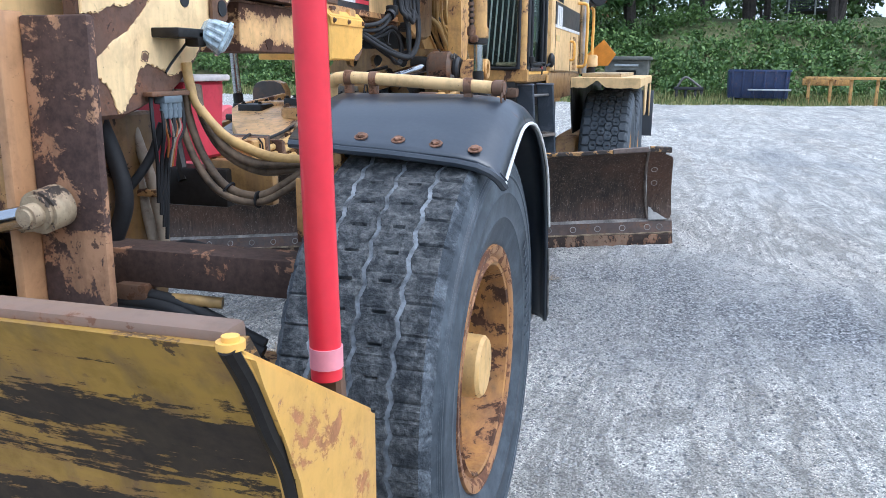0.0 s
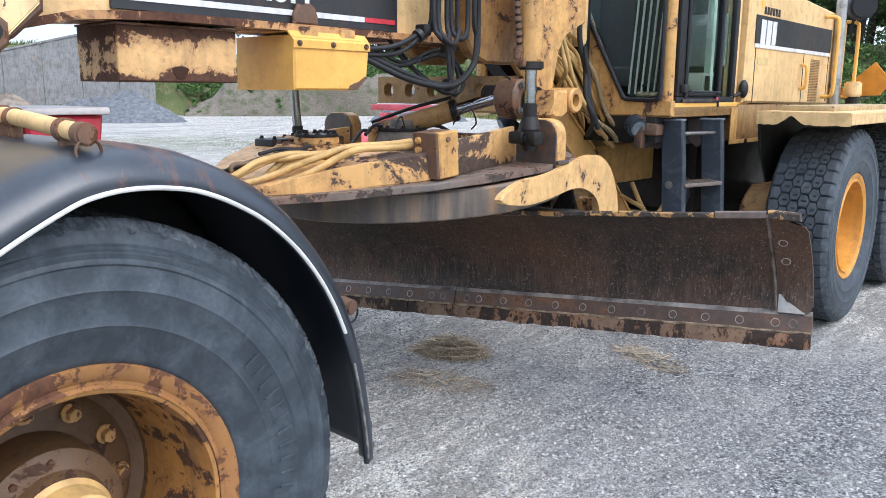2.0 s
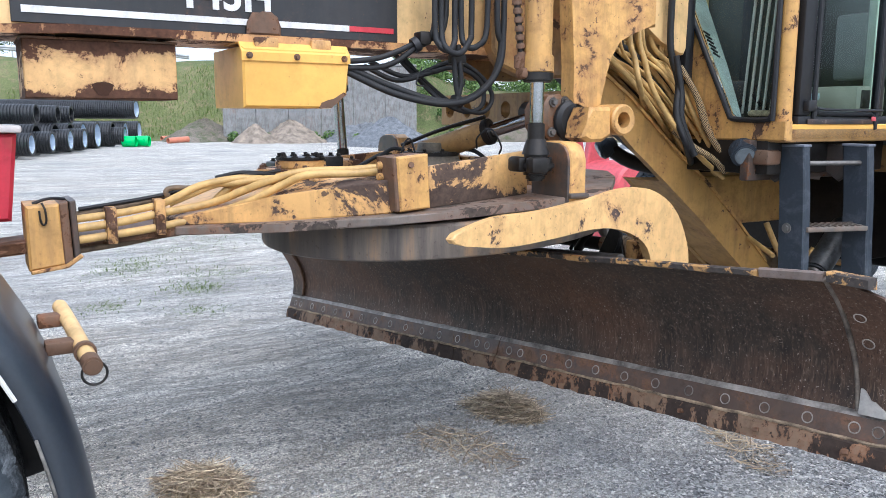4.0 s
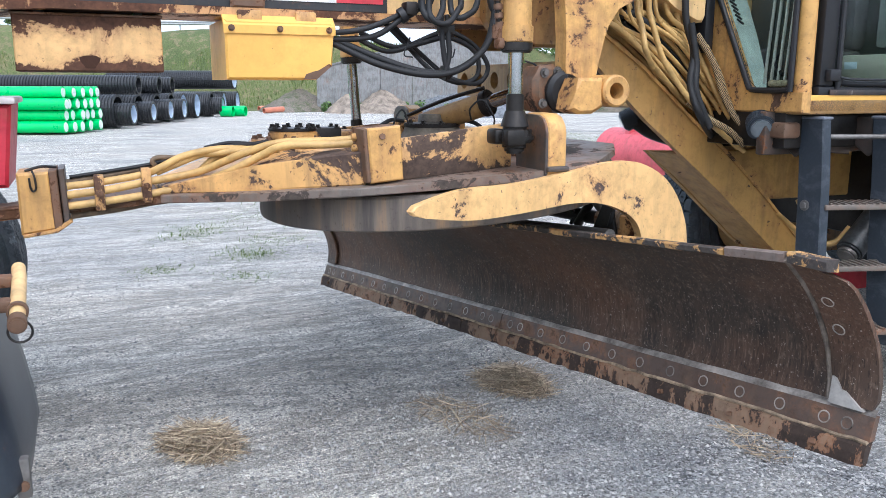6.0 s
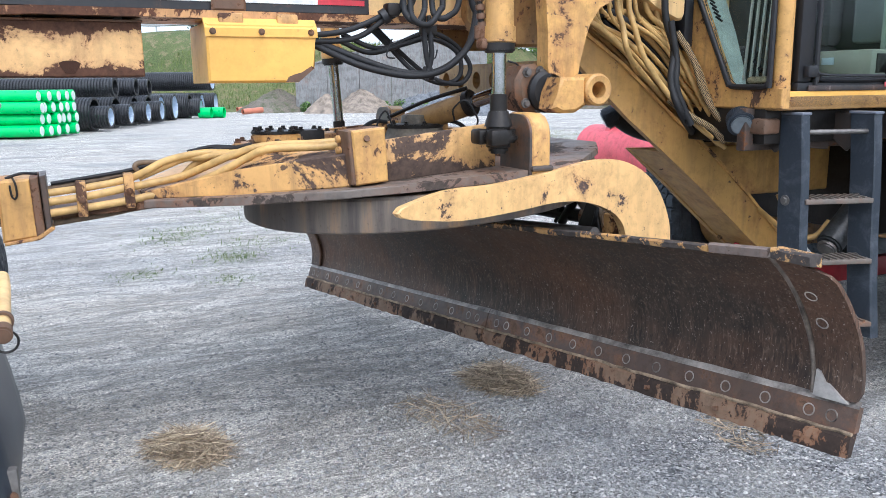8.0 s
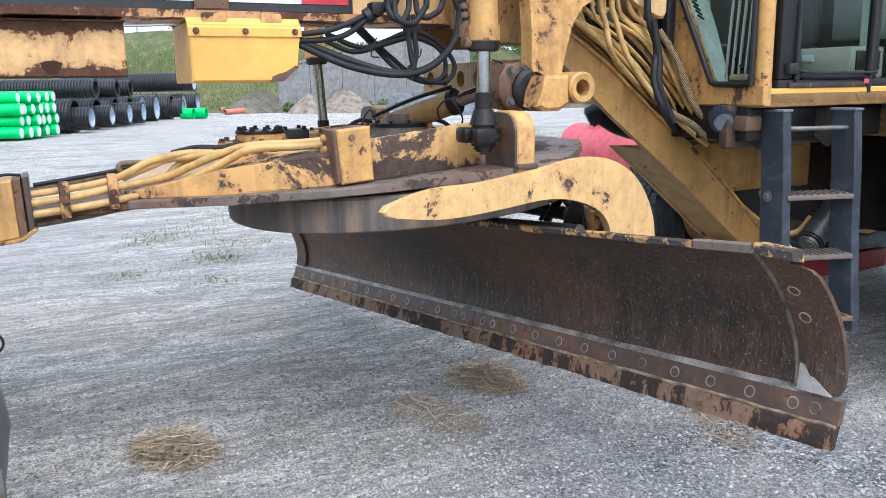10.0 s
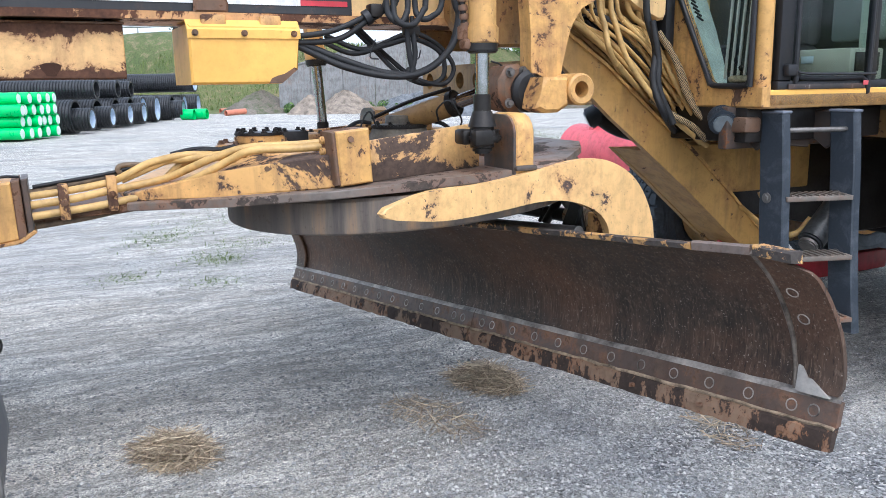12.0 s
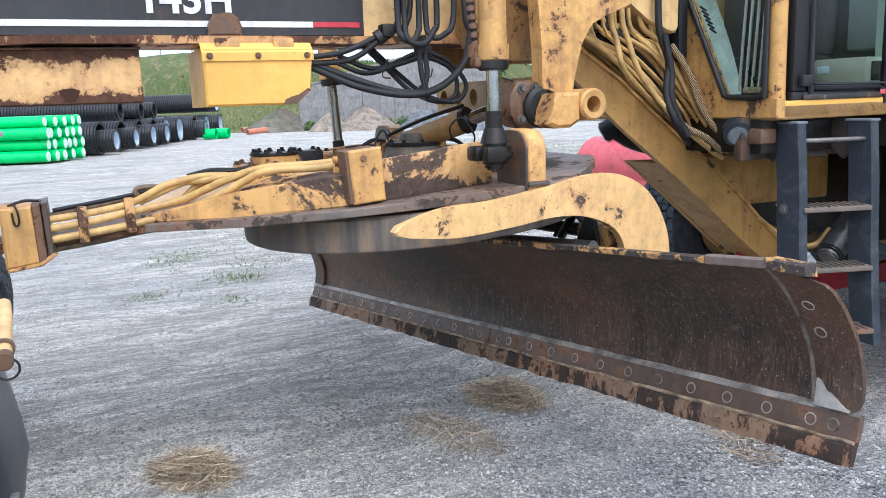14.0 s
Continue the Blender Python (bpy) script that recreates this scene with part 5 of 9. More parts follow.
tube(bm, [(0.33, 3.95, 1.9), (0.25, 3.9, 1.72), (0.16, 3.86, 1.62), (0.22, 3.84, 1.55)], 0.008, 8, 6)
part("console_cable", bm, SEAL, cab)
bm = bmesh.new()
for k in range(6):
    box(bm, (-0.06 - 0.014 * k, 3.842, 1.80 + 0.022 * k), (0.05, 0.006, 0.008), 0, Matrix.Rotation(radians(30), 4, "Y"))
part("console_grille", bm, SEAL, cab)
# door: black frame, pane, second narrow pane, wiper
bm = bmesh.new()
ring = [(3.86, 1.458), (4.70, 1.458), (4.70, 2.9), (3.84, 2.9)]
for (y0, z0, y1, z1) in ((3.845, 1.455, 4.72, 1.50), (3.845, 1.50, 3.93, 2.9), (4.44, 1.50, 4.49, 2.9), (4.66, 1.50, 4.72, 2.9)):
    box(bm, (0.405, (y0 + y1) / 2, (z0 + z1) / 2), (0.04, y1 - y0, z1 - z0), 0.01)
door = part("door_frame", bm, SEAL, cab, "black cab door frame with scuffed bottom")
bm = bmesh.new()
tube(bm, [(0.428, 3.945, 2.8), (0.428, 3.945, 1.60), (0.428, 3.96, 1.53), (0.428, 4.02, 1.512), (0.428, 4.38, 1.512), (0.428, 4.43, 1.54), (0.428, 4.432, 2.8)], 0.012, 8, 5)
part("door_seal", bm, SEAL, door)
for y0, y1 in ((3.92, 4.45), (4.485, 4.67)):
    bm = bmesh.new()
    box(bm, (0.405, (y0 + y1) / 2, 2.2), (0.006, y1 - y0, 1.42), 0)
    g = part("door_pane", bm, GLASS, door, smooth=False)
    g.visible_shadow = False
bm = bmesh.new()
box(bm, (0.432, 4.15, 1.474), (0.008, 0.5, 0.024), 0.003)
part("kick_strip", bm, painted("scuffed_black", (0.03, 0.028, 0.03), 0.4, worn=(0.3, 0.28, 0.26)), door)
bm = bmesh.new()
box(bm, (0.44, 3.90, 1.545), (0.035, 0.06, 0.05), 0.008)
tube(bm, [(0.445, 3.92, 1.55), (0.45, 4.0, 1.53), (0.45, 4.45, 1.527)], 0.006, 6, 5)
part("wiper", bm, SEAL, door)
bm = bmesh.new()
box(bm, (0.437, 4.40, 1.487), (0.006, 0.035, 0.022), 0.003)
part("door_sticker", bm, PINK_RED, door)
bm = bmesh.new()
bmesh.ops.create_uvsphere(bm, u_segments=14, v_segments=10, radius=0.05, matrix=Matrix.Translation((0.45, 4.80, 1.55)) @ Matrix.Diagonal((0.6, 0.8, 1.2, 1)))
cyl(bm, (0.42, 4.70, 1.50), (0.45, 4.8, 1.53), 0.012, seg=8)
part("mirror_foot", bm, SEAL, cab)
# cream cover beside the console
bm = bmesh.new()
prism(bm, [(3.02, 2.16), (3.30, 1.95), (3.46, 1.845), (3.585, 1.785), (3.62, 1.79), (3.635, 1.82), (3.645, 2.4), (3.02, 2.4)], -0.5, -0.06, bevel=0.012)
part("column_cover", bm, YELLOW_PALE, grader, "cream yellow cover with rounded corner")
bm = bmesh.new()
box(bm, (-0.28, 3.68, 1.93), (0.4, 0.06, 0.55), 0.02)
# black block stands in for the dark of the gap behind the cover
part("dark_gap_block", bm, SEAL, grader)

# ---------- lamps ----------
LAMP_BODY = plain("blue_black_lamp_body", (0.035, 0.046, 0.06), 0.5)


def work_lamp(at, aim, lens_mat, name="work_lamp"):
    at, d = Vector(at), Vector(aim).normalized()
    side = Vector((0, 0, 1)).cross(d).normalized()
    up = d.cross(side)
    m = Matrix.Translation(at) @ Matrix((side, up, d)).transposed().to_4x4()
    bm = bmesh.new()
    cyl(bm, (0, 0, -0.042), (0, 0, 0.032), 0.05, 0.056, seg=28, bevel=0.008)
    cyl(bm, (0, 0, -0.075), (0, 0, -0.035), 0.03, 0.042, seg=18, bevel=0.006)
    bmesh.ops.transform(bm, matrix=m, verts=bm.verts)
    lamp = part(name, bm, LAMP_BODY, grader, "blue-black ribbed work lamp")
    for k in range(7):
        bm = cyl(bmesh.new(), (0, 0, -0.036 + 0.009 * k), (0, 0, -0.032 + 0.009 * k), 0.06, seg=28)
        bmesh.ops.transform(bm, matrix=m, verts=bm.verts)
        part("cooling_fin", bm, LAMP_BODY, lamp)
    bm = cyl(bmesh.new(), (0, 0, 0.026), (0, 0, 0.037), 0.044, seg=28, bevel=0.004)
    bmesh.ops.transform(bm, matrix=m, verts=bm.verts)
    part("lens", bm, lens_mat, lamp)
    return lamp


LENS = plain("lamp_glass", (0.2, 0.23, 0.25), 0.12, 0.3, 0.1, 30, 0.05)
work_lamp((0.24, 3.715, 1.328), (0.7, -0.5, -0.42), LENS)
bm = bmesh.new()
box(bm, (0.3, 3.78, 1.31), (0.13, 0.1, 0.07), 0.015)
cyl(bm, (0.26, 3.76, 1.24), (0.26, 3.8, 1.37), 0.03)
part("lamp_bracket", bm, STEEL_BROWN, grader)
work_lamp((-0.68, 3.68, 1.32), (-0.45, -0.8, -0.5), LENS)
bm = bmesh.new()
tube(bm, [(-0.66, 3.72, 1.31), (-0.6, 3.8, 1.25), (-0.5, 3.95, 1.2)], 0.04, 10, 4)
part("lamp_bracket", bm, STEEL_DARK, grader)

# ---------- lower body, ladder ----------
bm = bmesh.new()
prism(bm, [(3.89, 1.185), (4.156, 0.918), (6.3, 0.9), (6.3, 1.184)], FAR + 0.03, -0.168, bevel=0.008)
part("belly_tank", bm, SHADED_OCHRE, grader, "shaded ochre belly plate under the cab", smooth=False)
bm = bmesh.new()
box(bm, (0.26, 4.1, 1.295), (0.05, 0.8, 0.19), 0.008)
part("step_bracket", bm, painted("dark_bracket_paint", (0.05, 0.04, 0.035), 0.45), grader)
bm = bmesh.new()
box(bm, (0.05, 4.2, 1.31), (0.6, 0.9, 0.16), 0.01)
part("under_cab_box", bm, STEEL_DARK, grader)
lad = None
for xl, xr, y in ((0.33, 0.463, 3.845), (0.435, 0.562, 4.175)):
    bm = bmesh.new()
    rings = []
    for p in smooth_path([(0, y, 1.36), (0.02, y + 0.004, 1.1), (0.035, y + 0.002, 0.85), (0.06, y - 0.004, 0.6), (0.085, y, 0.36)], 4):
        rings.append([bm.verts.new((x + p.x, p.y + dy, p.z)) for x, dy in ((xl, 0.004), (xl + 0.006, 0), (xr - 0.006, 0), (xr, 0.006), (xr, 0.044), (xr - 0.006, 0.05), (xl + 0.006, 0.05), (xl, 0.046))])
    for r0, r1 in zip(rings, rings[1:]):
        for i in range(8):
            bm.faces.new((r0[i], r0[(i + 1) % 8], r1[(i + 1) % 8], r1[i]))
    bm.faces.new(rings[0])
    bm.faces.new(rings[-1])
    if lad is None:
        lad = part("ladder", bm, LADDER_RUBBER, grader, "black rubber-sided boarding ladder with steel treads", smooth=False)
    else:
        part("ladder_side", bm, LADDER_RUBBER, lad, smooth=False)
    bolts(lad, [((xl + xr) / 2 - 0.02 + dx, y - 0.002, z) for dx, z in ((0.03, 0.985), (0.05, 0.715), (0.075, 0.43))], (0, -1, 0), 0.016, 0.014, STEEL_GREY)
    part("ladder_cap", box(bmesh.new(), ((xl + xr) / 2, y + 0.025, 1.366), (xr - xl + 0.008, 0.06, 0.012), 0.004), plain("blue_grey_cap", (0.16, 0.18, 0.22), 0.5), lad)
    part("ladder_mount", prism(bmesh.new(), [(xl - 0.14, 1.27), (xl - 0.02, 1.19), (xl + 0.02, 1.22), (xl + 0.02, 1.365), (xl - 0.14, 1.365)], y + 0.01, y + 0.035, axis="y", bevel=0.006), painted("dark_mount_paint", (0.06, 0.05, 0.045), 0.4), lad)
TREAD = painted("worn_tread_steel", (0.15, 0.13, 0.11), 0.45, worn=(0.2, 0.1, 0.06))
for z, dx in ((0.985, 0.03), (0.715, 0.05), (0.43, 0.077)):
    bm = bmesh.new()
    a, b = Vector((0.41 + dx, 3.885, z)), Vector((0.51 + dx, 4.185, z))
    turn = Matrix.Rotation(math.atan2(b.y - a.y, b.x - a.x), 4, "Z")
    box(bm, (a + b) / 2, ((b - a).length, 0.13, 0.022), 0.004, turn)
    for k in range(9):
        box(bm, a + (b - a) * (0.1 + 0.1 * k) + Vector((0, 0, 0.013)), (0.012, 0.115, 0.009), 0, turn)
    part("ladder_tread", bm, TREAD, lad)
part("top_rung", cyl(bmesh.new(), (0.43, 3.88, 1.285), (0.53, 4.19, 1.285), 0.011, seg=12), STEEL_GREY, lad, "bare steel top rung")
part("back_plate", prism(bmesh.new(), [(3.86, 1.22), (4.2, 1.19), (4.22, 1.365), (3.84, 1.365)], 0.3, 0.315, bevel=0.004), painted("dark_bracket_plate", (0.085, 0.065, 0.055), 0.45), lad, smooth=False)
bolts(lad, [(0.315, 3.98, 1.34), (0.315, 3.98, 1.25), (0.315, 4.1, 1.34)], (1, 0, 0), 0.012, 0.01, STEEL_GREY)
# filter canister and piping behind the ladder
bm = bmesh.new()
cyl(bm, (0.12, 4.50, 0.665), (0.08, 4.80, 0.90), 0.068, seg=24, bevel=0.01)
can = part("filter_canister", bm, plain("scuffed_black_can", (0.05, 0.055, 0.06), 0.4, 0.2, 0.6, 22), grader, "scuffed black filter canister")
bm = bmesh.new()
cyl(bm, (0.125, 4.475, 0.645), (0.12, 4.50, 0.665), 0.05, seg=20, bevel=0.008)
part("can_cap", bm, STEEL_GREY, can)
bm = bmesh.new()
tube(bm, [(-0.1, 4.36, 0.92), (-0.05, 4.4, 0.78), (-0.02, 4.45, 0.7), (0.02, 4.52, 0.7), (0.05, 4.58, 0.78)], 0.016, 10, 6)
part("drain_pipe", bm, HOSE_YELLOW, grader)

# ---------- engine hood and rear ----------
bm = bmesh.new()
prism(bm, [(4.80, 1.46), (7.1, 1.43), (7.1, 2.12), (6.95, 2.17), (4.82, 2.28)], -1.04, 0.455, bevel=0.015)
hood = part("engine_hood", bm, YELLOW_PALE, grader, "cream yellow engine hood with black band", smooth=False)
bm = bmesh.new()
box(bm, (0.458, 5.78, 1.945), (0.006, 1.72, 0.185), 0)
band = part("black_band", bm, BLACK_PAINT, hood, smooth=False)
bm = bmesh.new()
box(bm, (0.459, 5.78, 1.838), (0.006, 1.72, 0.026), 0)
part("white_line", bm, WHITE, hood, smooth=False)
# plain white shapes stand for the maker's mark, and bars for the number
for y0, w in ((5.005, 0.1), (5.115, 0.1), (5.225, 0.09)):
    bm = bmesh.new()
    prism(bm, [(y0, 1.852), (y0 + w * 0.9, 1.852), (y0 + w, 2.012), (y0 + w * 0.1, 2.012)], 0.4585, 0.463, bevel=0.001)
    part("white_mark", bm, WHITE, band, smooth=False)
bm = bmesh.new()
for k in range(6):
    box(bm, (0.457, 5.08 + 0.055 * k, 2.075), (0.004, 0.034, 0.05), 0)
part("number_bars", bm, SEAL, hood, smooth=False)
bm = bmesh.new()
box(bm, (0.457, 5.03, 2.11), (0.004, 0.06, 0.045), 0)
part("yellow_sticker", bm, YELLOW_CLEAN, hood, smooth=False)
bm = bmesh.new()
box(bm, (0.457, 5.1, 1.74), (0.004, 0.2, 0.05), 0)
part("pale_sticker", bm, plain("cream_sticker", (0.66, 0.5, 0.22), 0.5), hood, smooth=False)
for y in (4.95, 5.98, 6.62):
    bm = bmesh.new()
    box(bm, (0.4565, y, 1.72), (0.003, 0.008, 0.52), 0)
    part("door_gap", bm, SEAL, hood, smooth=False)
for k in range(26):
    if k == 0:
        bm = bmesh.new()
        box(bm, (0.455, 6.27, 1.47), (0.014, 0.22, 0.006), 0.001)
        ob = part("louver", bm, YELLOW_DARK_DIRTY, hood)
        me = ob.data
    else:
        ob = new("louver", me)
        ob.parent = hood
        ob.location.z = 0.0126 * k
bm = bmesh.new()
tube(bm, [(0.50, 6.72, 1.43), (0.50, 6.71, 1.8), (0.50, 6.70, 2.6)], 0.042, 16, 3)
part("exhaust_pipe", bm, plain("silver_exhaust", (0.5, 0.49, 0.47), 0.35, 0.8, 0.25), grader, "silver upright exhaust pipe")
for y in (6.45, 7.05):
    bm = bmesh.new()
    tube(bm, [(0.47, y, 1.5), (0.55, y, 1.52), (0.56, y, 1.7), (0.56, y, 2.05), (0.54, y, 2.12), (0.46, y - 0.02, 2.13)], 0.016, 10, 5)
    part("hand_rail", bm, YELLOW_CLEAN, grader)
bm = bmesh.new()
tube(bm, [(0.46, 5.93, 1.56), (0.5, 5.93, 1.58), (0.5, 5.93, 1.72), (0.46, 5.93, 1.74)], 0.012, 8, 4)
part("hood_handle", bm, YELLOW_CLEAN, hood)
bm = bmesh.new()
cyl(bm, (0.55, 7.02, 2.25), (0.62, 6.9, 2.24), 0.11, seg=22, bevel=0.02)
cyl(bm, (0.5, 7.05, 2.1), (0.55, 7.02, 2.25), 0.02)
part("rear_lamp", bm, SEAL, grader)
bm = bmesh.new()
cyl(bm, (0.55, 7.08, 1.43), (0.55, 7.08, 1.5), 0.05, seg=18)
bea = part("filler_neck", bm, STEEL_DARK, grader)
bm = bmesh.new()
cyl(bm, (0.55, 7.08, 1.5), (0.55, 7.08, 1.63), 0.075, 0.07, seg=20, bevel=0.012)
part("filler_cap", bm, YELLOW_PALE, bea)
# side wall below the hood, tandem housing
bm = bmesh.new()
box(bm, (CX + 0.02, 5.85, 1.33), (1.42, 2.2, 0.24), 0.012)
# grimy and darkened, partly for the mudguard's shade on this panel
part("side_locker", bm, YELLOW_DARK_DIRTY, grader)
for y in (4.78, 5.1, 5.4):
    bm = bmesh.new()
    box(bm, (0.436, y, 1.31), (0.006, 0.26, 0.24), 0.002)
    part("locker_door", bm, YELLOW, grader, smooth=False)
bm = bmesh.new()
box(bm, (CX, 6.0, 0.95), (0.9, 2.4, 0.5), 0.02)
part("rear_frame", bm, STEEL_DARK, grader)
for x in (0.6, -0.98):
    bm = bmesh.new()
    pts = []
    for k in range(13):
        a = math.pi / 2 + math.pi * k / 12
        pts.append((5.16 - 0.4 + 0.25 * math.cos(a) + 0.2, 0.655 + 0.25 * math.sin(a)))
    for k in range(13):
        a = -math.pi / 2 + math.pi * k / 12
        pts.append((6.68 + 0.2 + 0.25 * math.cos(a), 0.655 + 0.25 * math.sin(a)))
    prism(bm, pts, x - 0.1, x + 0.1, bevel=0.02)
    part("tandem_case", bm, YELLOW_DARK_DIRTY, grader, "grimy ochre tandem drive case")
bm = bmesh.new()
cyl(bm, (-1.1, 5.92, 0.655), (0.7, 5.92, 0.655), 0.16, seg=20)
part("rear_axle", bm, STEEL_DARK, grader)
# tandem fenders
rng = random.Random(8)
for x0, x1 in ((0.66, 1.2), (-1.6, -1.0)):
    bm = bmesh.new()
    box(bm, ((x0 + x1) / 2, 5.85, 1.405), (x1 - x0, 2.7, 0.02), 0.004)
    tf = part("tandem_fender", bm, YELLOW_PALE, grader, "cream yellow tandem mudguard with a torn front lip")
    xi = x0 if x0 > 0 else x1
    # added dark plate stands in for the shaded void under the mudguard
    part("inner_shade_plate", prism(bmesh.new(), [(4.52, 1.39), (7.2, 1.39), (7.2, 0.95), (4.75, 0.95), (4.6, 1.15)], xi - 0.008, xi + 0.008, bevel=0.003), STEEL_DARK, tf, smooth=False)
    bm = bmesh.new()
    low, n = [], 22
    for k in range(n + 1):
        t = k / n
        low.append((x0 + (x1 - x0) * t, 1.335 + (0.055 * math.exp(-((t - 0.38) / 0.09) ** 2)) + rng.uniform(-0.004, 0.004)))
    prism(bm, low + [(x1, 1.41), (x0, 1.41)], 4.495, 4.515, axis="y", bevel=0)
    part("front_lip", bm, YELLOW_PALE, tf, smooth=False)
    bm = bmesh.new()
    box(bm, ((x0 + x1) / 2 - 0.05, 5.7, 1.43), (x1 - x0 - 0.22, 1.9, 0.035), 0.004)
    part("deck_plank", bm, painted("weathered_deck", (0.5, 0.38, 0.2), 0.4), tf)
    xe = x1 if x0 > 0 else x0
    bm = bmesh.new()
    prism(bm, [(4.5, 1.34), (7.2, 1.34), (7.2, 1.41), (4.5, 1.41)], xe - 0.008, xe + 0.008, bevel=0.003)
    part("side_lip", bm, YELLOW_PALE, tf, smooth=False)
    bm = bmesh.new()
    prism(bm, [(5.5, 1.36), (6.15, 1.36), (5.98, 1.08), (5.72, 1.06)], xe - 0.007, xe + 0.007, bevel=0.003)
    part("middle_flap", bm, YELLOW_PALE, tf, smooth=False)
    bm = bmesh.new()
    prism(bm, [(7.0, 1.36), (7.2, 1.36), (7.2, 0.98), (7.12, 0.98)], xe - 0.007, xe + 0.007, bevel=0.003)
    part("rear_flap", bm, YELLOW_PALE, tf, smooth=False)
    bm = bmesh.new()
    box(bm, ((x0 + x1) / 2, 7.23, 1.0), (x1 - x0 + 0.08, 0.012, 0.5), 0.004)
    part("mud_flap", bm, FENDER, tf)
# square hazard board leaning at the rear corner
bm = bmesh.new()
prism(bm, [(0.30, 1.47), (0.66, 1.80), (0.80, 1.64), (0.72, 1.515), (0.46, 1.50)], 7.3, 7.318, axis="y", bevel=0.002)
part("hazard_board", bm, plain("orange_board", (0.62, 0.25, 0.02), 0.5, vary=0.2), grader, "orange hazard board at the rear corner", smooth=False)
bm = bmesh.new()
cyl(bm, (0.42, 7.33, 1.4), (0.62, 7.33, 1.72), 0.012, seg=8)
part("board_strut", bm, STEEL_DARK, grader)

# ---------- hoses ----------
HOSE_DIRTY = plain("dirty_hose", (0.17, 0.12, 0.075), 0.7, 0, 0.5, 14, 0.2)


def wrap_mat():
    """Brown hose under a cream spiral guard."""
    m, n, l = mat_new("spiral_wrapped_hose")
    p = n["Principled BSDF"]
    mp = coords(n, l, (1, 1, 1))
    w = n.new("ShaderNodeTexWave")
    w.inputs["Scale"].default_value, w.inputs["Distortion"].default_value = 55, 5
    w.bands_direction = "DIAGONAL"
    l.new(mp.outputs["Vector"], w.inputs["Vector"])
    r = ramp(n, l, w.outputs["Fac"], [(0.4, (0.03, 0.022, 0.016)), (0.6, (0.42, 0.3, 0.15))])
    l.new(r.outputs["Color"], p.inputs["Base Color"])
    p.inputs["Roughness"].default_value = 0.6
    l.new(bump(n, l, w.outputs["Fac"], 0.4, 0.004), p.inputs["Normal"])
    return m


HOSE_WRAP = wrap_mat()


def hose(name, r, material, pts):
    pts = [Vector(p) for p in pts]
    if pts[0].z > 1.8:
        pts.insert(0, pts[0] + Vector((0, 0, 0.35)))
    elif 3.0 < pts[0].y < 3.2 and pts[0].z > 1.5:
        pts.insert(0, pts[0] + Vector((-0.08, -0.25, 0.1)))
    if pts[-1].z > 1.8:
        pts.append(pts[-1] + Vector((0, 0, 0.35)))
    bm = bmesh.new()
    tube(bm, pts, r, 10 if r > 0.006 else 6, 6)
    return part(name, bm, material, grader)


# black loops under the beam
hose("black_hose", 0.011, HOSE_BLACK, [(-0.120, 1.828, 1.693), (-0.050, 1.975, 1.712), (-0.030, 2.130, 1.777), (-0.030, 2.249, 1.844)])
hose("black_hose", 0.011, HOSE_BLACK, [(-0.120, 1.827, 1.672), (-0.060, 2.000, 1.682), (-0.030, 2.106, 1.745), (-0.030, 2.201, 1.832)])
hose("black_hose", 0.013, HOSE_BLACK, [(-0.120, 1.861, 1.679), (-0.050, 2.017, 1.608), (0.000, 2.184, 1.554), (0.020, 2.320, 1.558), (0.020, 2.445, 1.641), (0.000, 2.501, 1.775), (0.000, 2.481, 1.860)])
hose("black_hose", 0.013, HOSE_BLACK, [(-0.120, 1.860, 1.662), (-0.030, 2.032, 1.576), (0.020, 2.223, 1.540), (0.030, 2.365, 1.575), (0.020, 2.475, 1.685), (0.000, 2.511, 1.840)])
hose("black_hose", 0.01, HOSE_BLACK, [(-0.200, 1.977, 1.689), (-0.150, 2.100, 1.634), (-0.100, 2.227, 1.666), (-0.100, 2.351, 1.690), (-0.100, 2.466, 1.636), (-0.100, 2.479, 1.544), (-0.100, 2.401, 1.510), (-0.100, 2.275, 1.556), (-0.200, 2.193, 1.671), (-0.200, 2.098, 1.757)])
hose("black_hose", 0.01, HOSE_BLACK, [(-0.200, 2.001, 1.707), (-0.150, 2.149, 1.650), (-0.100, 2.327, 1.712), (-0.100, 2.453, 1.669), (-0.100, 2.527, 1.579), (-0.100, 2.479, 1.510), (-0.100, 2.350, 1.533), (-0.200, 2.268, 1.626), (-0.200, 2.146, 1.736)])
hose("black_hose", 0.011, HOSE_BLACK, [(0.000, 2.271, 1.768), (0.020, 2.266, 1.682), (0.020, 2.277, 1.597), (0.020, 2.295, 1.543)])
hose("black_hose", 0.011, HOSE_BLACK, [(0.000, 2.295, 1.769), (0.020, 2.292, 1.682), (0.020, 2.296, 1.618), (0.020, 2.276, 1.543)])
hose("black_hose", 0.012, HOSE_BLACK, [(0.000, 2.189, 1.839), (0.030, 2.191, 1.764), (0.040, 2.229, 1.743), (0.030, 2.258, 1.776), (0.000, 2.279, 1.842)])
hose("black_hose", 0.012, HOSE_BLACK, [(0.000, 2.217, 1.840), (0.050, 2.209, 1.752), (0.050, 2.272, 1.733), (0.030, 2.330, 1.789), (0.000, 2.356, 1.845)])
hose("black_hose", 0.012, HOSE_BLACK, [(0.000, 2.308, 1.843), (0.030, 2.313, 1.767), (0.040, 2.361, 1.767), (0.000, 2.430, 1.848)])
hose("thin_cable", 0.003, HOSE_BLACK, [(-0.050, 2.159, 1.684), (-0.050, 2.134, 1.619), (-0.050, 2.169, 1.609)])
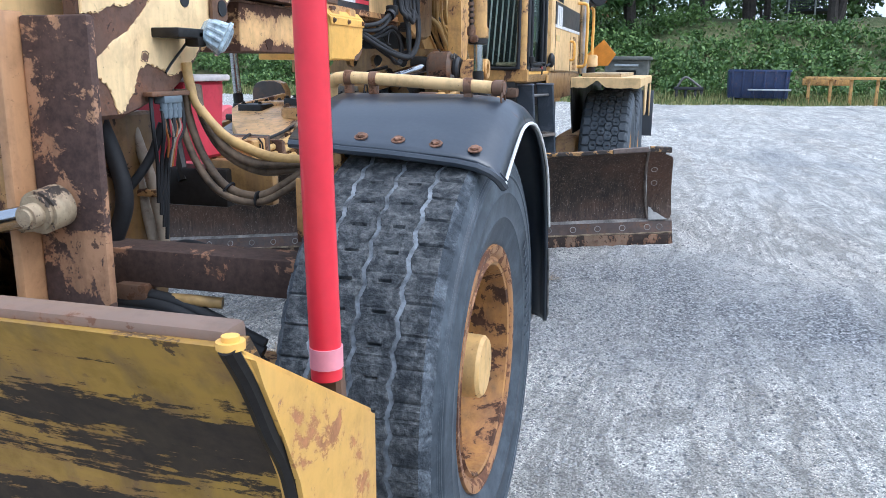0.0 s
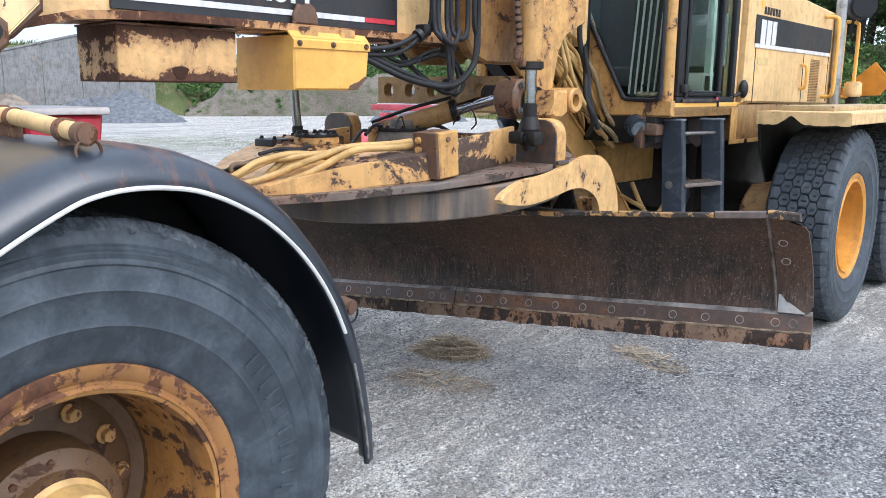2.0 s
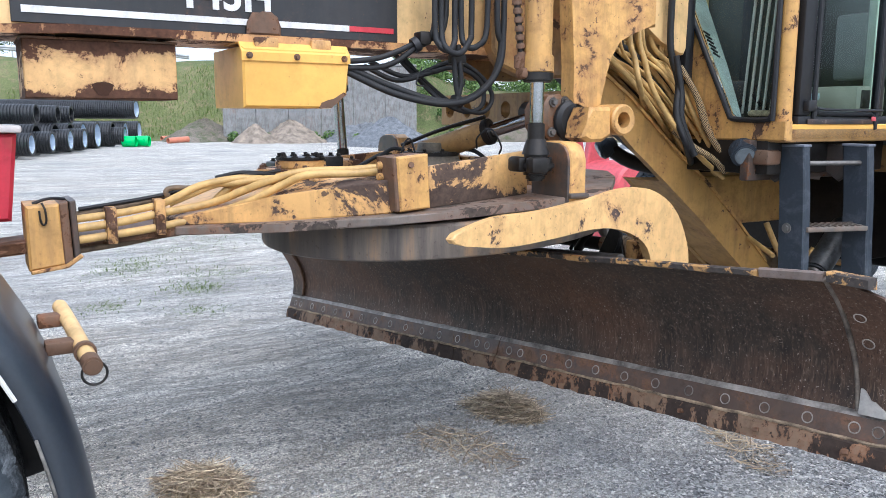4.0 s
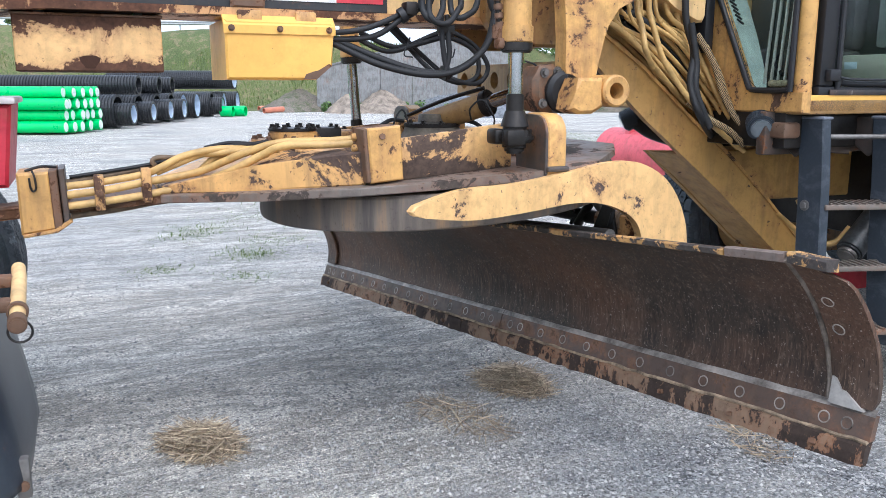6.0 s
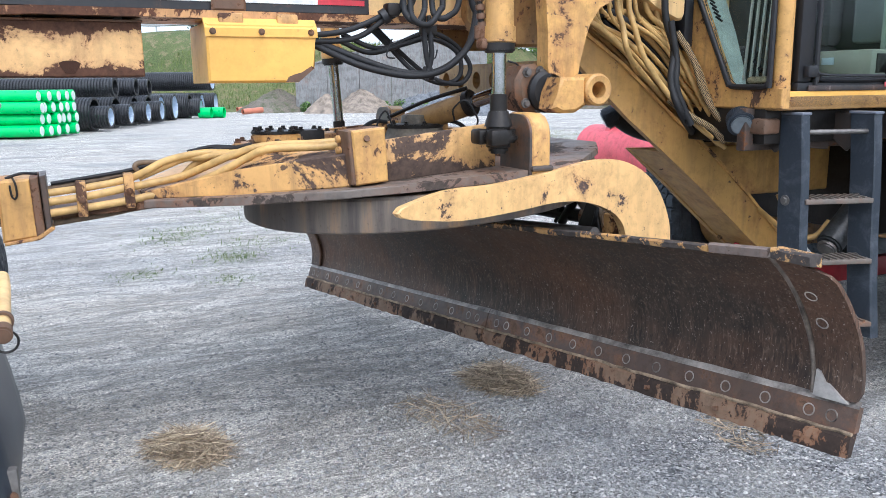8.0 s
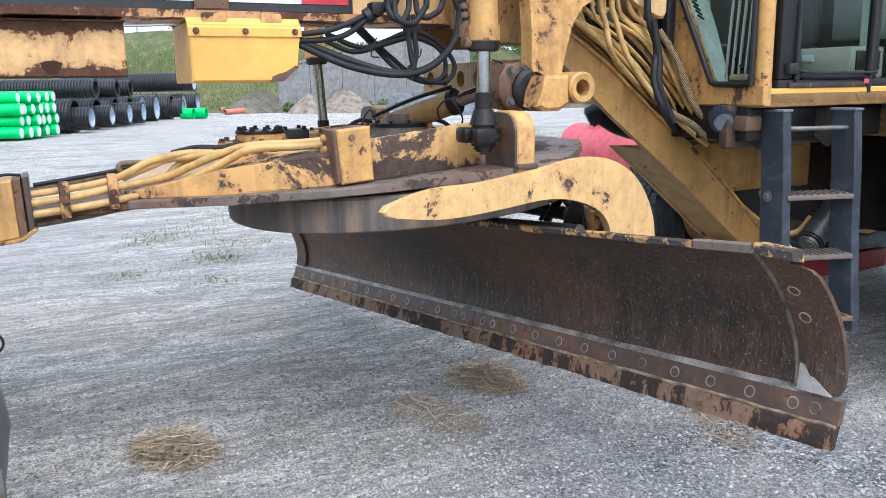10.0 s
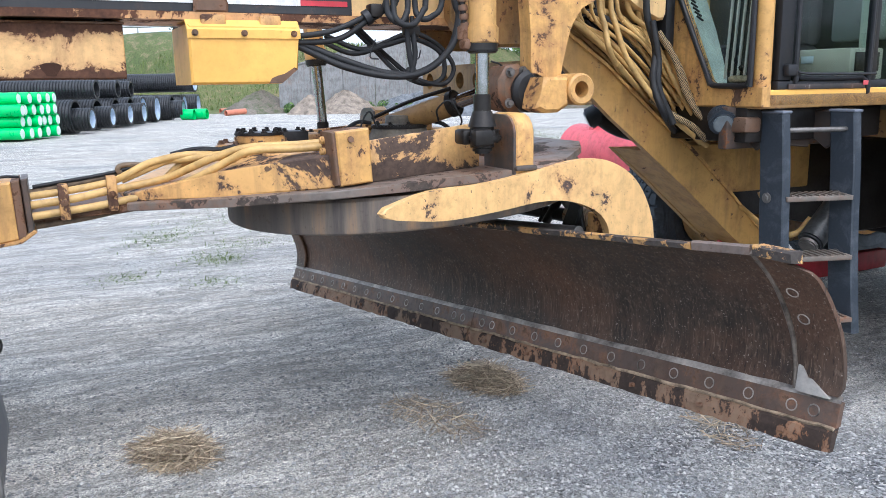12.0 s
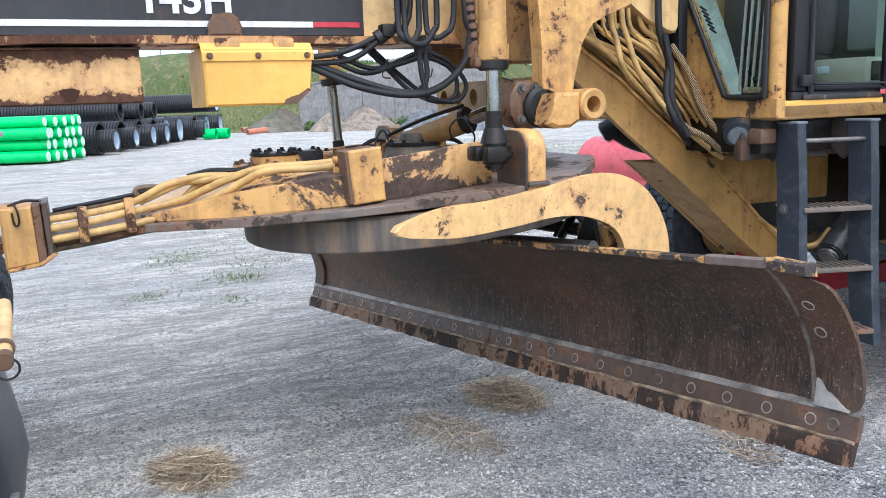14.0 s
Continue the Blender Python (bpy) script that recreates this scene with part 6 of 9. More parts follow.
hose("thin_cable", 0.003, HOSE_BLACK, [(0.000, 2.281, 1.630), (0.000, 2.317, 1.608), (0.000, 2.330, 1.641)])
hose("thin_cable", 0.004, HOSE_BLACK, [(-0.100, 2.452, 1.359), (-0.050, 2.423, 1.407), (0.000, 2.455, 1.442), (0.000, 2.507, 1.373), (-0.050, 2.533, 1.336)])
hose("thin_cable", 0.004, HOSE_BLACK, [(-0.200, 2.141, 1.340), (-0.200, 2.162, 1.386), (-0.200, 2.187, 1.397), (-0.200, 2.211, 1.338)])
hose("thin_cable", 0.004, HOSE_BLACK, [(0.100, 2.594, 1.596), (0.100, 2.646, 1.574), (0.080, 2.686, 1.485)])
# pipes along the drawbar
hose("yellow_hose", 0.0135, HOSE_YELLOW, [(-0.160, 0.890, 1.146), (-0.160, 1.019, 1.158), (-0.160, 1.153, 1.179), (-0.140, 1.212, 1.205), (-0.130, 1.292, 1.243), (-0.100, 1.410, 1.267), (-0.080, 1.508, 1.265)])
hose("yellow_hose", 0.0145, HOSE_YELLOW, [(-0.150, 0.887, 1.115), (-0.150, 1.016, 1.127), (-0.150, 1.160, 1.151), (-0.120, 1.326, 1.180), (-0.060, 1.421, 1.222), (0.000, 1.493, 1.258), (0.050, 1.607, 1.294), (0.100, 1.781, 1.300), (0.120, 1.904, 1.308)])
hose("yellow_hose", 0.0145, HOSE_YELLOW, [(-0.150, 0.883, 1.075), (-0.150, 1.012, 1.087), (-0.140, 1.155, 1.105), (-0.100, 1.321, 1.141), (0.000, 1.449, 1.199), (0.050, 1.543, 1.252), (0.100, 1.615, 1.286), (0.140, 1.769, 1.289), (0.160, 1.901, 1.294)])
hose("yellow_hose", 0.014, HOSE_YELLOW, [(-0.160, 1.192, 1.183), (-0.150, 1.252, 1.208), (-0.130, 1.352, 1.247), (-0.100, 1.409, 1.251), (-0.050, 1.523, 1.266), (0.000, 1.616, 1.266)])
hose("yellow_hose", 0.014, HOSE_YELLOW, [(-0.150, 1.351, 1.186), (-0.120, 1.411, 1.239), (-0.080, 1.487, 1.259), (0.000, 1.574, 1.251)])
hose("dirty_hose", 0.012, HOSE_DIRTY, [(-0.200, 0.890, 1.155), (-0.200, 1.022, 1.174), (-0.200, 1.157, 1.196), (-0.200, 1.238, 1.219), (-0.200, 1.403, 1.254), (-0.200, 1.552, 1.263)])
hose("dirty_hose", 0.009, HOSE_DIRTY, [(-0.160, 1.194, 1.204), (-0.150, 1.181, 1.226), (-0.150, 1.206, 1.239), (-0.150, 1.294, 1.237), (-0.150, 1.376, 1.259)])
hose("dirty_hose", 0.012, HOSE_DIRTY, [(-0.200, 0.897, 1.033), (-0.200, 1.048, 1.048), (-0.200, 1.166, 1.065), (-0.200, 1.267, 1.075)])
# bundle over the gooseneck
hose("yellow_hose", 0.013, HOSE_YELLOW, [(-0.200, 3.179, 1.746), (-0.200, 3.308, 1.673), (-0.200, 3.461, 1.558), (-0.200, 3.642, 1.381), (-0.200, 3.852, 1.209)])
hose("yellow_hose", 0.013, HOSE_YELLOW, [(-0.060, 3.094, 1.772), (-0.050, 3.243, 1.678), (-0.040, 3.400, 1.530), (-0.200, 3.713, 1.366), (-0.200, 3.928, 1.178)])
hose("yellow_hose", 0.013, HOSE_YELLOW, [(-0.060, 3.108, 1.808), (-0.080, 3.296, 1.705), (-0.060, 3.446, 1.581), (-0.040, 3.643, 1.372), (0.000, 3.828, 1.208)])
hose("yellow_hose", 0.013, HOSE_YELLOW, [(-0.200, 3.227, 1.710), (-0.200, 3.361, 1.597), (-0.200, 3.535, 1.451), (-0.200, 3.718, 1.297), (-0.200, 3.948, 1.157), (-0.200, 4.243, 0.895), (0.080, 4.198, 0.775)])
hose("yellow_hose", 0.013, HOSE_YELLOW, [(0.020, 3.181, 1.863), (0.040, 3.201, 1.744), (0.050, 3.230, 1.625), (-0.200, 3.532, 1.504), (-0.200, 3.752, 1.324), (-0.200, 3.909, 1.193)])
hose("yellow_hose", 0.013, HOSE_YELLOW, [(0.000, 3.257, 1.867), (0.020, 3.278, 1.747), (0.030, 3.339, 1.603), (0.030, 3.476, 1.453), (0.030, 3.653, 1.309), (0.030, 3.836, 1.196)])
hose("yellow_hose", 0.013, HOSE_YELLOW, [(-0.100, 3.431, 1.859), (-0.080, 3.553, 1.735), (-0.050, 3.637, 1.581), (0.000, 3.745, 1.371), (0.030, 3.870, 1.222)])
hose("yellow_hose", 0.013, HOSE_YELLOW, [(-0.100, 3.499, 1.811), (-0.080, 3.591, 1.659), (-0.050, 3.694, 1.503), (0.000, 3.782, 1.344), (0.030, 3.905, 1.234)])
hose("yellow_hose", 0.013, HOSE_YELLOW, [(-0.100, 3.165, 1.850), (-0.100, 3.372, 1.758), (-0.100, 3.543, 1.634), (-0.080, 3.708, 1.450), (0.000, 3.844, 1.235)])
hose("yellow_hose", 0.013, HOSE_YELLOW, [(-0.120, 3.225, 1.878), (-0.120, 3.418, 1.798), (-0.100, 3.610, 1.634), (-0.080, 3.741, 1.476), (-0.020, 3.877, 1.287)])
hose("yellow_hose", 0.013, HOSE_YELLOW, [(-0.200, 3.294, 1.634), (-0.200, 3.431, 1.505), (-0.200, 3.608, 1.368), (-0.200, 3.814, 1.210)])
hose("wrapped_hose", 0.015, HOSE_WRAP, [(-0.050, 3.577, 1.734), (0.000, 3.642, 1.605), (0.020, 3.684, 1.477), (0.050, 3.732, 1.373), (0.100, 3.796, 1.281)])
hose("wrapped_hose", 0.015, HOSE_WRAP, [(-0.050, 3.630, 1.684), (0.000, 3.679, 1.554), (0.020, 3.729, 1.424), (0.080, 3.796, 1.307)])
hose("wrapped_hose", 0.015, HOSE_WRAP, [(0.000, 3.504, 1.427), (0.050, 3.598, 1.350), (0.080, 3.693, 1.296), (0.100, 3.765, 1.230)])
hose("black_hose", 0.016, HOSE_BLACK, [(-0.020, 3.479, 1.828), (0.000, 3.522, 1.655), (0.030, 3.489, 1.503), (0.050, 3.548, 1.351), (-0.200, 3.869, 1.222)])
hose("black_hose", 0.016, HOSE_BLACK, [(0.000, 3.498, 1.778), (0.020, 3.524, 1.604), (0.040, 3.515, 1.478), (0.060, 3.592, 1.311)])
hose("black_hose", 0.016, HOSE_BLACK, [(-0.120, 3.135, 1.826), (-0.100, 3.244, 1.816), (-0.100, 3.372, 1.758)])
hose("frame_pipe", 0.02, HOSE_YELLOW, [(-0.200, 3.228, 1.673), (-0.200, 3.395, 1.557), (-0.200, 3.643, 1.369), (-0.200, 3.872, 1.180)])
# more thin yellow lines in the bundle
rng = random.Random(12)
for k in range(20):
    o = Vector((rng.uniform(-0.12, 0.0), rng.uniform(-0.05, 0.25), rng.uniform(-0.03, 0.03)))
    hose("yellow_hose", rng.choice((0.008, 0.01)), HOSE_YELLOW if k % 5 else HOSE_BLACK, [Vector(p) + o * f_ + Vector((0, rng.uniform(-0.02, 0.02), rng.uniform(-0.02, 0.02))) for p, f_ in (((-0.05, 3.12, 1.80), 1), ((-0.05, 3.28, 1.69), 1), ((-0.06, 3.48, 1.54), 0.8), ((-0.08, 3.66, 1.4), 0.6), ((-0.16, 3.83, 1.25), 0.4))])
for c, d in (((-0.02, 2.30, 1.70), (0, 0.2, 1)), ((-0.0, 2.29, 1.55), (0, 1, 0.2)), ((-0.03, 2.12, 1.765), (0.2, 1, 0.6))):
    bm = bmesh.new()
    d = Vector(d).normalized()
    cyl(bm, Vector(c) - d * 0.012, Vector(c) + d * 0.012, 0.03, seg=14)
    part("hose_tie", bm, SEAL, grader)
bm = bmesh.new()
box(bm, (0.0, 2.29, 1.715), (0.05, 0.06, 0.035), 0.006)
part("hose_clamp", box(bmesh.new(), (-0.03, 2.15, 1.79), (0.06, 0.05, 0.05), 0.008), STEEL_DARK, grader)
part("hose_clamp", bm, STEEL_DARK, grader)
# braided line and elbow beside the near lift cylinder
for k in range(8):
    z = 1.70 + 0.03 * k
    part("braid_collar", cyl(bmesh.new(), (0.37, 2.335 - 0.004 * k, z), (0.37, 2.335 - 0.004 * k, z + 0.022), 0.017, seg=10, bevel=0.003), STEEL_BROWN, grader)
part("braided_line", cyl(bmesh.new(), (0.37, 2.335, 1.69), (0.37, 2.305, 1.94), 0.012, seg=10), STEEL_DARK, grader)
bm = bmesh.new()
cyl(bm, (0.37, 2.33, 1.66), (0.37, 2.33, 1.71), 0.024, seg=14, bevel=0.004)
box(bm, (0.385, 2.335, 1.645), (0.05, 0.05, 0.04), 0.014)
part("rusty_fitting", bm, STEEL_BROWN, grader)

# ---------- circle arm ----------
# the arms stand on the circle, square to the blade
ALONG, OUT = Vector((-math.sin(SWING), math.cos(SWING), 0)), Vector((math.cos(SWING), math.sin(SWING), 0))


def on_circle(out, along, z):
    return Vector((CX, CY, z)) + OUT * out + ALONG * along


under = smooth_path([(0, -0.53, 1.075), (0, -0.34, 1.054), (0, -0.116, 1.064), (0, 0.078, 1.08), (0, 0.215, 1.071), (0, 0.33, 1.035), (0, 0.405, 0.985), (0, 0.44, 0.909), (0, 0.45, 0.78)], 4)
over = smooth_path([(0, 0.70, 0.76), (0, 0.692, 0.882), (0, 0.676, 0.966), (0, 0.621, 1.073), (0, 0.536, 1.157), (0, 0.411, 1.212), (0, 0.29, 1.222), (0, 0.15, 1.207), (0, -0.05, 1.178), (0, -0.2, 1.164), (0, -0.39, 1.158), (0, -0.567, 1.118)], 4)
ARM = painted("chipped_arm_paint", (0.8, 0.5, 0.2), 0.46, dirt=0.3, scale=6.5, worn=(0.09, 0.06, 0.05))
# near arm in the chipped paint, far arm in the darker yellow
for o0, o1, m in ((0.795, 0.832, ARM), (-0.832, -0.795, YELLOW_DARK_DIRTY)):
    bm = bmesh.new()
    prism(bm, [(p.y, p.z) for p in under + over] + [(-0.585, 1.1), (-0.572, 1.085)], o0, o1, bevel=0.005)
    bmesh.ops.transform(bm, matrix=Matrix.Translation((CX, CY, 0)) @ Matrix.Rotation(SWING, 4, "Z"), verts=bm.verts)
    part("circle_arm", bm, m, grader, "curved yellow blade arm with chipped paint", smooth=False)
bm = bmesh.new()
cyl(bm, on_circle(0.56, 0.47, 0.955), on_circle(0.7, 0.47, 0.965), 0.042, seg=20, bevel=0.006)
part("tilt_pin", bm, painted("scuffed_pin_paint", (0.3, 0.24, 0.17), 0.5, dirt=0.6, scale=12), grader)
part("tilt_bracket", box(bmesh.new(), on_circle(0.69, 0.5, 0.935), (0.11, 0.11, 0.11), 0.012, Matrix.Rotation(SWING, 4, "Z")), YELLOW_RUST, grader)
for p0, p1, r, m in ((on_circle(0.5, 0.42, 1.12), on_circle(0.62, 0.5, 0.93), 0.028, STEEL_GREY), (on_circle(-0.5, 0.52, 0.93), on_circle(0.55, 0.52, 0.945), 0.03, STEEL_DARK), (on_circle(0.38, 0.5, 0.9), on_circle(0.47, 0.5, 1.02), 0.02, STEEL_DARK)):
    part("tilt_rod", cyl(bmesh.new(), p0, p1, r, seg=16, bevel=0.004), m, grader)
part("guard_wedge", prism(bmesh.new(), [(0.22, 0.92), (0.38, 0.92), (0.335, 1.06), (0.3, 1.06)], 2.86, 2.875, axis="y", bevel=0.003), STEEL_DARK, grader)
hose("black_hose", 0.009, HOSE_BLACK, [on_circle(0.3, 0.4, 1.1), on_circle(0.34, 0.47, 1.03), on_circle(0.36, 0.5, 0.95), on_circle(0.34, 0.5, 0.9)])
hose("black_hose", 0.008, HOSE_BLACK, [on_circle(0.64, 0.46, 1.05), on_circle(0.68, 0.43, 1.03), on_circle(0.7, 0.4, 0.98), on_circle(0.66, 0.42, 0.93)])

# ---------- drawbar hardware ----------
bm = bmesh.new()
prism(bm, [(0.735, 0.985), (0.847, 0.998), (0.838, 1.203), (0.735, 1.2)], -0.33, -0.12, bevel=0.008)
vb = part("hose_block", bm, YELLOW, grader, "yellow steel block at the drawbar front")
bm = bmesh.new()
prism(bm, [(0.84, 1.0), (0.868, 1.012), (0.862, 1.208), (0.835, 1.204)], -0.33, -0.118, bevel=0.004)
part("block_side", bm, STEEL_BROWN, vb, smooth=False)
part("block_side", prism(bmesh.new(), [(0.872, 1.012), (0.892, 1.03), (0.886, 1.212), (0.866, 1.209)], -0.33, -0.124, bevel=0.004), GREASE, vb, smooth=False)
part("block_base", prism(bmesh.new(), [(0.74, 0.975), (0.85, 0.988), (0.9, 1.022), (0.89, 1.032), (0.845, 1.0), (0.74, 0.987)], -0.33, -0.116, bevel=0.003), YELLOW_RUST, vb, smooth=False)
bm = bmesh.new()
tube(bm, [(-0.112, 0.775, 1.185), (-0.11, 0.778, 1.15), (-0.11, 0.786, 1.138), (-0.11, 0.794, 1.15), (-0.112, 0.793, 1.185), (-0.125, 0.785, 1.208)], 0.0035, 8, 5)
part("shackle", bm, STEEL_DARK, vb)
bm = bmesh.new()
tube(bm, [(-0.18, 0.76, 1.202), (-0.18, 0.81, 1.217), (-0.2, 0.86, 1.212)], 0.005, 8, 5)
part("block_hose", bm, HOSE_BLACK, vb)
for y, z in ((0.995, 1.12), (1.155, 1.14)):
    bm = bmesh.new()
    box(bm, (-0.152, y, z), (0.07, 0.034, 0.125), 0.006)
    cl = part("pipe_clamp", bm, YELLOW_RUST, grader)
    bolts(cl, [(-0.117, y, z)], (1, 0, 0), 0.008, 0.012, STEEL_BROWN)
# bolted flanges and swivel on the deck
bm = bmesh.new()
cyl(bm, (-0.33, 1.72, 1.225), (-0.33, 1.72, 1.285), 0.15, seg=28, bevel=0.008)
mot = part("swivel_base", bm, YELLOW_RUST, grader, "bolted swivel base on the drawbar")
bm = bmesh.new()
cyl(bm, (-0.3, 1.74, 1.285), (-0.3, 1.74, 1.318), 0.1, seg=28, bevel=0.006)
part("swivel_ring", bm, YELLOW, mot)
bm = bmesh.new()
cyl(bm, (-0.3, 1.74, 1.318), (-0.3, 1.74, 1.33), 0.1, seg=28, bevel=0.003)
part("swivel_cap", bm, STEEL_DARK, mot)
bolts(mot, [(-0.3 + 0.082 * math.cos(a), 1.74 + 0.082 * math.sin(a), 1.33) for a in (2 * math.pi * i / 10 for i in range(10))], (0, 0, 1), 0.009, 0.016, STEEL_DARK)
bolts(mot, [(-0.33 + 0.13 * math.cos(a), 1.72 + 0.13 * math.sin(a), 1.285) for a in (2 * math.pi * i / 8 for i in range(8))], (0, 0, 1), 0.01, 0.016, STEEL_BROWN)
for x, y, sx, sy, z0, z1, m in ((-0.62, 2.0, 0.2, 0.22, 1.22, 1.30, YELLOW_RUST), (-0.5, 1.93, 0.12, 0.12, 1.22, 1.32, STEEL_DARK), (-0.7, 1.85, 0.14, 0.2, 1.2, 1.29, STEEL_DARK), (-0.12, 1.80, 0.16, 0.2, 1.22, 1.26, YELLOW_RUST)):
    bm = bmesh.new()
    box(bm, (x, y, (z0 + z1) / 2), (sx, sy, z1 - z0), 0.008)
    vbk = part("valve_block", bm, m, grader)
    bolts(vbk, [(x + dx * sx * 0.35, y + dy * sy * 0.35, z1) for dx in (-1, 1) for dy in (-1, 1)], (0, 0, 1), 0.009, 0.014, STEEL_DARK)
# circle drive motor on its cone
bm = bmesh.new()
revolve(bm, [(0.0, 1.375), (0.055, 1.375), (0.06, 1.37), (0.064, 1.34), (0.105, 1.335), (0.12, 1.325), (0.13, 1.30), (0.16, 1.25), (0.17, 1.11)], (-0.4, 2.4, 0), axis="z", seg=32)
dm = part("drive_motor", bm, plain("greasy_grey_casting", (0.16, 0.14, 0.11), 0.6, 0.2, 0.5, 10, 0.3), grader, "greasy grey circle drive motor")
bm = bmesh.new()
cyl(bm, (-0.4, 2.4, 1.318), (-0.4, 2.4, 1.336), 0.128, seg=28, bevel=0.004)
part("motor_ring", bm, STEEL_DARK, dm)
bolts(dm, [(-0.4 + 0.105 * math.cos(a), 2.4 + 0.105 * math.sin(a), 1.336) for a in (2 * math.pi * i / 8 for i in range(8))], (0, 0, 1), 0.008, 0.013, STEEL_DARK)
for pts in ([(-0.5, 2.28, 1.31), (-0.48, 2.2, 1.325), (-0.42, 2.1, 1.3), (-0.35, 2.0, 1.27)], [(-0.42, 2.27, 1.345), (-0.4, 2.2, 1.35), (-0.38, 2.12, 1.31)], [(-0.32, 2.5, 1.35), (-0.25, 2.55, 1.335), (-0.15, 2.58, 1.27)]):
    hose("black_hose", 0.009, HOSE_BLACK, pts)
bm = bmesh.new()
tube(bm, [(-0.19, 0.9, 1.175), (-0.19, 1.15, 1.207), (-0.18, 1.35, 1.247), (-0.2, 1.55, 1.275), (-0.2, 1.62, 1.285)], 0.007, 8, 6)
tube(bm, [(-0.2, 1.2, 1.21), (-0.16, 1.19, 1.228), (-0.16, 1.29, 1.243), (-0.2, 1.36, 1.25)], 0.005, 8, 6)
tube(bm, [(-0.24, 1.38, 1.262), (-0.22, 1.47, 1.28), (-0.2, 1.56, 1.275)], 0.008, 8, 6)
tube(bm, [(-0.2, 1.42, 1.262), (-0.17, 1.5, 1.276), (-0.2, 1.6, 1.268)], 0.007, 8, 6)
part("cable_tangle", bm, HOSE_BLACK, grader)

# ---------- front of the machine ----------
PEEL = painted("peeling_cream_paint", (0.93, 0.66, 0.34), 0.22, scale=3.5, dirt=0.25, worn=(0.1, 0.055, 0.04))
BROWN = painted("brown_post_paint", (0.5, 0.28, 0.15), 0.88, rough=0.65, dirt=0.6, scale=5, worn=(0.085, 0.05, 0.04))
# side plate of the front bolster: cream paint peeling to brown
bm = bmesh.new()
prism(bm, [(-0.34, 1.345), (-0.19, 1.345), (0.021, 1.408), (0.098, 1.439), (0.168, 1.505), (0.25, 1.6), (0.371, 1.66), (0.46, 1.74), (0.5, 2.3), (-0.34, 2.3)], -0.06, 0.0, bevel=0.012)
bol = part("bolster_plate", bm, painted("bare_brown_steel", (0.12, 0.062, 0.04), 0.5, rough=0.7, dirt=0.6, scale=9, worn=(0.06, 0.034, 0.027)), grader, "cream bolster plate with paint peeling to brown", smooth=False)


def ragged(pts, amount, seed, cuts=7):
    """The outline with torn, uneven edges."""
    r, out = random.Random(seed), []
    for (y0, z0), (y1, z1) in zip(pts, pts[1:]):
        out.append((y0, z0))
        k = min(cuts, int(math.hypot(y1 - y0, z1 - z0) / 0.009))
        for i in range(1, k):
            f = (i + r.uniform(-0.3, 0.3)) / k
            out.append((y0 + (y1 - y0) * f + r.uniform(-amount, amount), z0 + (z1 - z0) * f + r.uniform(-amount, amount)))
    return out + [pts[-1]]


torn_low = ragged([(0.33, 1.645), (0.25, 1.607), (0.168, 1.515), (0.143, 1.503), (0.087, 1.476), (0.034, 1.459), (-0.006, 1.479), (-0.071, 1.5), (-0.125, 1.48), (-0.145, 1.425), (-0.175, 1.395), (-0.2, 1.362), (-0.222, 1.358), (-0.256, 1.438), (-0.298, 1.463), (-0.339, 1.47)], 0.004, 4)
torn_high = ragged([(-0.339, 1.495), (-0.28, 1.512), (-0.218, 1.553), (-0.129, 1.599), (-0.058, 1.658), (-0.025, 1.72), (-0.06, 1.708), (-0.133, 1.663), (-0.159, 1.651), (-0.205, 1.653), (-0.275, 1.63), (-0.339, 1.62)], 0.004, 6)
part("paint_film", prism(bmesh.new(), torn_low + torn_high + [(-0.339, 2.29), (0.48, 2.29), (0.445, 1.76)], -0.003, 0.0035), PEEL, bol, "cream paint with torn edges", smooth=False)
part("paint_chip", prism(bmesh.new(), ragged([(-0.11, 1.505), (-0.08, 1.5), (-0.07, 1.525), (-0.085, 1.533), (-0.1, 1.53)], 0.003, 9), 0.0, 0.005), STEEL_BROWN, bol, smooth=False)
for y, z, r in ((0.30, 1.675, 0.026), (0.127, 1.691, 0.024)):
    bm = bmesh.new()
    cyl(bm, (-0.002, y, z), (0.0335 if y == 0.30 else 0.006, y, z), r, seg=16)
    part("bolt_hole", bm, SEAL, bol, smooth=False)
bm = bmesh.new()
prism(bm, [(0.26, 1.60), (0.30, 1.605), (0.345, 1.64), (0.345, 1.70), (0.30, 1.735), (0.26, 1.735)], 0.0, 0.03, bevel=0.01)
part("bolster_lug", bm, STEEL_BROWN, bol)
bm = bmesh.new()
prism(bm, [(-0.34, 0.62), (0.1, 0.62), (0.16, 0.9), (0.1, 1.35), (-0.34, 1.35)], -0.50, -0.12, bevel=0.01)
part("bolster_core", bm, painted("oily_bolster_paint", (0.2, 0.115, 0.035), 0.5, dirt=0.9, worn=(0.04, 0.025, 0.018)), grader, "grimy yellow bolster casting", smooth=False)
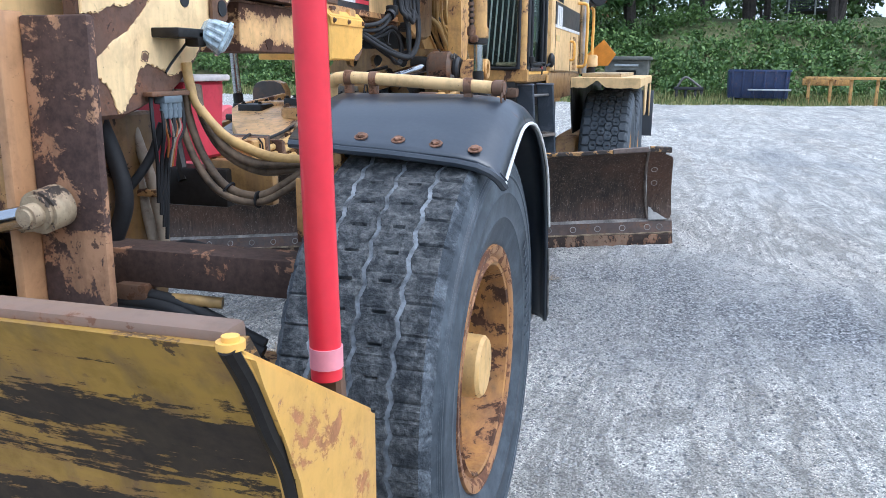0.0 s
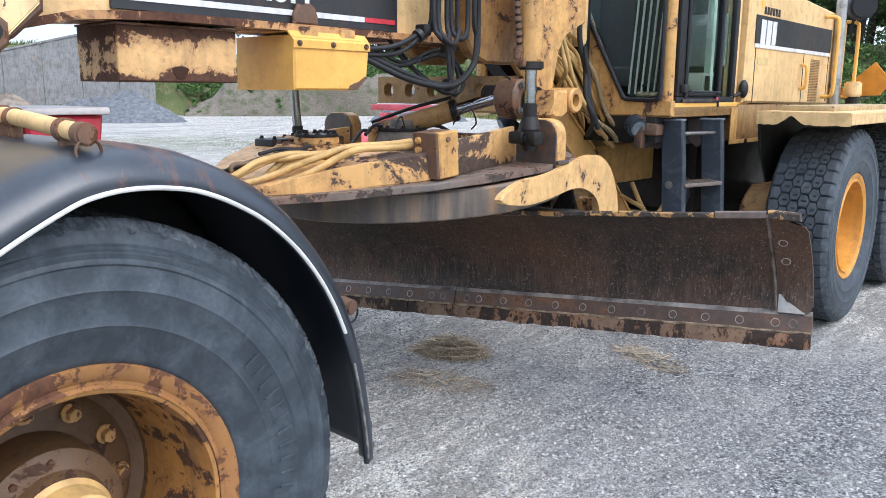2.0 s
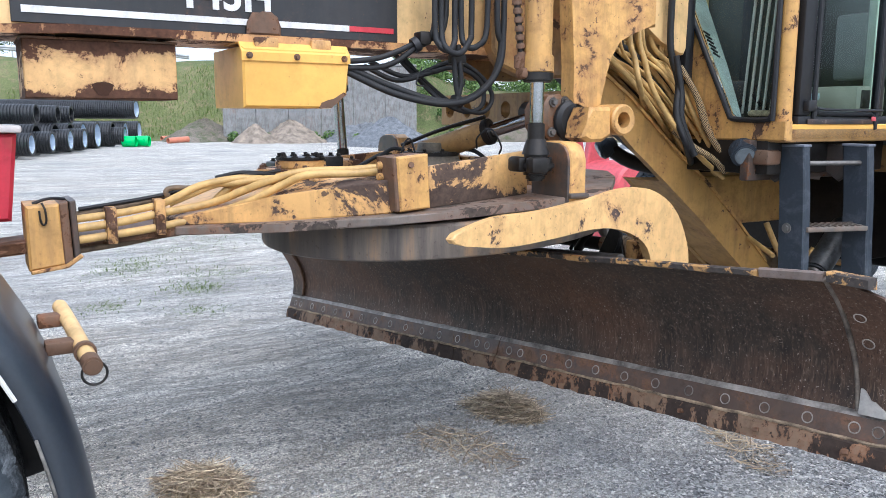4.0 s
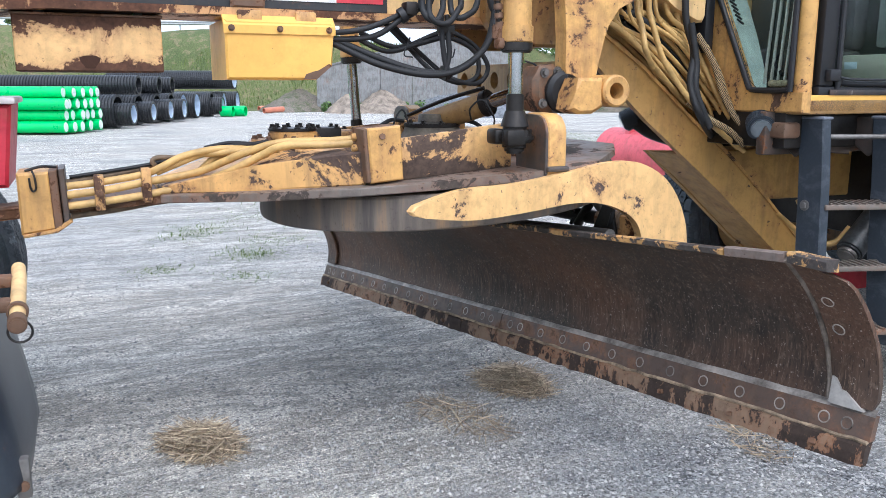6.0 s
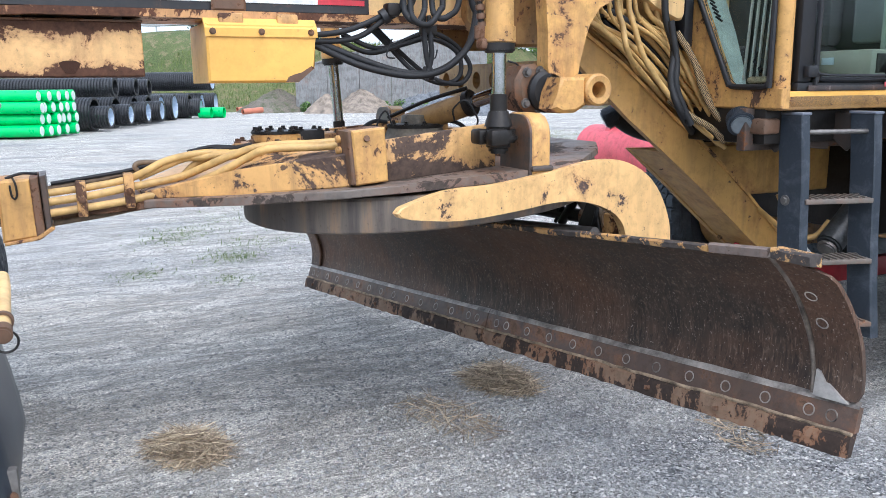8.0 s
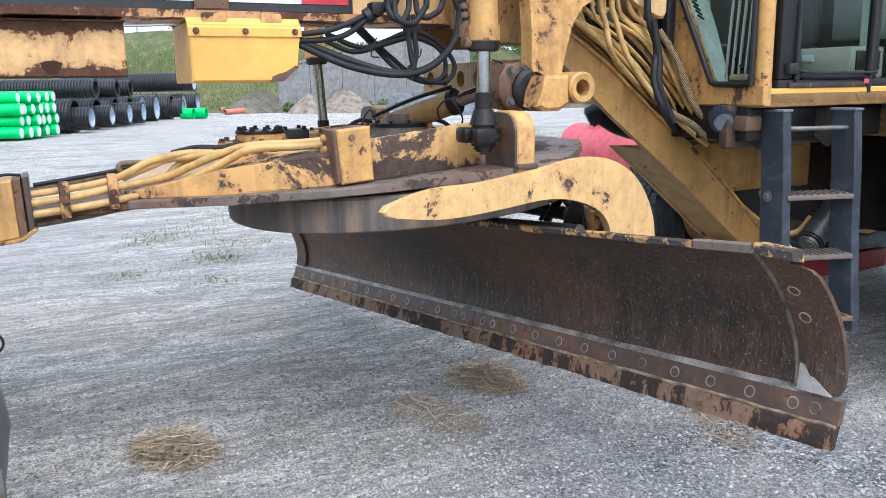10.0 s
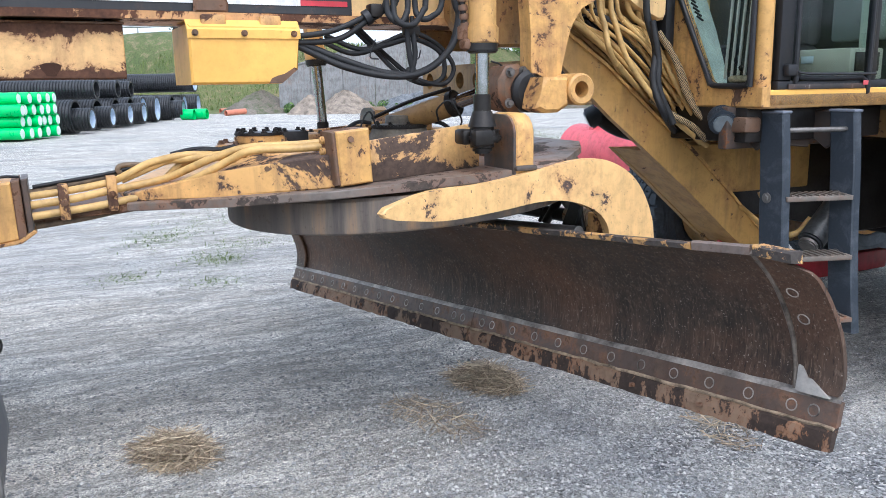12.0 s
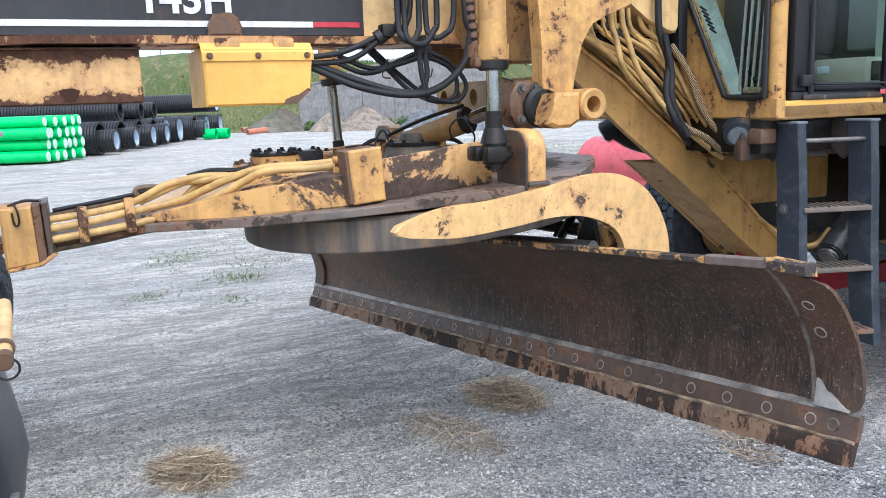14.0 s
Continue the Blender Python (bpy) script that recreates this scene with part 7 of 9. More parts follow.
# clear lamp on a dark arm
bm = bmesh.new()
box(bm, (0.045, 0.02, 1.585), (0.1, 0.14, 0.028), 0.004)
box(bm, (0.07, 0.075, 1.572), (0.05, 0.05, 0.05), 0.008)
la = part("lamp_arm", bm, STEEL_DARK, grader, "clear front lamp on a dark bracket")
bm = bmesh.new()
m = Matrix.Translation((0.1, 0.135, 1.585)) @ Vector((0.65, 0.45, -0.42)).to_track_quat("Z", "Y").to_matrix().to_4x4()
rings = []
for d, hw, hh, rib in ((-0.045, 0.024, 0.02, 0), (-0.036, 0.045, 0.034, 0), (-0.02, 0.058, 0.042, 1), (0.0, 0.064, 0.046, 1), (0.02, 0.067, 0.049, 1), (0.024, 0.076, 0.056, 0), (0.034, 0.076, 0.056, 0), (0.037, 0.066, 0.047, 0), (0.046, 0.05, 0.034, 0), (0.05, 0.02, 0.012, 0)):
    ring_ = []
    for k in range(56):
        a = 2 * math.pi * k / 56
        c, s_ = math.cos(a), math.sin(a)
        f = (1 / (abs(c) ** 4 + abs(s_) ** 4) ** 0.25) * (1 - 0.05 * rib * (k % 4 < 2))
        ring_.append(bm.verts.new(m @ Vector((hw * c * f, hh * s_ * f, d))))
    rings.append(ring_)
for r0, r1 in zip(rings, rings[1:]):
    for k in range(56):
        bm.faces.new((r0[k], r0[(k + 1) % 56], r1[(k + 1) % 56], r1[k]))
bm.faces.new(rings[0][::-1])
bm.faces.new(rings[-1])
part("clear_lens", bm, plain("ribbed_clear_plastic", (0.42, 0.52, 0.58), 0.1, 0.0, 0.5, 40, 0.1), la, "ribbed clear plastic lens", smooth=False)
hose("thin_cable", 0.004, HOSE_BLACK, [(0.03, 0.1, 1.57), (0.03, 0.06, 1.54), (0.012, 0.03, 1.5), (0.008, 0.0, 1.47)])
# brown upright post with flange, pin and ram
bm = bmesh.new()
box(bm, (0.02, -0.45, 1.14), (0.2, 0.03, 0.94), 0.008)
post = part("lift_post", bm, BROWN, grader, "brown peeling upright of the front lift frame")
bm = bmesh.new()
box(bm, (-0.095, -0.49, 1.14), (0.03, 0.09, 0.96), 0.006)
part("post_flange", bm, painted("post_flange_paint", (0.55, 0.3, 0.14), 0.4), post)
bm = bmesh.new()
cyl(bm, (0.0, -0.56, 1.135), (0.0, -0.47, 1.145), 0.055, seg=22, bevel=0.01)
prism(bm, [(-0.09, 1.075), (0.02, 1.09), (0.05, 1.15), (0.03, 1.2), (-0.05, 1.17), (-0.1, 1.12)], -0.535, -0.5, "y", 0.008)
cyl(bm, (0.0, -0.6, 1.13), (0.0, -0.55, 1.135), 0.03, seg=18, bevel=0.008)
ram = part("lift_ram", bm, painted("worn_clevis_paint", (0.46, 0.37, 0.24), 0.6, dirt=0.7, scale=9, worn=(0.06, 0.045, 0.035)), grader, "worn lift ram with pin")
bm = bmesh.new()
cyl(bm, (-0.5, -0.6, 1.02), (-0.04, -0.55, 1.125), 0.028, seg=18)
part("ram_rod", bm, CHROME, ram)
bm = bmesh.new()
box(bm, (-0.32, -0.3, 1.3), (0.3, 0.1, 0.55), 0.01)
box(bm, (-0.3, -0.3, 0.95), (0.26, 0.08, 0.3), 0.01)
lf = part("lift_frame", bm, YELLOW_RUST, grader, "yellow front lift frame casting")
bolts(lf, [(-0.25, -0.345, 0.9), (-0.25, -0.345, 0.98), (-0.33, -0.355, 1.36)], (0, -1, 0), 0.02, 0.02, STEEL_BROWN)
# axle beam, lower beam
bm = bmesh.new()
box(bm, (0.1, -0.15, 0.918), (1.0, 0.13, 0.11), 0.008)
ax = part("axle_beam", bm, painted("brown_axle_paint", (0.34, 0.18, 0.095), 1.0, rough=0.65, dirt=0.7, scale=5, worn=(0.07, 0.042, 0.032)), grader, "brown front axle beam")
bm = bmesh.new()
box(bm, (0.0, -0.08, 0.6), (1.2, 0.1, 0.07), 0.008)
part("tie_beam", bm, YELLOW_RUST, ax)
bm = bmesh.new()
cyl(bm, (0.45, 0, 0.645), (0.7, 0, 0.645), 0.13, seg=24)
part("axle_stub", bm, STEEL_DARK, ax)
part("axle_tube", cyl(bmesh.new(), (-1.3, 0, 0.645), (-0.4, 0, 0.645), 0.12, seg=20), STEEL_DARK, ax)
# fender stay
bm = bmesh.new()
box(bm, (0.52, 0.1, 1.2), (0.05, 0.08, 0.3), 0.006)
box(bm, (0.45, 0.1, 1.06), (0.12, 0.07, 0.2), 0.006)
part("fender_stay", bm, YELLOW_RUST, grader)
# hoses and cables between the bolster and the wheel
hose("tan_hose", 0.016, HOSE_YELLOW, [(0.016, 0.1, 1.5), (0.02, 0.1, 1.45), (0.045, 0.1, 1.373), (0.126, 0.1, 1.285), (0.207, 0.1, 1.244), (0.31, 0.1, 1.215), (0.5, 0.1, 1.21)])
hose("grey_hose", 0.014, HOSE_DIRTY, [(0.03, 0.12, 1.43), (0.061, 0.1, 1.351), (0.136, 0.1, 1.241), (0.244, 0.1, 1.195), (0.367, 0.1, 1.2), (0.5, 0.1, 1.21)])
hose("grey_hose", 0.014, HOSE_DIRTY, [(0.03, 0.13, 1.43), (0.05, 0.12, 1.33), (0.12, 0.12, 1.225), (0.24, 0.12, 1.17), (0.367, 0.12, 1.18), (0.5, 0.12, 1.2)])
hose("grey_hose", 0.013, HOSE_DIRTY, [(0.01, 0.09, 1.42), (0.015, 0.1, 1.327), (0.061, 0.1, 1.203), (0.139, 0.1, 1.115), (0.25, 0.1, 1.094), (0.363, 0.1, 1.151), (0.43, 0.1, 1.2)])
hose("grey_hose", 0.012, HOSE_DIRTY, [(-0.005, 0.08, 1.42), (-0.003, 0.08, 1.32), (0.045, 0.08, 1.19), (0.125, 0.08, 1.1), (0.25, 0.08, 1.074), (0.37, 0.08, 1.13), (0.43, 0.08, 1.18)])
for c, d in (((0.14, 0.1, 1.11), (1, 0, -0.8)), ((0.25, 0.09, 1.083), (1, 0, 0))):
    d = Vector(d).normalized()
    part("cable_tie", cyl(bmesh.new(), Vector(c) - d * 0.003, Vector(c) + d * 0.003, 0.027, seg=14), HOSE_BLACK, grader)
hose("black_hose", 0.026, HOSE_BLACK, [(-0.2, -0.1, 1.37), (-0.193, -0.12, 1.336), (-0.185, -0.12, 1.195), (-0.225, -0.12, 1.035), (-0.271, -0.12, 0.939)])
hose("black_hose", 0.027, HOSE_BLACK, [(-0.16, -0.1, 1.37), (-0.148, -0.12, 1.337), (-0.095, -0.12, 1.199), (-0.081, -0.12, 1.091), (-0.12, -0.12, 0.99), (-0.163, -0.12, 0.93)])
hose("black_hose", 0.014, HOSE_BLACK, [(0.0, -0.02, 1.32), (-0.03, -0.05, 1.22), (-0.09, -0.08, 1.13), (-0.17, -0.09, 1.07)])
PALE_PIPE = painted("chalky_grey_pipe", (0.4, 0.33, 0.24), 0.4, dirt=0.6, scale=9, worn=(0.1, 0.07, 0.05))
hose("grey_pipe", 0.017, PALE_PIPE, [(-0.2, 0.02, 1.36), (-0.177, 0.02, 1.293), (-0.139, 0.02, 1.18), (-0.111, 0.02, 1.042), (-0.087, 0.02, 0.92)])
hose("grey_pipe", 0.017, PALE_PIPE, [(-0.15, 0.02, 1.34), (-0.127, 0.02, 1.272), (-0.084, 0.02, 1.137), (-0.064, 0.02, 1.02), (-0.05, 0.02, 0.92)])
part("pipe_strap", box(bmesh.new(), (-0.095, 0.015, 1.1), (0.09, 0.045, 0.022), 0.004), YELLOW_RUST, grader)
hose("black_hose", 0.01, HOSE_BLACK, [(-0.16, -0.02, 0.935), (-0.03, -0.04, 0.925), (0.06, -0.05, 0.96), (0.14, -0.05, 0.955), (0.22, -0.02, 0.91)])
hose("tan_hose", 0.017, HOSE_YELLOW, [(-0.280, -0.200, 0.813), (-0.130, -0.220, 0.843), (0.020, -0.220, 0.833), (0.170, -0.210, 0.833), (0.270, -0.180, 0.823)])
hose("tan_hose", 0.014, HOSE_DIRTY, [(-0.280, -0.180, 0.778), (-0.130, -0.200, 0.793), (-0.030, -0.210, 0.778), (0.090, -0.220, 0.738)])
hose("black_hose", 0.027, HOSE_BLACK, [(-0.050, -0.180, 0.808), (0.120, -0.200, 0.818), (0.220, -0.190, 0.778), (0.320, -0.160, 0.718)])
hose("black_hose", 0.026, HOSE_BLACK, [(-0.030, -0.160, 0.788), (0.120, -0.180, 0.768), (0.220, -0.180, 0.728), (0.320, -0.160, 0.668)])
hose("black_hose", 0.022, HOSE_BLACK, [(-0.070, -0.200, 0.798), (-0.050, -0.230, 0.743), (0.050, -0.230, 0.723), (0.150, -0.220, 0.713), (0.230, -0.200, 0.668)])
bm = bmesh.new()
box(bm, (0.01, -0.215, 0.85), (0.1, 0.06, 0.05), 0.008)
box(bm, (0.01, -0.215, 0.81), (0.03, 0.05, 0.06), 0.006)
part("hose_saddle", bm, STEEL_BROWN, grader)
for k in range(4):
    x = -0.3 + 0.045 * k
    hose("black_hose", 0.012 + 0.004 * (k % 3), HOSE_BLACK, [(x, -0.02 - 0.012 * (k % 4), 1.37), (x + 0.03, -0.06, 1.27 - 0.02 * (k % 3)), (x - 0.01, -0.08 + 0.01 * (k % 2), 1.12), (x + 0.02 * (k % 3), -0.06, 0.96)])
for k in range(6):
    y = -0.2 - 0.012 * (k % 3)
    hose("black_hose", 0.02 + 0.003 * (k % 2), HOSE_BLACK, [(-0.1 + 0.02 * k, y, 0.83 - 0.018 * k), (0.1 + 0.01 * k, y - 0.02, 0.835 - 0.022 * k), (0.24, y, 0.785 - 0.025 * k), (0.4, y + 0.02, 0.71 - 0.022 * k)])
# connectors under the plate
cn = part("connector_rail", box(bmesh.new(), (0.022, -0.02, 1.409), (0.034, 0.19, 0.014), 0.003), STEEL_BROWN, grader, "row of grey plugs with thin wires")
PLUG = plain("grey_plug", (0.16, 0.2, 0.23), 0.45)
part("plug_block", box(bmesh.new(), (0.022, -0.014, 1.392), (0.036, 0.092, 0.022), 0.004), PLUG, cn)
WIRES = (plain("orange_wire", (0.3, 0.1, 0.02), 0.5), plain("red_wire", (0.3, 0.02, 0.03), 0.5), HOSE_BLACK, plain("pale_wire", (0.25, 0.22, 0.17), 0.5))
for k in range(4):
    y = -0.05 + 0.024 * k
    bm = cyl(bmesh.new(), (0.028, y, 1.335), (0.028, y, 1.385), 0.0105, seg=12, bevel=0.003)
    cyl(bm, (0.028, y, 1.36), (0.028, y, 1.366), 0.0125, seg=12)
    part("plug", bm, PLUG, cn)
    for j in range(2):
        hose("thin_cable", 0.0035, WIRES[(k + j * 2) % 4], [(0.028, y, 1.338), (0.034, y + 0.008 * (j - 0.5), 1.305), (0.03, y * 0.4 - 0.02 + 0.014 * j, 1.265), (0.02, -0.035 + 0.01 * k, 1.22 - 0.03 * j)])
for k in range(4):
    hose("thin_cable", 0.006, HOSE_BLACK, [(0.02, -0.1 + 0.05 * k, 1.405), (0.03, -0.11 + 0.05 * k, 1.3), (0.0, -0.06 + 0.02 * k, 1.2), (-0.02, -0.04 + 0.01 * k, 1.08 - 0.04 * k)])
# red box with pale lid and black strap, and its dark tray
bm = bmesh.new()
prism(bm, [(0.5, 1.14), (0.70, 1.14), (0.735, 1.43), (0.47, 1.43)], -0.60, -0.235, bevel=0.012)
rb = part("red_box", bm, painted("red_plastic_box", (0.5, 0.02, 0.045), 0.05), grader, "red box with a pale lid behind the bolster")
bm = bmesh.new()
box(bm, (-0.42, 0.605, 1.445), (0.41, 0.29, 0.025), 0.008)
part("box_lid", bm, plain("pale_lid", (0.65, 0.6, 0.58), 0.5), rb)
bm = bmesh.new()
tube(bm, [(-0.3, 0.45, 1.44), (-0.28, 0.43, 1.36), (-0.27, 0.43, 1.26), (-0.25, 0.42, 1.16), (-0.22, 0.4, 1.08)], 0.022, 8, 5)
box(bm, (-0.32, 0.455, 1.4), (0.08, 0.03, 0.1), 0.01)
part("box_strap", bm, STEEL_DARK, rb)
bm = bmesh.new()
box(bm, (-0.2, 0.45, 1.06), (0.32, 0.12, 0.14), 0.01)
part("lower_tray", bm, STEEL_DARK, grader)
bm = bmesh.new()
box(bm, (0.0, 0.45, 1.08), (0.25, 0.05, 0.16), 0.01)
part("tray_end", bm, YELLOW_DARK_DIRTY, grader)
# red tow bracket under the belly
bm = bmesh.new()
box(bm, (-0.31, 4.43, 0.53), (0.03, 0.28, 0.2), 0.008)
box(bm, (-0.33, 5.15, 0.37), (0.06, 1.2, 0.12), 0.008)
tb = part("tow_bracket", bm, RED, grader, "dull red bracket under the machine")
part("bracket_plate", box(bmesh.new(), (-0.285, 4.46, 0.55), (0.03, 0.16, 0.1), 0.008), RED, tb)
bolts(tb, [(-0.27, 4.42, 0.55), (-0.27, 4.5, 0.55)], (1, 0, 0), 0.02, 0.02, STEEL_GREY)
bm = bmesh.new()
cyl(bm, (-0.31, 4.3, 0.585), (-0.31, 4.24, 0.6), 0.022, 0.016, seg=14, bevel=0.004)
bmesh.ops.create_uvsphere(bm, u_segments=16, v_segments=10, radius=0.036, matrix=Matrix.Translation((-0.31, 4.235, 0.6)))
part("ball_knob", bm, STEEL_BROWN, tb)

# ---------- front plough with a red marker pole ----------
plough = thing("front_plough", "dirty yellow front plough blade with scraped paint", "plough blade")
PLOUGH = painted("scraped_plough_paint", (0.44, 0.26, 0.035), 0.76, dirt=0.95, scale=4, worn=(0.045, 0.03, 0.017), stretch=(0.5, 1, 3.2))
bm = bmesh.new()
PB = Vector((1.185, -1.652, 1.29))
prof = [(0.0, 0.0), (-0.028, -0.04), (-0.055, -0.09), (-0.087, -0.145), (-0.115, -0.25), (-0.125, -0.4), (-0.1, -0.62), (-0.03, -0.85), (0.04, -0.98)]
cols = [PB + Vector((-x, 0.02 * x, 0)) for x in (0, 0.3, 0.6, 0.9, 1.3, 1.8, 2.4)]
rows_f = [[bm.verts.new(c + Vector((0, -n_ * 1.0, z_))) for c in cols] for n_, z_ in prof]
rows_b = [[bm.verts.new(c + Vector((0, -n_ * 1.0 + 0.03, z_))) for c in cols] for n_, z_ in prof]
for rr in (rows_f, rows_b):
    for r0, r1 in zip(rr, rr[1:]):
        for i in range(len(cols) - 1):
            bm.faces.new((r0[i], r0[i + 1], r1[i + 1], r1[i]))
for k in (0, -1):
    for i in range(len(cols) - 1):
        bm.faces.new((rows_f[k][i], rows_f[k][i + 1], rows_b[k][i + 1], rows_b[k][i]))
for k in (0, -1):
    for i in range(len(prof) - 1):
        bm.faces.new((rows_f[i][k], rows_f[i + 1][k], rows_b[i + 1][k], rows_b[i][k]))
part("plough_blade", bm, PLOUGH, plough)
bm = bmesh.new()
box(bm, (0.2, -1.623, 1.289), (1.95, 0.035, 0.02), 0.006)
part("top_rib", bm, painted("top_rib_paint", (0.2, 0.13, 0.09), 0.5), plough)
for dz, h in ((-0.165, 0.07), (-0.40, 0.22), (-0.62, 0.08)):
    bm = bmesh.new()
    box(bm, (-0.05, -1.47, 1.29 + dz), (2.35, 0.05, h), 0.01)
    part("stiffener", bm, STEEL_DARK, plough)
bm = bmesh.new()
outline = [(-1.655, 1.293), (-1.628, 1.253), (-1.6, 1.2), (-1.568, 1.145), (-1.54, 1.04), (-1.53, 0.89), (-1.555, 0.67), (-1.5, 0.5), (-1.4, 0.55), (-1.386, 0.7), (-1.386, 1.13)]
va = [bm.verts.new((1.199, y, z)) for y, z in outline]
vb_ = [bm.verts.new((1.178, y, z)) for y, z in outline]
bm.faces.new(va)
bm.faces.new(list(reversed(vb_)))
for i in range(len(outline)):
    j = (i + 1) % len(outline)
    bm.faces.new((va[i], va[j], vb_[j], vb_[i]))
bmesh.ops.bevel(bm, geom=list(bm.edges), offset=0.005, segments=2, affect="EDGES")
part("end_plate", bm, painted("bright_end_plate", (0.75, 0.43, 0.09), 0.5, worn=(0.45, 0.2, 0.08)), plough, "bright yellow end plate rubbed to orange")
part("end_boss", cyl(bmesh.new(), (1.186, -1.651, 1.286), (1.186, -1.651, 1.3), 0.011, seg=14, bevel=0.004), YELLOW_CLEAN, plough)
part("seam_weld", tube(bmesh.new(), [(1.187, y - 0.002, z) for y, z in outline[:5]], 0.008, 8, 4), STEEL_DARK, plough, "dark dirty seam beside the end plate")
part("pole_foot", prism(bmesh.new(), [(1.085, 1.1), (1.1, 1.125), (1.132, 1.15), (1.14, 1.185), (1.172, 1.185), (1.178, 1.09)], -1.425, -1.405, axis="y", bevel=0.004), STEEL_BROWN, plough)
bm = bmesh.new()
tube(bm, [(1.157, -1.42, 1.175), (1.15, -1.42, 1.5), (1.138, -1.42, 2.1)], 0.0165, 16, 3)
part("marker_pole", bm, plain("red_marker_plastic", (0.75, 0.03, 0.05), 0.4, vary=0.1, bumpy=0.02), plough, "bright red marker pole")
bm = bmesh.new()
cyl(bm, (1.157, -1.42, 1.188), (1.157, -1.42, 1.21), 0.0178, seg=14)
part("pole_band", bm, plain("pale_pink_band", (0.8, 0.3, 0.35), 0.4), plough)
bm = bmesh.new()
box(bm, (-0.4, -0.95, 0.7), (0.3, 1.06, 0.16), 0.012)
part("push_arm", bm, YELLOW_DARK_DIRTY, plough)


# ---------- surroundings: materials ----------
def leafy(name, dark, light, rough=0.6, shift=1.0):
    m, n, l = mat_new(name)
    p = n["Principled BSDF"]
    geo = n.new("ShaderNodeNewGeometry")
    info = n.new("ShaderNodeObjectInfo")
    own = ramp(n, l, geo.outputs["Random Per Island"], [(0.0, dark), (0.65, tuple((a + b) / 2 for a, b in zip(dark, light))), (1.0, light)])
    tint = ramp(n, l, info.outputs["Random"], [(0.0, (0.75, 0.9, 0.7)), (1.0, (1.25, 1.15, 0.9))])
    l.new(mix(n, l, shift, own.outputs["Color"], tint.outputs["Color"], "MULTIPLY"), p.inputs["Base Color"])
    p.inputs["Roughness"].default_value = rough
    p.inputs["Subsurface Weight"].default_value = 0.0
    return m


LEAF = leafy("tree_leaves", (0.03, 0.065, 0.022), (0.1, 0.17, 0.05))
SHRUB = leafy("shrub_leaves", (0.05, 0.105, 0.035), (0.17, 0.27, 0.085))
DRY_GRASS = leafy("dry_grass", (0.22, 0.2, 0.09), (0.46, 0.4, 0.2), 0.8)
GREEN_GRASS = leafy("green_grass", (0.07, 0.11, 0.03), (0.2, 0.24, 0.085), 0.8)
STRAW = leafy("straw", (0.17, 0.125, 0.085), (0.78, 0.65, 0.46), 0.8, 0.0)
BARK = plain("bark", (0.06, 0.05, 0.042), 0.9, 0, 0.4, 6, 0.6, 25)


def turf(name, greens, soil, share):
    m, n, l = mat_new(name)
    p = n["Principled BSDF"]
    wide, mid, fine = noise_tex(n, l, 0.16, 6), noise_tex(n, l, 1.6, 8, 0.7), noise_tex(n, l, 14, 5)
    a = ramp(n, l, wide.outputs["Fac"], [(0.35, greens[0]), (0.55, greens[1]), (0.7, greens[2])])
    c = mix(n, l, ramp(n, l, mid.outputs["Fac"], [(share, 0.0), (share + 0.14, 0.9)]).outputs["Color"], a.outputs["Color"], soil)
    c = mix(n, l, 0.8, c, ramp(n, l, fine.outputs["Fac"], [(0.3, 0.4), (0.7, 1.5)]).outputs["Color"], "MULTIPLY")
    l.new(c, p.inputs["Base Color"])
    p.inputs["Roughness"].default_value = 0.95
    l.new(bump(n, l, fine.outputs["Fac"], 0.8, 0.05), p.inputs["Normal"])
    return m


TURF = turf("rough_grass", ((0.08, 0.11, 0.035), (0.14, 0.16, 0.06), (0.22, 0.21, 0.1)), (0.22, 0.18, 0.1), 0.5)
SOIL = turf("weedy_soil", ((0.115, 0.095, 0.073), (0.18, 0.155, 0.125), (0.27, 0.24, 0.2)), (0.075, 0.095, 0.04), 0.47)
STONE_HEAP = plain("grey_crushed_stone", (0.165, 0.178, 0.195), 0.95, 0, 0.4, 5, 1.0, 30)
SAND_HEAP = plain("sandy_soil", (0.29, 0.24, 0.19), 0.95, 0, 0.4, 3, 1.0, 20)
CONCRETE = painted("weathered_concrete", (0.25, 0.255, 0.255), 0.1, rough=0.85, dirt=0.7, scale=1.2, worn=(0.12, 0.11, 0.09))
PIPE_GREEN = plain("green_plastic", (0.01, 0.58, 0.14), 0.35, 0, 0.1, 3, 0.05)
PIPE_WHITE = plain("white_plastic", (0.78, 0.84, 0.8), 0.5, 0, 0.08, 5, 0.05)
PIPE_BLACK = plain("black_ribbed_plastic", (0.028, 0.03, 0.034), 0.4, 0, 0.3, 4, 0.05)
PIPE_BLUE = plain("pale_blue_plastic", (0.55, 0.66, 0.8), 0.5, 0, 0.1, 4, 0.05)
TERRACOTTA = plain("terracotta_plastic", (0.55, 0.2, 0.12), 0.5, 0, 0.15, 4, 0.05)
GALVANIZED = plain("galvanized_steel", (0.5, 0.52, 0.53), 0.45, 0.7, 0.15, 5)
BLUE_STEEL = painted("dark_blue_paint", (0.02, 0.04, 0.11), 0.2)
BARN_RED = plain("red_wood", (0.3, 0.05, 0.035), 0.8, 0, 0.2, 2)
ROOF_DARK = plain("dark_roof", (0.06, 0.055, 0.055), 0.8, 0, 0.2, 2)
NET = plain("dark_net", (0.03, 0.035, 0.04), 0.9)
IMPLEMENT_BLACK = plain("black_implement_paint", (0.025, 0.025, 0.028), 0.6, 0, 0.3)

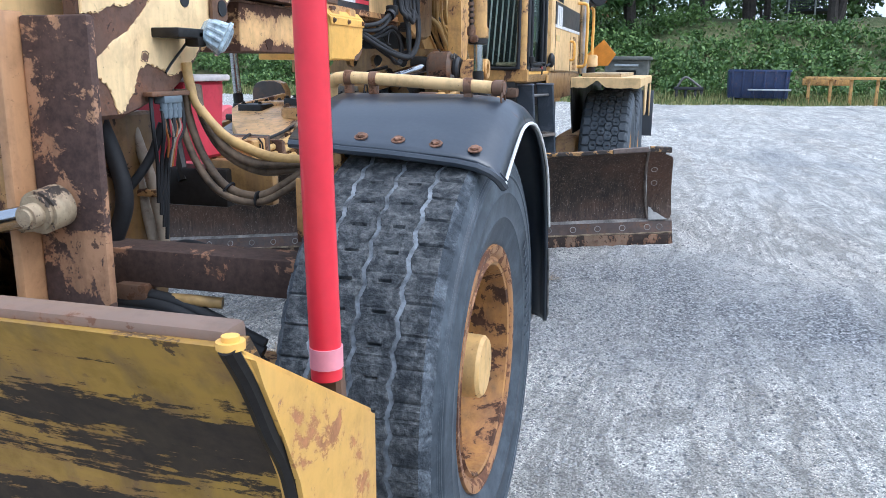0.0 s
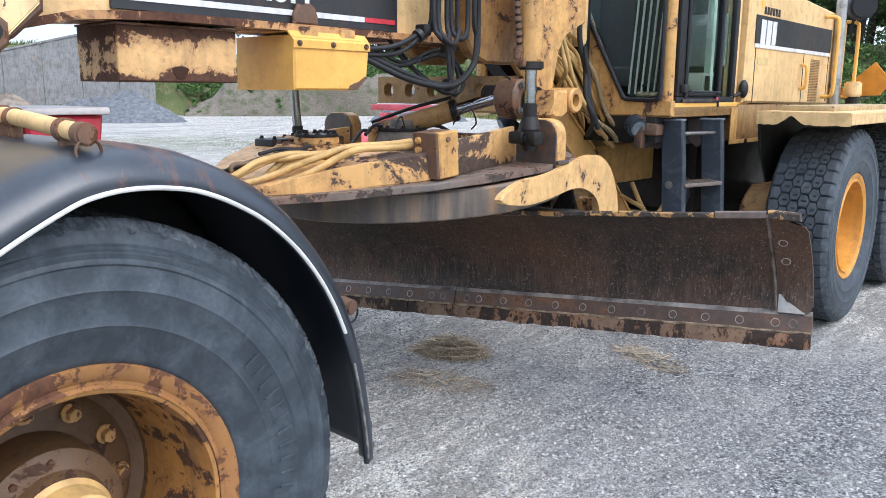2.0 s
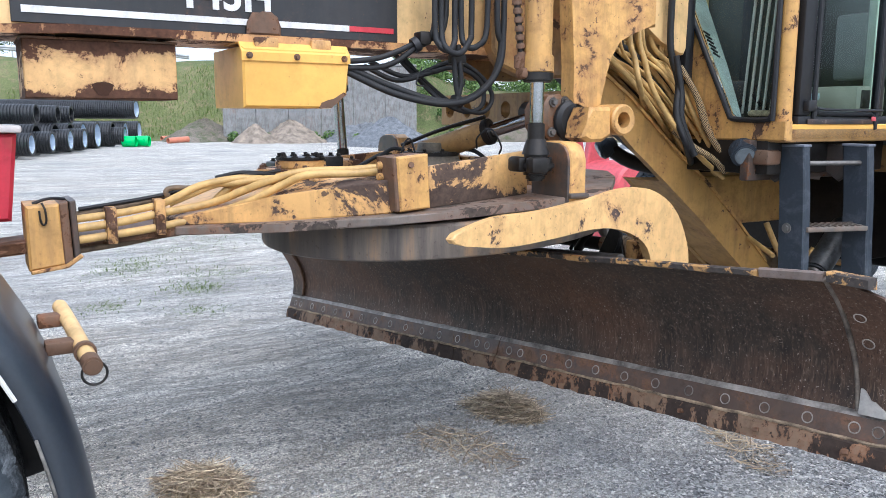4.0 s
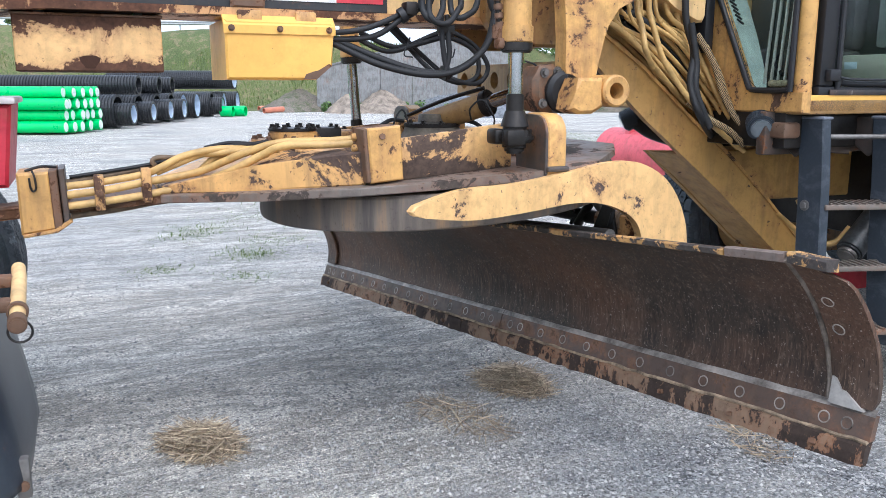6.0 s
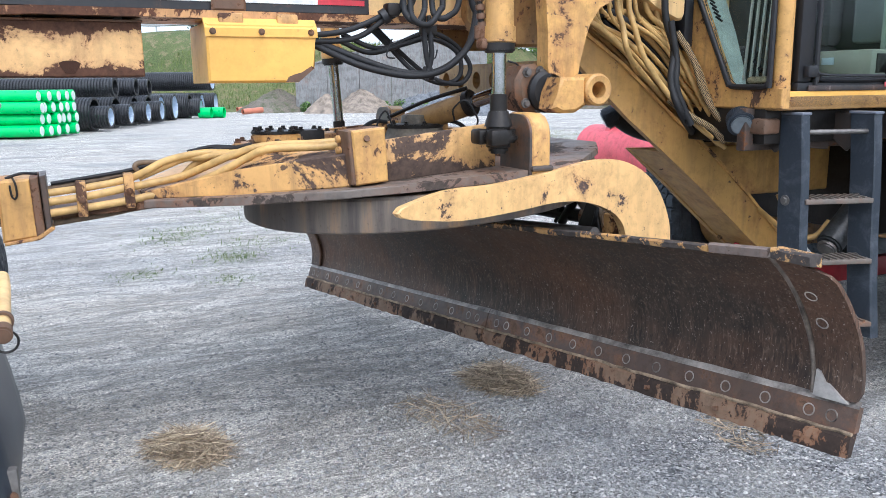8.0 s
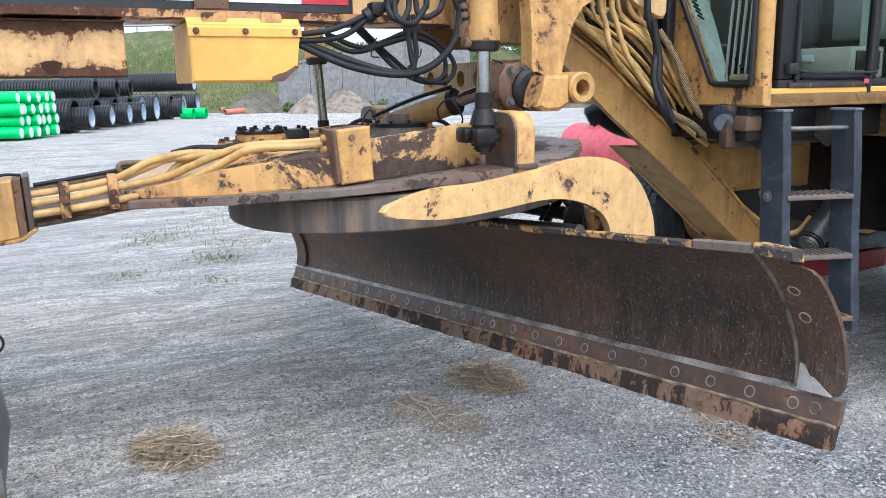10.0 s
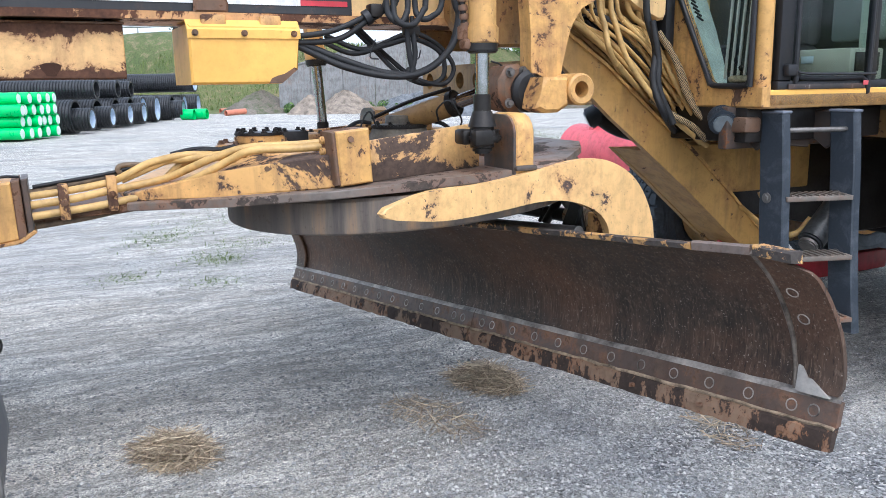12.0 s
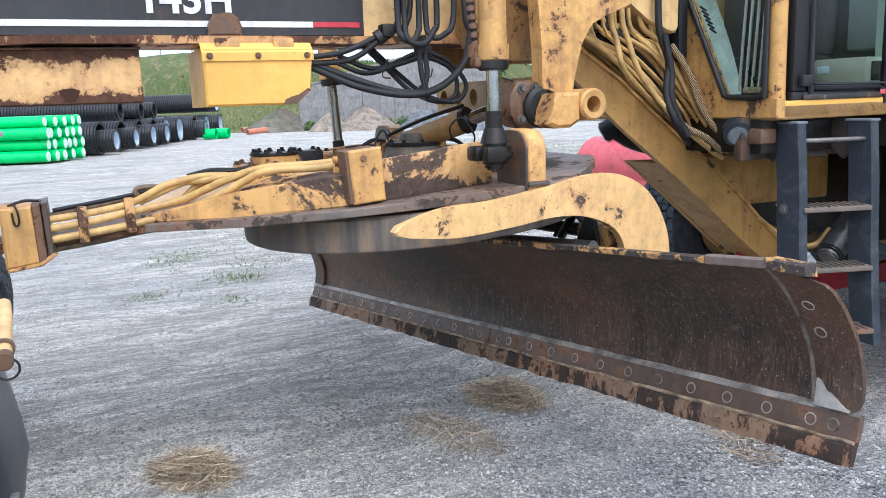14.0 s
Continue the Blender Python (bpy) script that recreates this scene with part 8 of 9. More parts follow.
# ---------- surroundings: the land round the yard ----------
EDGES = [(-180, 45, 18, 5.0), (-60, 45, 18, 5.0), (-40, 44, 15, 5.0), (-28, 40.5, 14, 4.3), (0, 36.0, 14, 4.3), (22, 39, 14, 4.3), (33, 46, 13, 4.6), (44, 57.5, 9, 3.2),
         (55, 52, 8, 3.4), (58.5, 50, 3, 4.3), (70.5, 50, 3, 4.3), (73.5, 49.0, 11, 5.4), (81, 49.5, 11, 5.5), (130, 48, 13, 5.5), (160, 45, 18, 5.0), (180, 45, 18, 5.0)]


def land(x, y):
    az = math.degrees(math.atan2(-x, y))
    r = math.hypot(x, y)
    for (a0, *p), (a1, *q) in zip(EDGES, EDGES[1:]):
        if a0 <= az <= a1:
            f = (az - a0) / (a1 - a0)
            e, ln, top = (u + (v - u) * f for u, v in zip(p, q))
            break
    e += 0.5 * math.sin(az * 0.31) + 0.35 * math.sin(az * 0.83 + 1)
    s = min(1, max(0, (r - e) / ln))
    z = top * s * s * (3 - 2 * s) + max(0, r - e - ln) * 0.03
    return z + (0.12 * math.sin(x * 0.9) * math.sin(y * 0.7) + 0.1 * math.sin(x * 0.37 + y * 0.53)) * min(1, s * 4) - (0.06 if s <= 0 else 0), e


bm = bmesh.new()
grid = []
for k in range(240):
    az = radians(-180 + 1.5 * k)
    dx, dy = -math.sin(az), math.cos(az)
    e = land(dx * 10, dy * 10)[1]
    row = []
    for j in range(44):
        r = e - 1.5 + (j * 0.7 if j < 26 else 17.5 + (j - 25) ** 2 * 1.2)
        row.append(bm.verts.new((dx * r, dy * r, land(dx * r, dy * r)[0])))
    grid.append(row)
for k in range(240):
    a, b = grid[k], grid[(k + 1) % 240]
    for j in range(43):
        bm.faces.new((a[j], b[j], b[j + 1], a[j + 1]))
bank = link("ground", bm, TURF, smooth=True)
tagged(bank, "grassy embankment round the gravel yard", "embankment", kind="structure")


def leaves_mesh(name, centres, spread, per, size, seed, material, squash=0.75):
    """Many small rhombic leaves in uneven clumps."""
    rng = np.random.default_rng(seed)
    centres = np.asarray(centres, float)
    spread = np.broadcast_to(np.asarray(spread, float), (len(centres),))
    c = np.repeat(centres, per, 0)
    s = np.repeat(spread, per)[:, None]
    d = rng.normal(size=c.shape)
    d /= np.linalg.norm(d, axis=1)[:, None]
    p = c + d * s * rng.uniform(0.35, 1.0, (len(c), 1)) ** 0.6 * np.array([1, 1, squash])
    a = rng.normal(size=c.shape)
    a /= np.linalg.norm(a, axis=1)[:, None]
    b = np.cross(a, rng.normal(size=c.shape))
    b /= np.linalg.norm(b, axis=1)[:, None]
    w = size * rng.uniform(0.6, 1.4, (len(c), 1))
    v = np.stack([p - a * w, p - b * w * 0.55, p + a * w, p + b * w * 0.55], 1).reshape(-1, 3)
    me = bpy.data.meshes.new(name)
    me.from_pydata(v.tolist(), [], np.arange(len(v)).reshape(-1, 4).tolist())
    me.materials.append(material)
    return me


def blades_mesh(name, roots, height, width, seed, material, lean=0.5):
    """Grass blades, each a bent narrow strip."""
    rng = np.random.default_rng(seed)
    p = np.asarray(roots, float)
    n = len(p)
    h = np.asarray(height, float).reshape(-1, 1) * rng.uniform(0.5, 1.3, (n, 1))
    az = rng.uniform(0, 2 * np.pi, n)
    out = np.stack([np.cos(az), np.sin(az), np.zeros(n)], 1)
    side = np.stack([-np.sin(az), np.cos(az), np.zeros(n)], 1) * width
    up = np.array([0, 0, 1.0])
    ln = rng.uniform(0, lean, (n, 1))
    mid = p + up * h * 0.6 + out * h * ln * 0.4
    tip = p + up * h * (1 - 0.3 * ln) + out * h * ln
    v = np.stack([p - side, p + side, mid + side * 0.7, mid - side * 0.7, tip], 1).reshape(-1, 3)
    k = np.arange(n)[:, None] * 5
    faces = (k + [0, 1, 2, 3]).tolist() + (k + [3, 2, 4]).tolist()
    me = bpy.data.meshes.new(name)
    me.from_pydata(v.tolist(), [], faces)
    me.materials.append(material)
    return me


# ---------- trees ----------
def make_tree(seed, height, stems):
    rng = random.Random(seed)
    tree = thing("tree", "leafy deciduous tree on the grassy bank", "tree", "trees on the bank")
    bm = bmesh.new()
    tips = []
    for s in range(stems):
        a = rng.uniform(0, 6.28)
        ln = rng.uniform(0.05, 0.14) + 0.08 * (stems > 1)
        pts = [(0.15 * s * math.cos(a), 0.15 * s * math.sin(a), -0.5)]
        for j in range(1, 6):
            h = height * j / 6
            pts.append((math.cos(a) * h * ln + rng.uniform(-0.12, 0.12), math.sin(a) * h * ln + rng.uniform(-0.12, 0.12), h))
        tube(bm, pts, [0.24, 0.2, 0.17, 0.14, 0.11, 0.08, 0.05], 8, 3)
        for j in range(15):
            i = rng.choice((1, 2, 2, 3, 3, 4, 4, 5))
            b = Vector(pts[i])
            t = rng.uniform(0, 6.28)
            r = height * rng.uniform(0.13, 0.27)
            e = b + Vector((math.cos(t) * r, math.sin(t) * r, r * rng.uniform(0.1, 0.8)))
            m_ = (b + e) / 2 + Vector((0, 0, -0.15))
            tube(bm, [b, m_, e], [0.07, 0.055, 0.04, 0.03, 0.02], 5, 2)
            tips += [e, m_]
        tips.append(Vector(pts[-1]))
    part("trunk", bm, BARK, tree)
    cs, sp = [], []
    for e in tips:
        for _ in range(3):
            cs.append((e.x + rng.gauss(0, 0.55), e.y + rng.gauss(0, 0.55), e.z + rng.gauss(0.25, 0.45)))
            sp.append(rng.uniform(0.4, 0.95))
    crown = new("crown", leaves_mesh("crown", cs, sp, 46, 0.13, seed, LEAF))
    crown.parent = tree
    return tree


variants = [make_tree(11, 9.5, 1), make_tree(12, 11.0, 2), make_tree(13, 8.2, 1), make_tree(14, 10.2, 3)]
rng = random.Random(5)
spots = [(2.6, 48.0), (5.3, 49.5), (6.3, 50.5), (9.6, 48.5), (10.2, 50.0), (-1.2, 46.5), (-4.2, 45.0), (-9.6, 47.0), (-11.5, 52.0), (-14.5, 46.0), (-0.6, 54.0), (-6.4, 72.0), (14.5, 52.0), (18.5, 55.0),
         (-18.0, 50.0), (-22.0, 54.0), (-27.0, 52.0), (-33.0, 56.0), (-39.0, 58.0), (-45.0, 52.0), (-50.0, 46.0), (2.0, 73.0), (8.5, 80.0), (15.5, 76.0), (21.5, 72.0), (-13.0, 64.0), (-21.0, 68.0), (-30.0, 70.0),
         (-42.0, 72.0), (-54.0, 60.0), (-60.0, 40.0), (-86.0, 6.0), (-84.0, 14.0), (-90.0, -4.0)]
for i, (x, y) in enumerate(spots):
    s = rng.uniform(0.85, 1.2) if x > -80 else 0.75
    m = Matrix.Translation((x, y, land(x, y)[0] - 0.1)) @ Matrix.Rotation(rng.uniform(0, 6.28), 4, "Z") @ Matrix.Diagonal((s, s, s * rng.uniform(0.9, 1.1), 1))
    if i < 4:
        variants[i].matrix_world = m
    else:
        copy_thing(variants[i % 4], m)

# undergrowth on the bank
rng = random.Random(21)
cs, sp = [], []
while len(cs) < 1600:
    az = radians(rng.uniform(-26, 60))
    deg = math.degrees(az)
    e = land(-math.sin(az) * 10, math.cos(az) * 10)[1]
    r = e + 1.5 + rng.random() ** 1.3 * 11.5
    x, y = -math.sin(az) * r, math.cos(az) * r
    if -1.6 < x < 0.3 and y < 40.0 or (x > 3.2 and y < 37.6):
        continue
    if deg > 36 and rng.random() < 0.35:
        continue
    if deg < -3 and r - e > 10.5 - 0.12 * abs(deg):
        continue
    size = rng.uniform(0.35, 0.95) * (0.65 if r - e < 3 else 1.0)
    for _ in range(2):
        cs.append((x + rng.gauss(0, 0.4), y + rng.gauss(0, 0.4), land(x, y)[0] + size * rng.uniform(0.3, 1.1)))
        sp.append(size)
tagged(new("undergrowth", leaves_mesh("undergrowth", cs, sp, 80, 0.105, 31, SHRUB)), "dense green shrubs and nettles on the bank", "shrubs", kind="stuff")
cs, sp = [], []
for _ in range(900):
    az = radians(rng.uniform(-30, 62))
    r = rng.uniform(66, 92) + (8 if -8 < math.degrees(az) < -1 else 0)
    x, y = -math.sin(az) * r, math.cos(az) * r
    if -11.5 < x < -3.2 and y < 70 or (x > 0 and rng.random() < 0.25):
        continue
    base = land(x, y)[0]
    cs.append((x, y, base + rng.random() ** 0.8 * rng.uniform(3, 12)))
    sp.append(rng.uniform(0.8, 1.9))
tagged(new("far_woods", leaves_mesh("far_woods", cs, sp, 75, 0.26, 41, LEAF)), "dark leafy woods behind the lawn", "woods", kind="stuff")
roots, hs = [], []
for _ in range(26000):
    az = radians(rng.uniform(-27, 46))
    e = land(-math.sin(az) * 10, math.cos(az) * 10)[1]
    r = e - 2.9 + 0.25 * math.sin(az * 40) + 3.4 * rng.random() ** 0.9
    x, y = -math.sin(az) * r, math.cos(az) * r
    roots.append((x, y, max(0.0, land(x, y)[0]) - 0.03))
    hs.append(0.12 + 0.42 * min(1, max(0, r - e + 2.9) / 2.5) * rng.uniform(0.5, 1.2))
tagged(new("dry_grass", blades_mesh("dry_grass", roots[:18000], hs[:18000], 0.016, 3, DRY_GRASS)), "tall dry grass along the gravel edge", "grass", kind="stuff")
tagged(new("green_grass", blades_mesh("green_grass", roots[18000:], [h * 1.1 for h in hs[18000:]], 0.02, 4, GREEN_GRASS)), "green grass tufts along the gravel edge", "grass", kind="stuff")
roots = []
for _ in range(9000):
    a, r = rng.uniform(2, 34), rng.uniform(-0.5, 6)
    roots.append((-49.5 - r, a * 0.9 - 9, land(-49.5 - r, a * 0.9 - 9)[0] - 0.03))
tagged(new("slope_grass", blades_mesh("slope_grass", roots, [0.3] * len(roots), 0.02, 6, GREEN_GRASS)), "rough grass on the slope below the guard rail", "grass", kind="stuff")

# ---------- behind the yard ----------
HUT_WALL = plain("dark_mossy_concrete", (0.17, 0.17, 0.15), 0.9, 0, 0.35, 2, 0.4)
hut = thing("concrete_hut", "small grey concrete hut with a dark door in the bank", "hut")
bm = bmesh.new()
prism(bm, [(-1.9, 0.0), (-1.4, 0.0), (-1.4, 1.4), (-0.4, 1.4), (-0.4, 0.0), (0.1, 0.0), (0.1, 1.85), (-1.9, 1.85)], 37.6, 40.6, "y", 0.03)
part("wall", bm, HUT_WALL, hut, smooth=False)
part("roof", box(bmesh.new(), (-0.9, 39.05, 1.93), (2.2, 3.5, 0.16), 0.03), HUT_WALL, hut, "concrete roof slab overgrown with grass")
bm = box(bmesh.new(), (-0.9, 37.9, 0.7), (1.0, 0.06, 1.4), 0.01)
hut_door = part("door", bm, IMPLEMENT_BLACK, hut, "dark wooden door")
for k in range(5):
    part("plank", box(bmesh.new(), (-1.3 + 0.2 * k, 37.865, 0.7), (0.18, 0.02, 1.35), 0.005), IMPLEMENT_BLACK, hut_door)
part("lintel", box(bmesh.new(), (-0.9, 37.56, 1.6), (1.1, 0.08, 0.1), 0.01), GALVANIZED, hut, "pale sign above the door")

skip = thing("steel_skip", "dark blue steel skip standing in the grass", "container")
bm = bmesh.new()
prism(bm, [(35.2, 0.25), (36.5, 0.25), (36.8, 1.42), (34.95, 1.42)], 3.6, 6.0, "x", 0.03)
part("body", bm, BLUE_STEEL, skip, smooth=False)
for k in range(6):
    part("rib", box(bmesh.new(), (3.72 + 0.43 * k, 35.02, 0.86), (0.07, 0.08, 1.1), 0.01, Matrix.Rotation(radians(12), 4, "X")), BLUE_STEEL, skip)
part("rim", box(bmesh.new(), (4.8, 34.93, 1.4), (2.5, 0.1, 0.1), 0.02), BLUE_STEEL, skip)
for x in (3.8, 5.8):
    part("skid", box(bmesh.new(), (x, 35.85, 0.12), (0.14, 1.5, 0.26), 0.02), IMPLEMENT_BLACK, skip)
part("step", box(bmesh.new(), (5.2, 34.75, 0.62), (1.7, 0.3, 0.06), 0.01), GALVANIZED, skip)

harrow = thing("black_implement", "low black farm implement with a raised hitch", "implement")
part("frame", box(bmesh.new(), (1.95, 35.5, 0.62), (1.25, 0.7, 0.12), 0.02), IMPLEMENT_BLACK, harrow)
for x in (1.45, 1.85, 2.25, 2.5):
    part("leg", tube(bmesh.new(), [(x, 35.3, 0.6), (x, 35.2, 0.3), (x + 0.03, 35.3, -0.02)], 0.06, 8), IMPLEMENT_BLACK, harrow)
part("hitch", tube(bmesh.new(), [(1.45, 35.4, 0.65), (1.8, 35.4, 1.1), (2.45, 35.4, 0.68)], 0.05, 8), STEEL_GREY, harrow)

bar = thing("yellow_frame", "low yellow steel frame implement on four legs", "implement")
part("beam", box(bmesh.new(), (8.2, 35.6, 1.12), (3.1, 0.35, 0.12), 0.02), YELLOW, bar)
part("beam", box(bmesh.new(), (7.6, 36.2, 0.95), (1.9, 0.12, 0.3), 0.02), YELLOW, bar)
for x in (6.85, 7.7, 8.5, 9.5):
    part("leg", box(bmesh.new(), (x, 35.7, 0.55), (0.12, 0.12, 1.12), 0.015), YELLOW, bar)

house = thing("red_house", "red wooden house with white windows behind the trees", "house")
part("wall", box(bmesh.new(), (-7.4, 63.0, 5.9), (6.4, 6.0, 4.2), 0.02), BARN_RED, house)
bm = bmesh.new()
prism(bm, [(59.5, 7.9), (66.5, 7.9), (63.0, 10.4)], -10.9, -3.9, "x", 0.03)
part("roof", bm, ROOF_DARK, house, smooth=False)
for x in (-9.3, -7.4, -5.4):
    w = part("window", box(bmesh.new(), (x, 59.96, 6.1), (1.0, 0.12, 1.2), 0.02), WHITE, house, "white framed window")
    for dx in (-0.23, 0.23):
        part("pane", box(bmesh.new(), (x + dx, 59.88, 6.1), (0.38, 0.04, 1.0), 0.0), IMPLEMENT_BLACK, w)

tramp = thing("trampoline", "round trampoline with a dark safety net on the lawn", "trampoline")
zc = land(10.3, 61)[0]
bm = bmesh.new()
revolve(bm, [(1.75, 0.0), (1.95, -0.04), (1.95, 0.08), (1.75, 0.08)], (10.3, 61, zc + 0.85), "z", 24, True)
part("rim", bm, NET, tramp)
bm = bmesh.new()
cyl(bm, (10.3, 61, zc + 0.86), (10.3, 61, zc + 0.9), 1.75, seg=24)
part("mat", bm, NET, tramp)
net_bm = bmesh.new()
for k in range(36):
    a = 2 * math.pi * k / 36
    cyl(net_bm, (10.3 + 1.85 * math.cos(a), 61 + 1.85 * math.sin(a), zc + 0.9), (10.3 + 1.85 * math.cos(a), 61 + 1.85 * math.sin(a), zc + 2.5), 0.018, seg=4)
for h in range(9):
    revolve(net_bm, [(1.84, 0), (1.86, 0.02), (1.84, 0.04)], (10.3, 61, zc + 0.95 + 0.19 * h), "z", 24, True)
part("net", net_bm, NET, tramp)
for k in range(6):
    a = 2 * math.pi * k / 6 + 0.4
    x, y = 10.3 + 1.93 * math.cos(a), 61 + 1.93 * math.sin(a)
    part("post", tube(bmesh.new(), [(x, y, zc - 0.1), (x, y, zc + 2.7)], 0.05, 8), GALVANIZED, tramp)

# ---------- pipe yard ----------
AX = Vector((-0.37, -0.93, 0)).normalized()
FACE = Vector((-0.86, 0.5, 0)).normalized()
bm = bmesh.new()
revolve(bm, [(0.186, 0), (0.186, 6.0), (0.15, 6.0), (0.15, 0.0)], (0, 0, 0), "y", 18, True)
pipe = link("green_pipe", bm, PIPE_GREEN, smooth=True)
tagged(pipe, "green plastic pipe with a white end, stacked in a bundle", "pipe", "green pipes of the bundle")
part("end_cap", cyl(bmesh.new(), (0, 5.9, 0), (0, 6.015, 0), 0.155, seg=16, bevel=0.015), PIPE_WHITE, pipe, "white end cap")
turn = Matrix.Rotation(math.atan2(AX.x, -AX.y), 4, "Z")
rng = random.Random(9)
first = True
for row in range(4):
    for col in range(6):
        p = Vector((-25.0, 0.42, 0.24 + 0.355 * row)) + FACE * (0.374 * col + 0.187 * (row % 2)) + AX * (6.0 + rng.uniform(-0.1, 0.14))
        m = Matrix.Translation(p) @ turn @ Matrix.Rotation(rng.uniform(0, 6), 4, "Y")
        if first:
            pipe.matrix_world = m
            first = False
        else:
            copy_thing(pipe, m)
for d in (1.2, 4.4):
    b = box(bmesh.new(), (0, 0, 0.025), (0.1, 2.1, 0.06), 0.008)
    ob = link("timber_bearer", b, plain("pale_timber", (0.5, 0.38, 0.24), 0.8))
    ob.matrix_world = Matrix.Translation(Vector((-25.0, 0.42, 0.0)) + FACE * 0.8 + AX * d) @ turn @ Matrix.Rotation(radians(90 - 84), 4, "Z")
    tagged(ob, "pale timber bearer under the green pipes", "timber", "timber bearers")


def ribbed(bm, r, length, pitch=0.11, wall=0.05, seg=28, rib=0.035):
    prof = []
    n = int(length / pitch)
    for i in range(n):
        y = i * pitch
        prof += [(r - rib, y), (r, y + pitch * 0.2), (r, y + pitch * 0.65), (r - rib, y + pitch * 0.85)]
    outer = prof + [(r, length - 0.02), (r, length)]
    revolve(bm, outer, (0, 0, 0), "y", seg)
    revolve(bm, [(r, length), (r - wall - rib, length), (r - wall - rib, 0.0), (r - rib, 0.0)], (0, 0, 0), "y", seg)
    return bm


def lining(bm, r, length, seg=28):
    return revolve(bm, [(r, length - 0.01), (r, 0.02)], (0, 0, 0), "y", seg)


def big_pipe(r, length, label, inner=0.0, blue=True):
    ob = link("drain_pipe", ribbed(bmesh.new(), r, length), PIPE_BLACK, smooth=False)
    tagged(ob, label, "pipe", "black drain pipes")
    if blue:
        part("lining", lining(bmesh.new(), r - 0.088, length), PIPE_BLUE, ob, "pale blue inner wall")
    if inner:
        q = part("inner_pipe", ribbed(bmesh.new(), inner, 0.9), PIPE_BLACK, ob, "smaller pipe nested inside", smooth=False)
        q.location = (0, length - 0.35, -(r - inner - 0.1))
        s = part("lining", lining(bmesh.new(), inner - 0.088, 0.9), PIPE_BLUE, q, "pale blue inner wall")
    return ob


nested = big_pipe(0.6, 5.0, "large black ribbed drain pipe with a smaller one inside", 0.4, False)
open_end = big_pipe(0.6, 5.0, "large black ribbed drain pipe with a pale blue lining")
black_end = big_pipe(0.6, 5.0, "large black ribbed drain pipe with a dark inside", 0.43, False)
long_top = big_pipe(0.36, 9.0, "long black ribbed drain pipe lying on the large ones", 0, False)
wide_top = big_pipe(0.5, 7.0, "long black ribbed drain pipe lying on the large ones")
rows = [(-28.6, 2.1, nested, 0.62), (-30.9, 2.95, nested, 0.62), (-32.6, 3.75, black_end, 0.62), (-34.1, 4.45, black_end, 0.62), (-35.8, 5.15, open_end, 0.62), (-37.5, 5.95, open_end, 0.62),
        (-39.4, 6.9, black_end, 0.62), (-42.6, 8.0, open_end, 0.62), (-46.0, 9.3, open_end, 0.62),
        (-29.5, 2.9, long_top, 1.55), (-32.8, 3.9, long_top, 1.55), (-34.8, 4.6, long_top, 1.55)]
used = set()
for x, y, kind, z in rows:
    m = Matrix.Translation(Vector((x, y, z)) + AX * (9.0 if kind is long_top else 5.0)) @ turn
    if kind.name in used:
        copy_thing(kind, m)
    else:
        kind.matrix_world = m
        used.add(kind.name)
wide_top.matrix_world = Matrix.Translation((-42.6, 8.6, 1.85)) @ Matrix.Rotation(radians(-5), 4, "Z") @ turn @ Matrix.Translation((0, -7, 0))

small = link("pipe_offcut", revolve(bmesh.new(), [(0.27, 0), (0.27, 0.62), (0.23, 0.62), (0.23, 0)], (0, 0, 0), "y", 18, True), PIPE_GREEN, smooth=True)
tagged(small, "short green plastic pipe piece on the ground", "pipe", "green pipe pieces")
small.matrix_world = Matrix.Translation((-39.2, 7.3, 0.27)) @ Matrix.Rotation(radians(-28), 4, "Z")
copy_thing(small, Matrix.Translation((-39.5, 7.98, 0.27)) @ Matrix.Rotation(radians(-30), 4, "Z"))
terra = link("terracotta_pipe", revolve(bmesh.new(), [(0.16, 0), (0.16, 1.3), (0.12, 1.3), (0.12, 0)], (0, 0, 0), "y", 16, True), TERRACOTTA, smooth=True)
tagged(terra, "terracotta coloured pipe lying on the ground", "pipe", "terracotta pipes")
terra.matrix_world = Matrix.Translation((-43.4, 10.3, 0.16)) @ Matrix.Rotation(radians(22), 4, "Z") @ Matrix.Rotation(radians(3), 4, "X")
copy_thing(terra, Matrix.Translation((-48.0, 10.9, 0.16)) @ Matrix.Rotation(radians(18), 4, "Z"))

# ---------- retaining wall, guard rail ----------
a, b = Vector((-47.6, 9.0, 0)), Vector((-40.5, 25.5, 0))
d = (b - a).normalized()
nrm = Vector((d.y, -d.x, 0))
ang = math.atan2(d.y, d.x)
wall = new("wall_retaining")
wall.location = (a + b) / 2
tagged(wall, "tall retaining wall of grey concrete panels with water stains", "wall", kind="structure")
count = 6
ln = 1.92
for k in range(count):
    c = a + d * (5.4 + ln * (k + 0.5))
    t0, t1 = (min(4.5, 2.5 + 0.25 * ln * i) for i in (k, k + 1))
    g = ln / 2 - 0.008
    ob = link("panel", prism(bmesh.new(), [(-g, -0.3), (g, -0.3), (g, t1), (-g, t0)], -0.15, 0.15, "y", 0.02), CONCRETE, None)
    ob.parent = wall
    ob.matrix_parent_inverse = Matrix()
    ob.location = Vector((c.x, c.y, 0)) - wall.location
    ob.rotation_euler = (0, 0, ang)
    bm = prism(bmesh.new(), [(-g, t0 + 0.003), (g, t1 + 0.003), (g, t1 + 0.12), (-g, t0 + 0.12)], -0.2, 0.2, "y", 0.015)
    cap = link("coping", bm, CONCRETE, None)
    cap.parent = wall
    cap.matrix_parent_inverse = Matrix()
    cap.location, cap.rotation_euler = ob.location, ob.rotation_euler
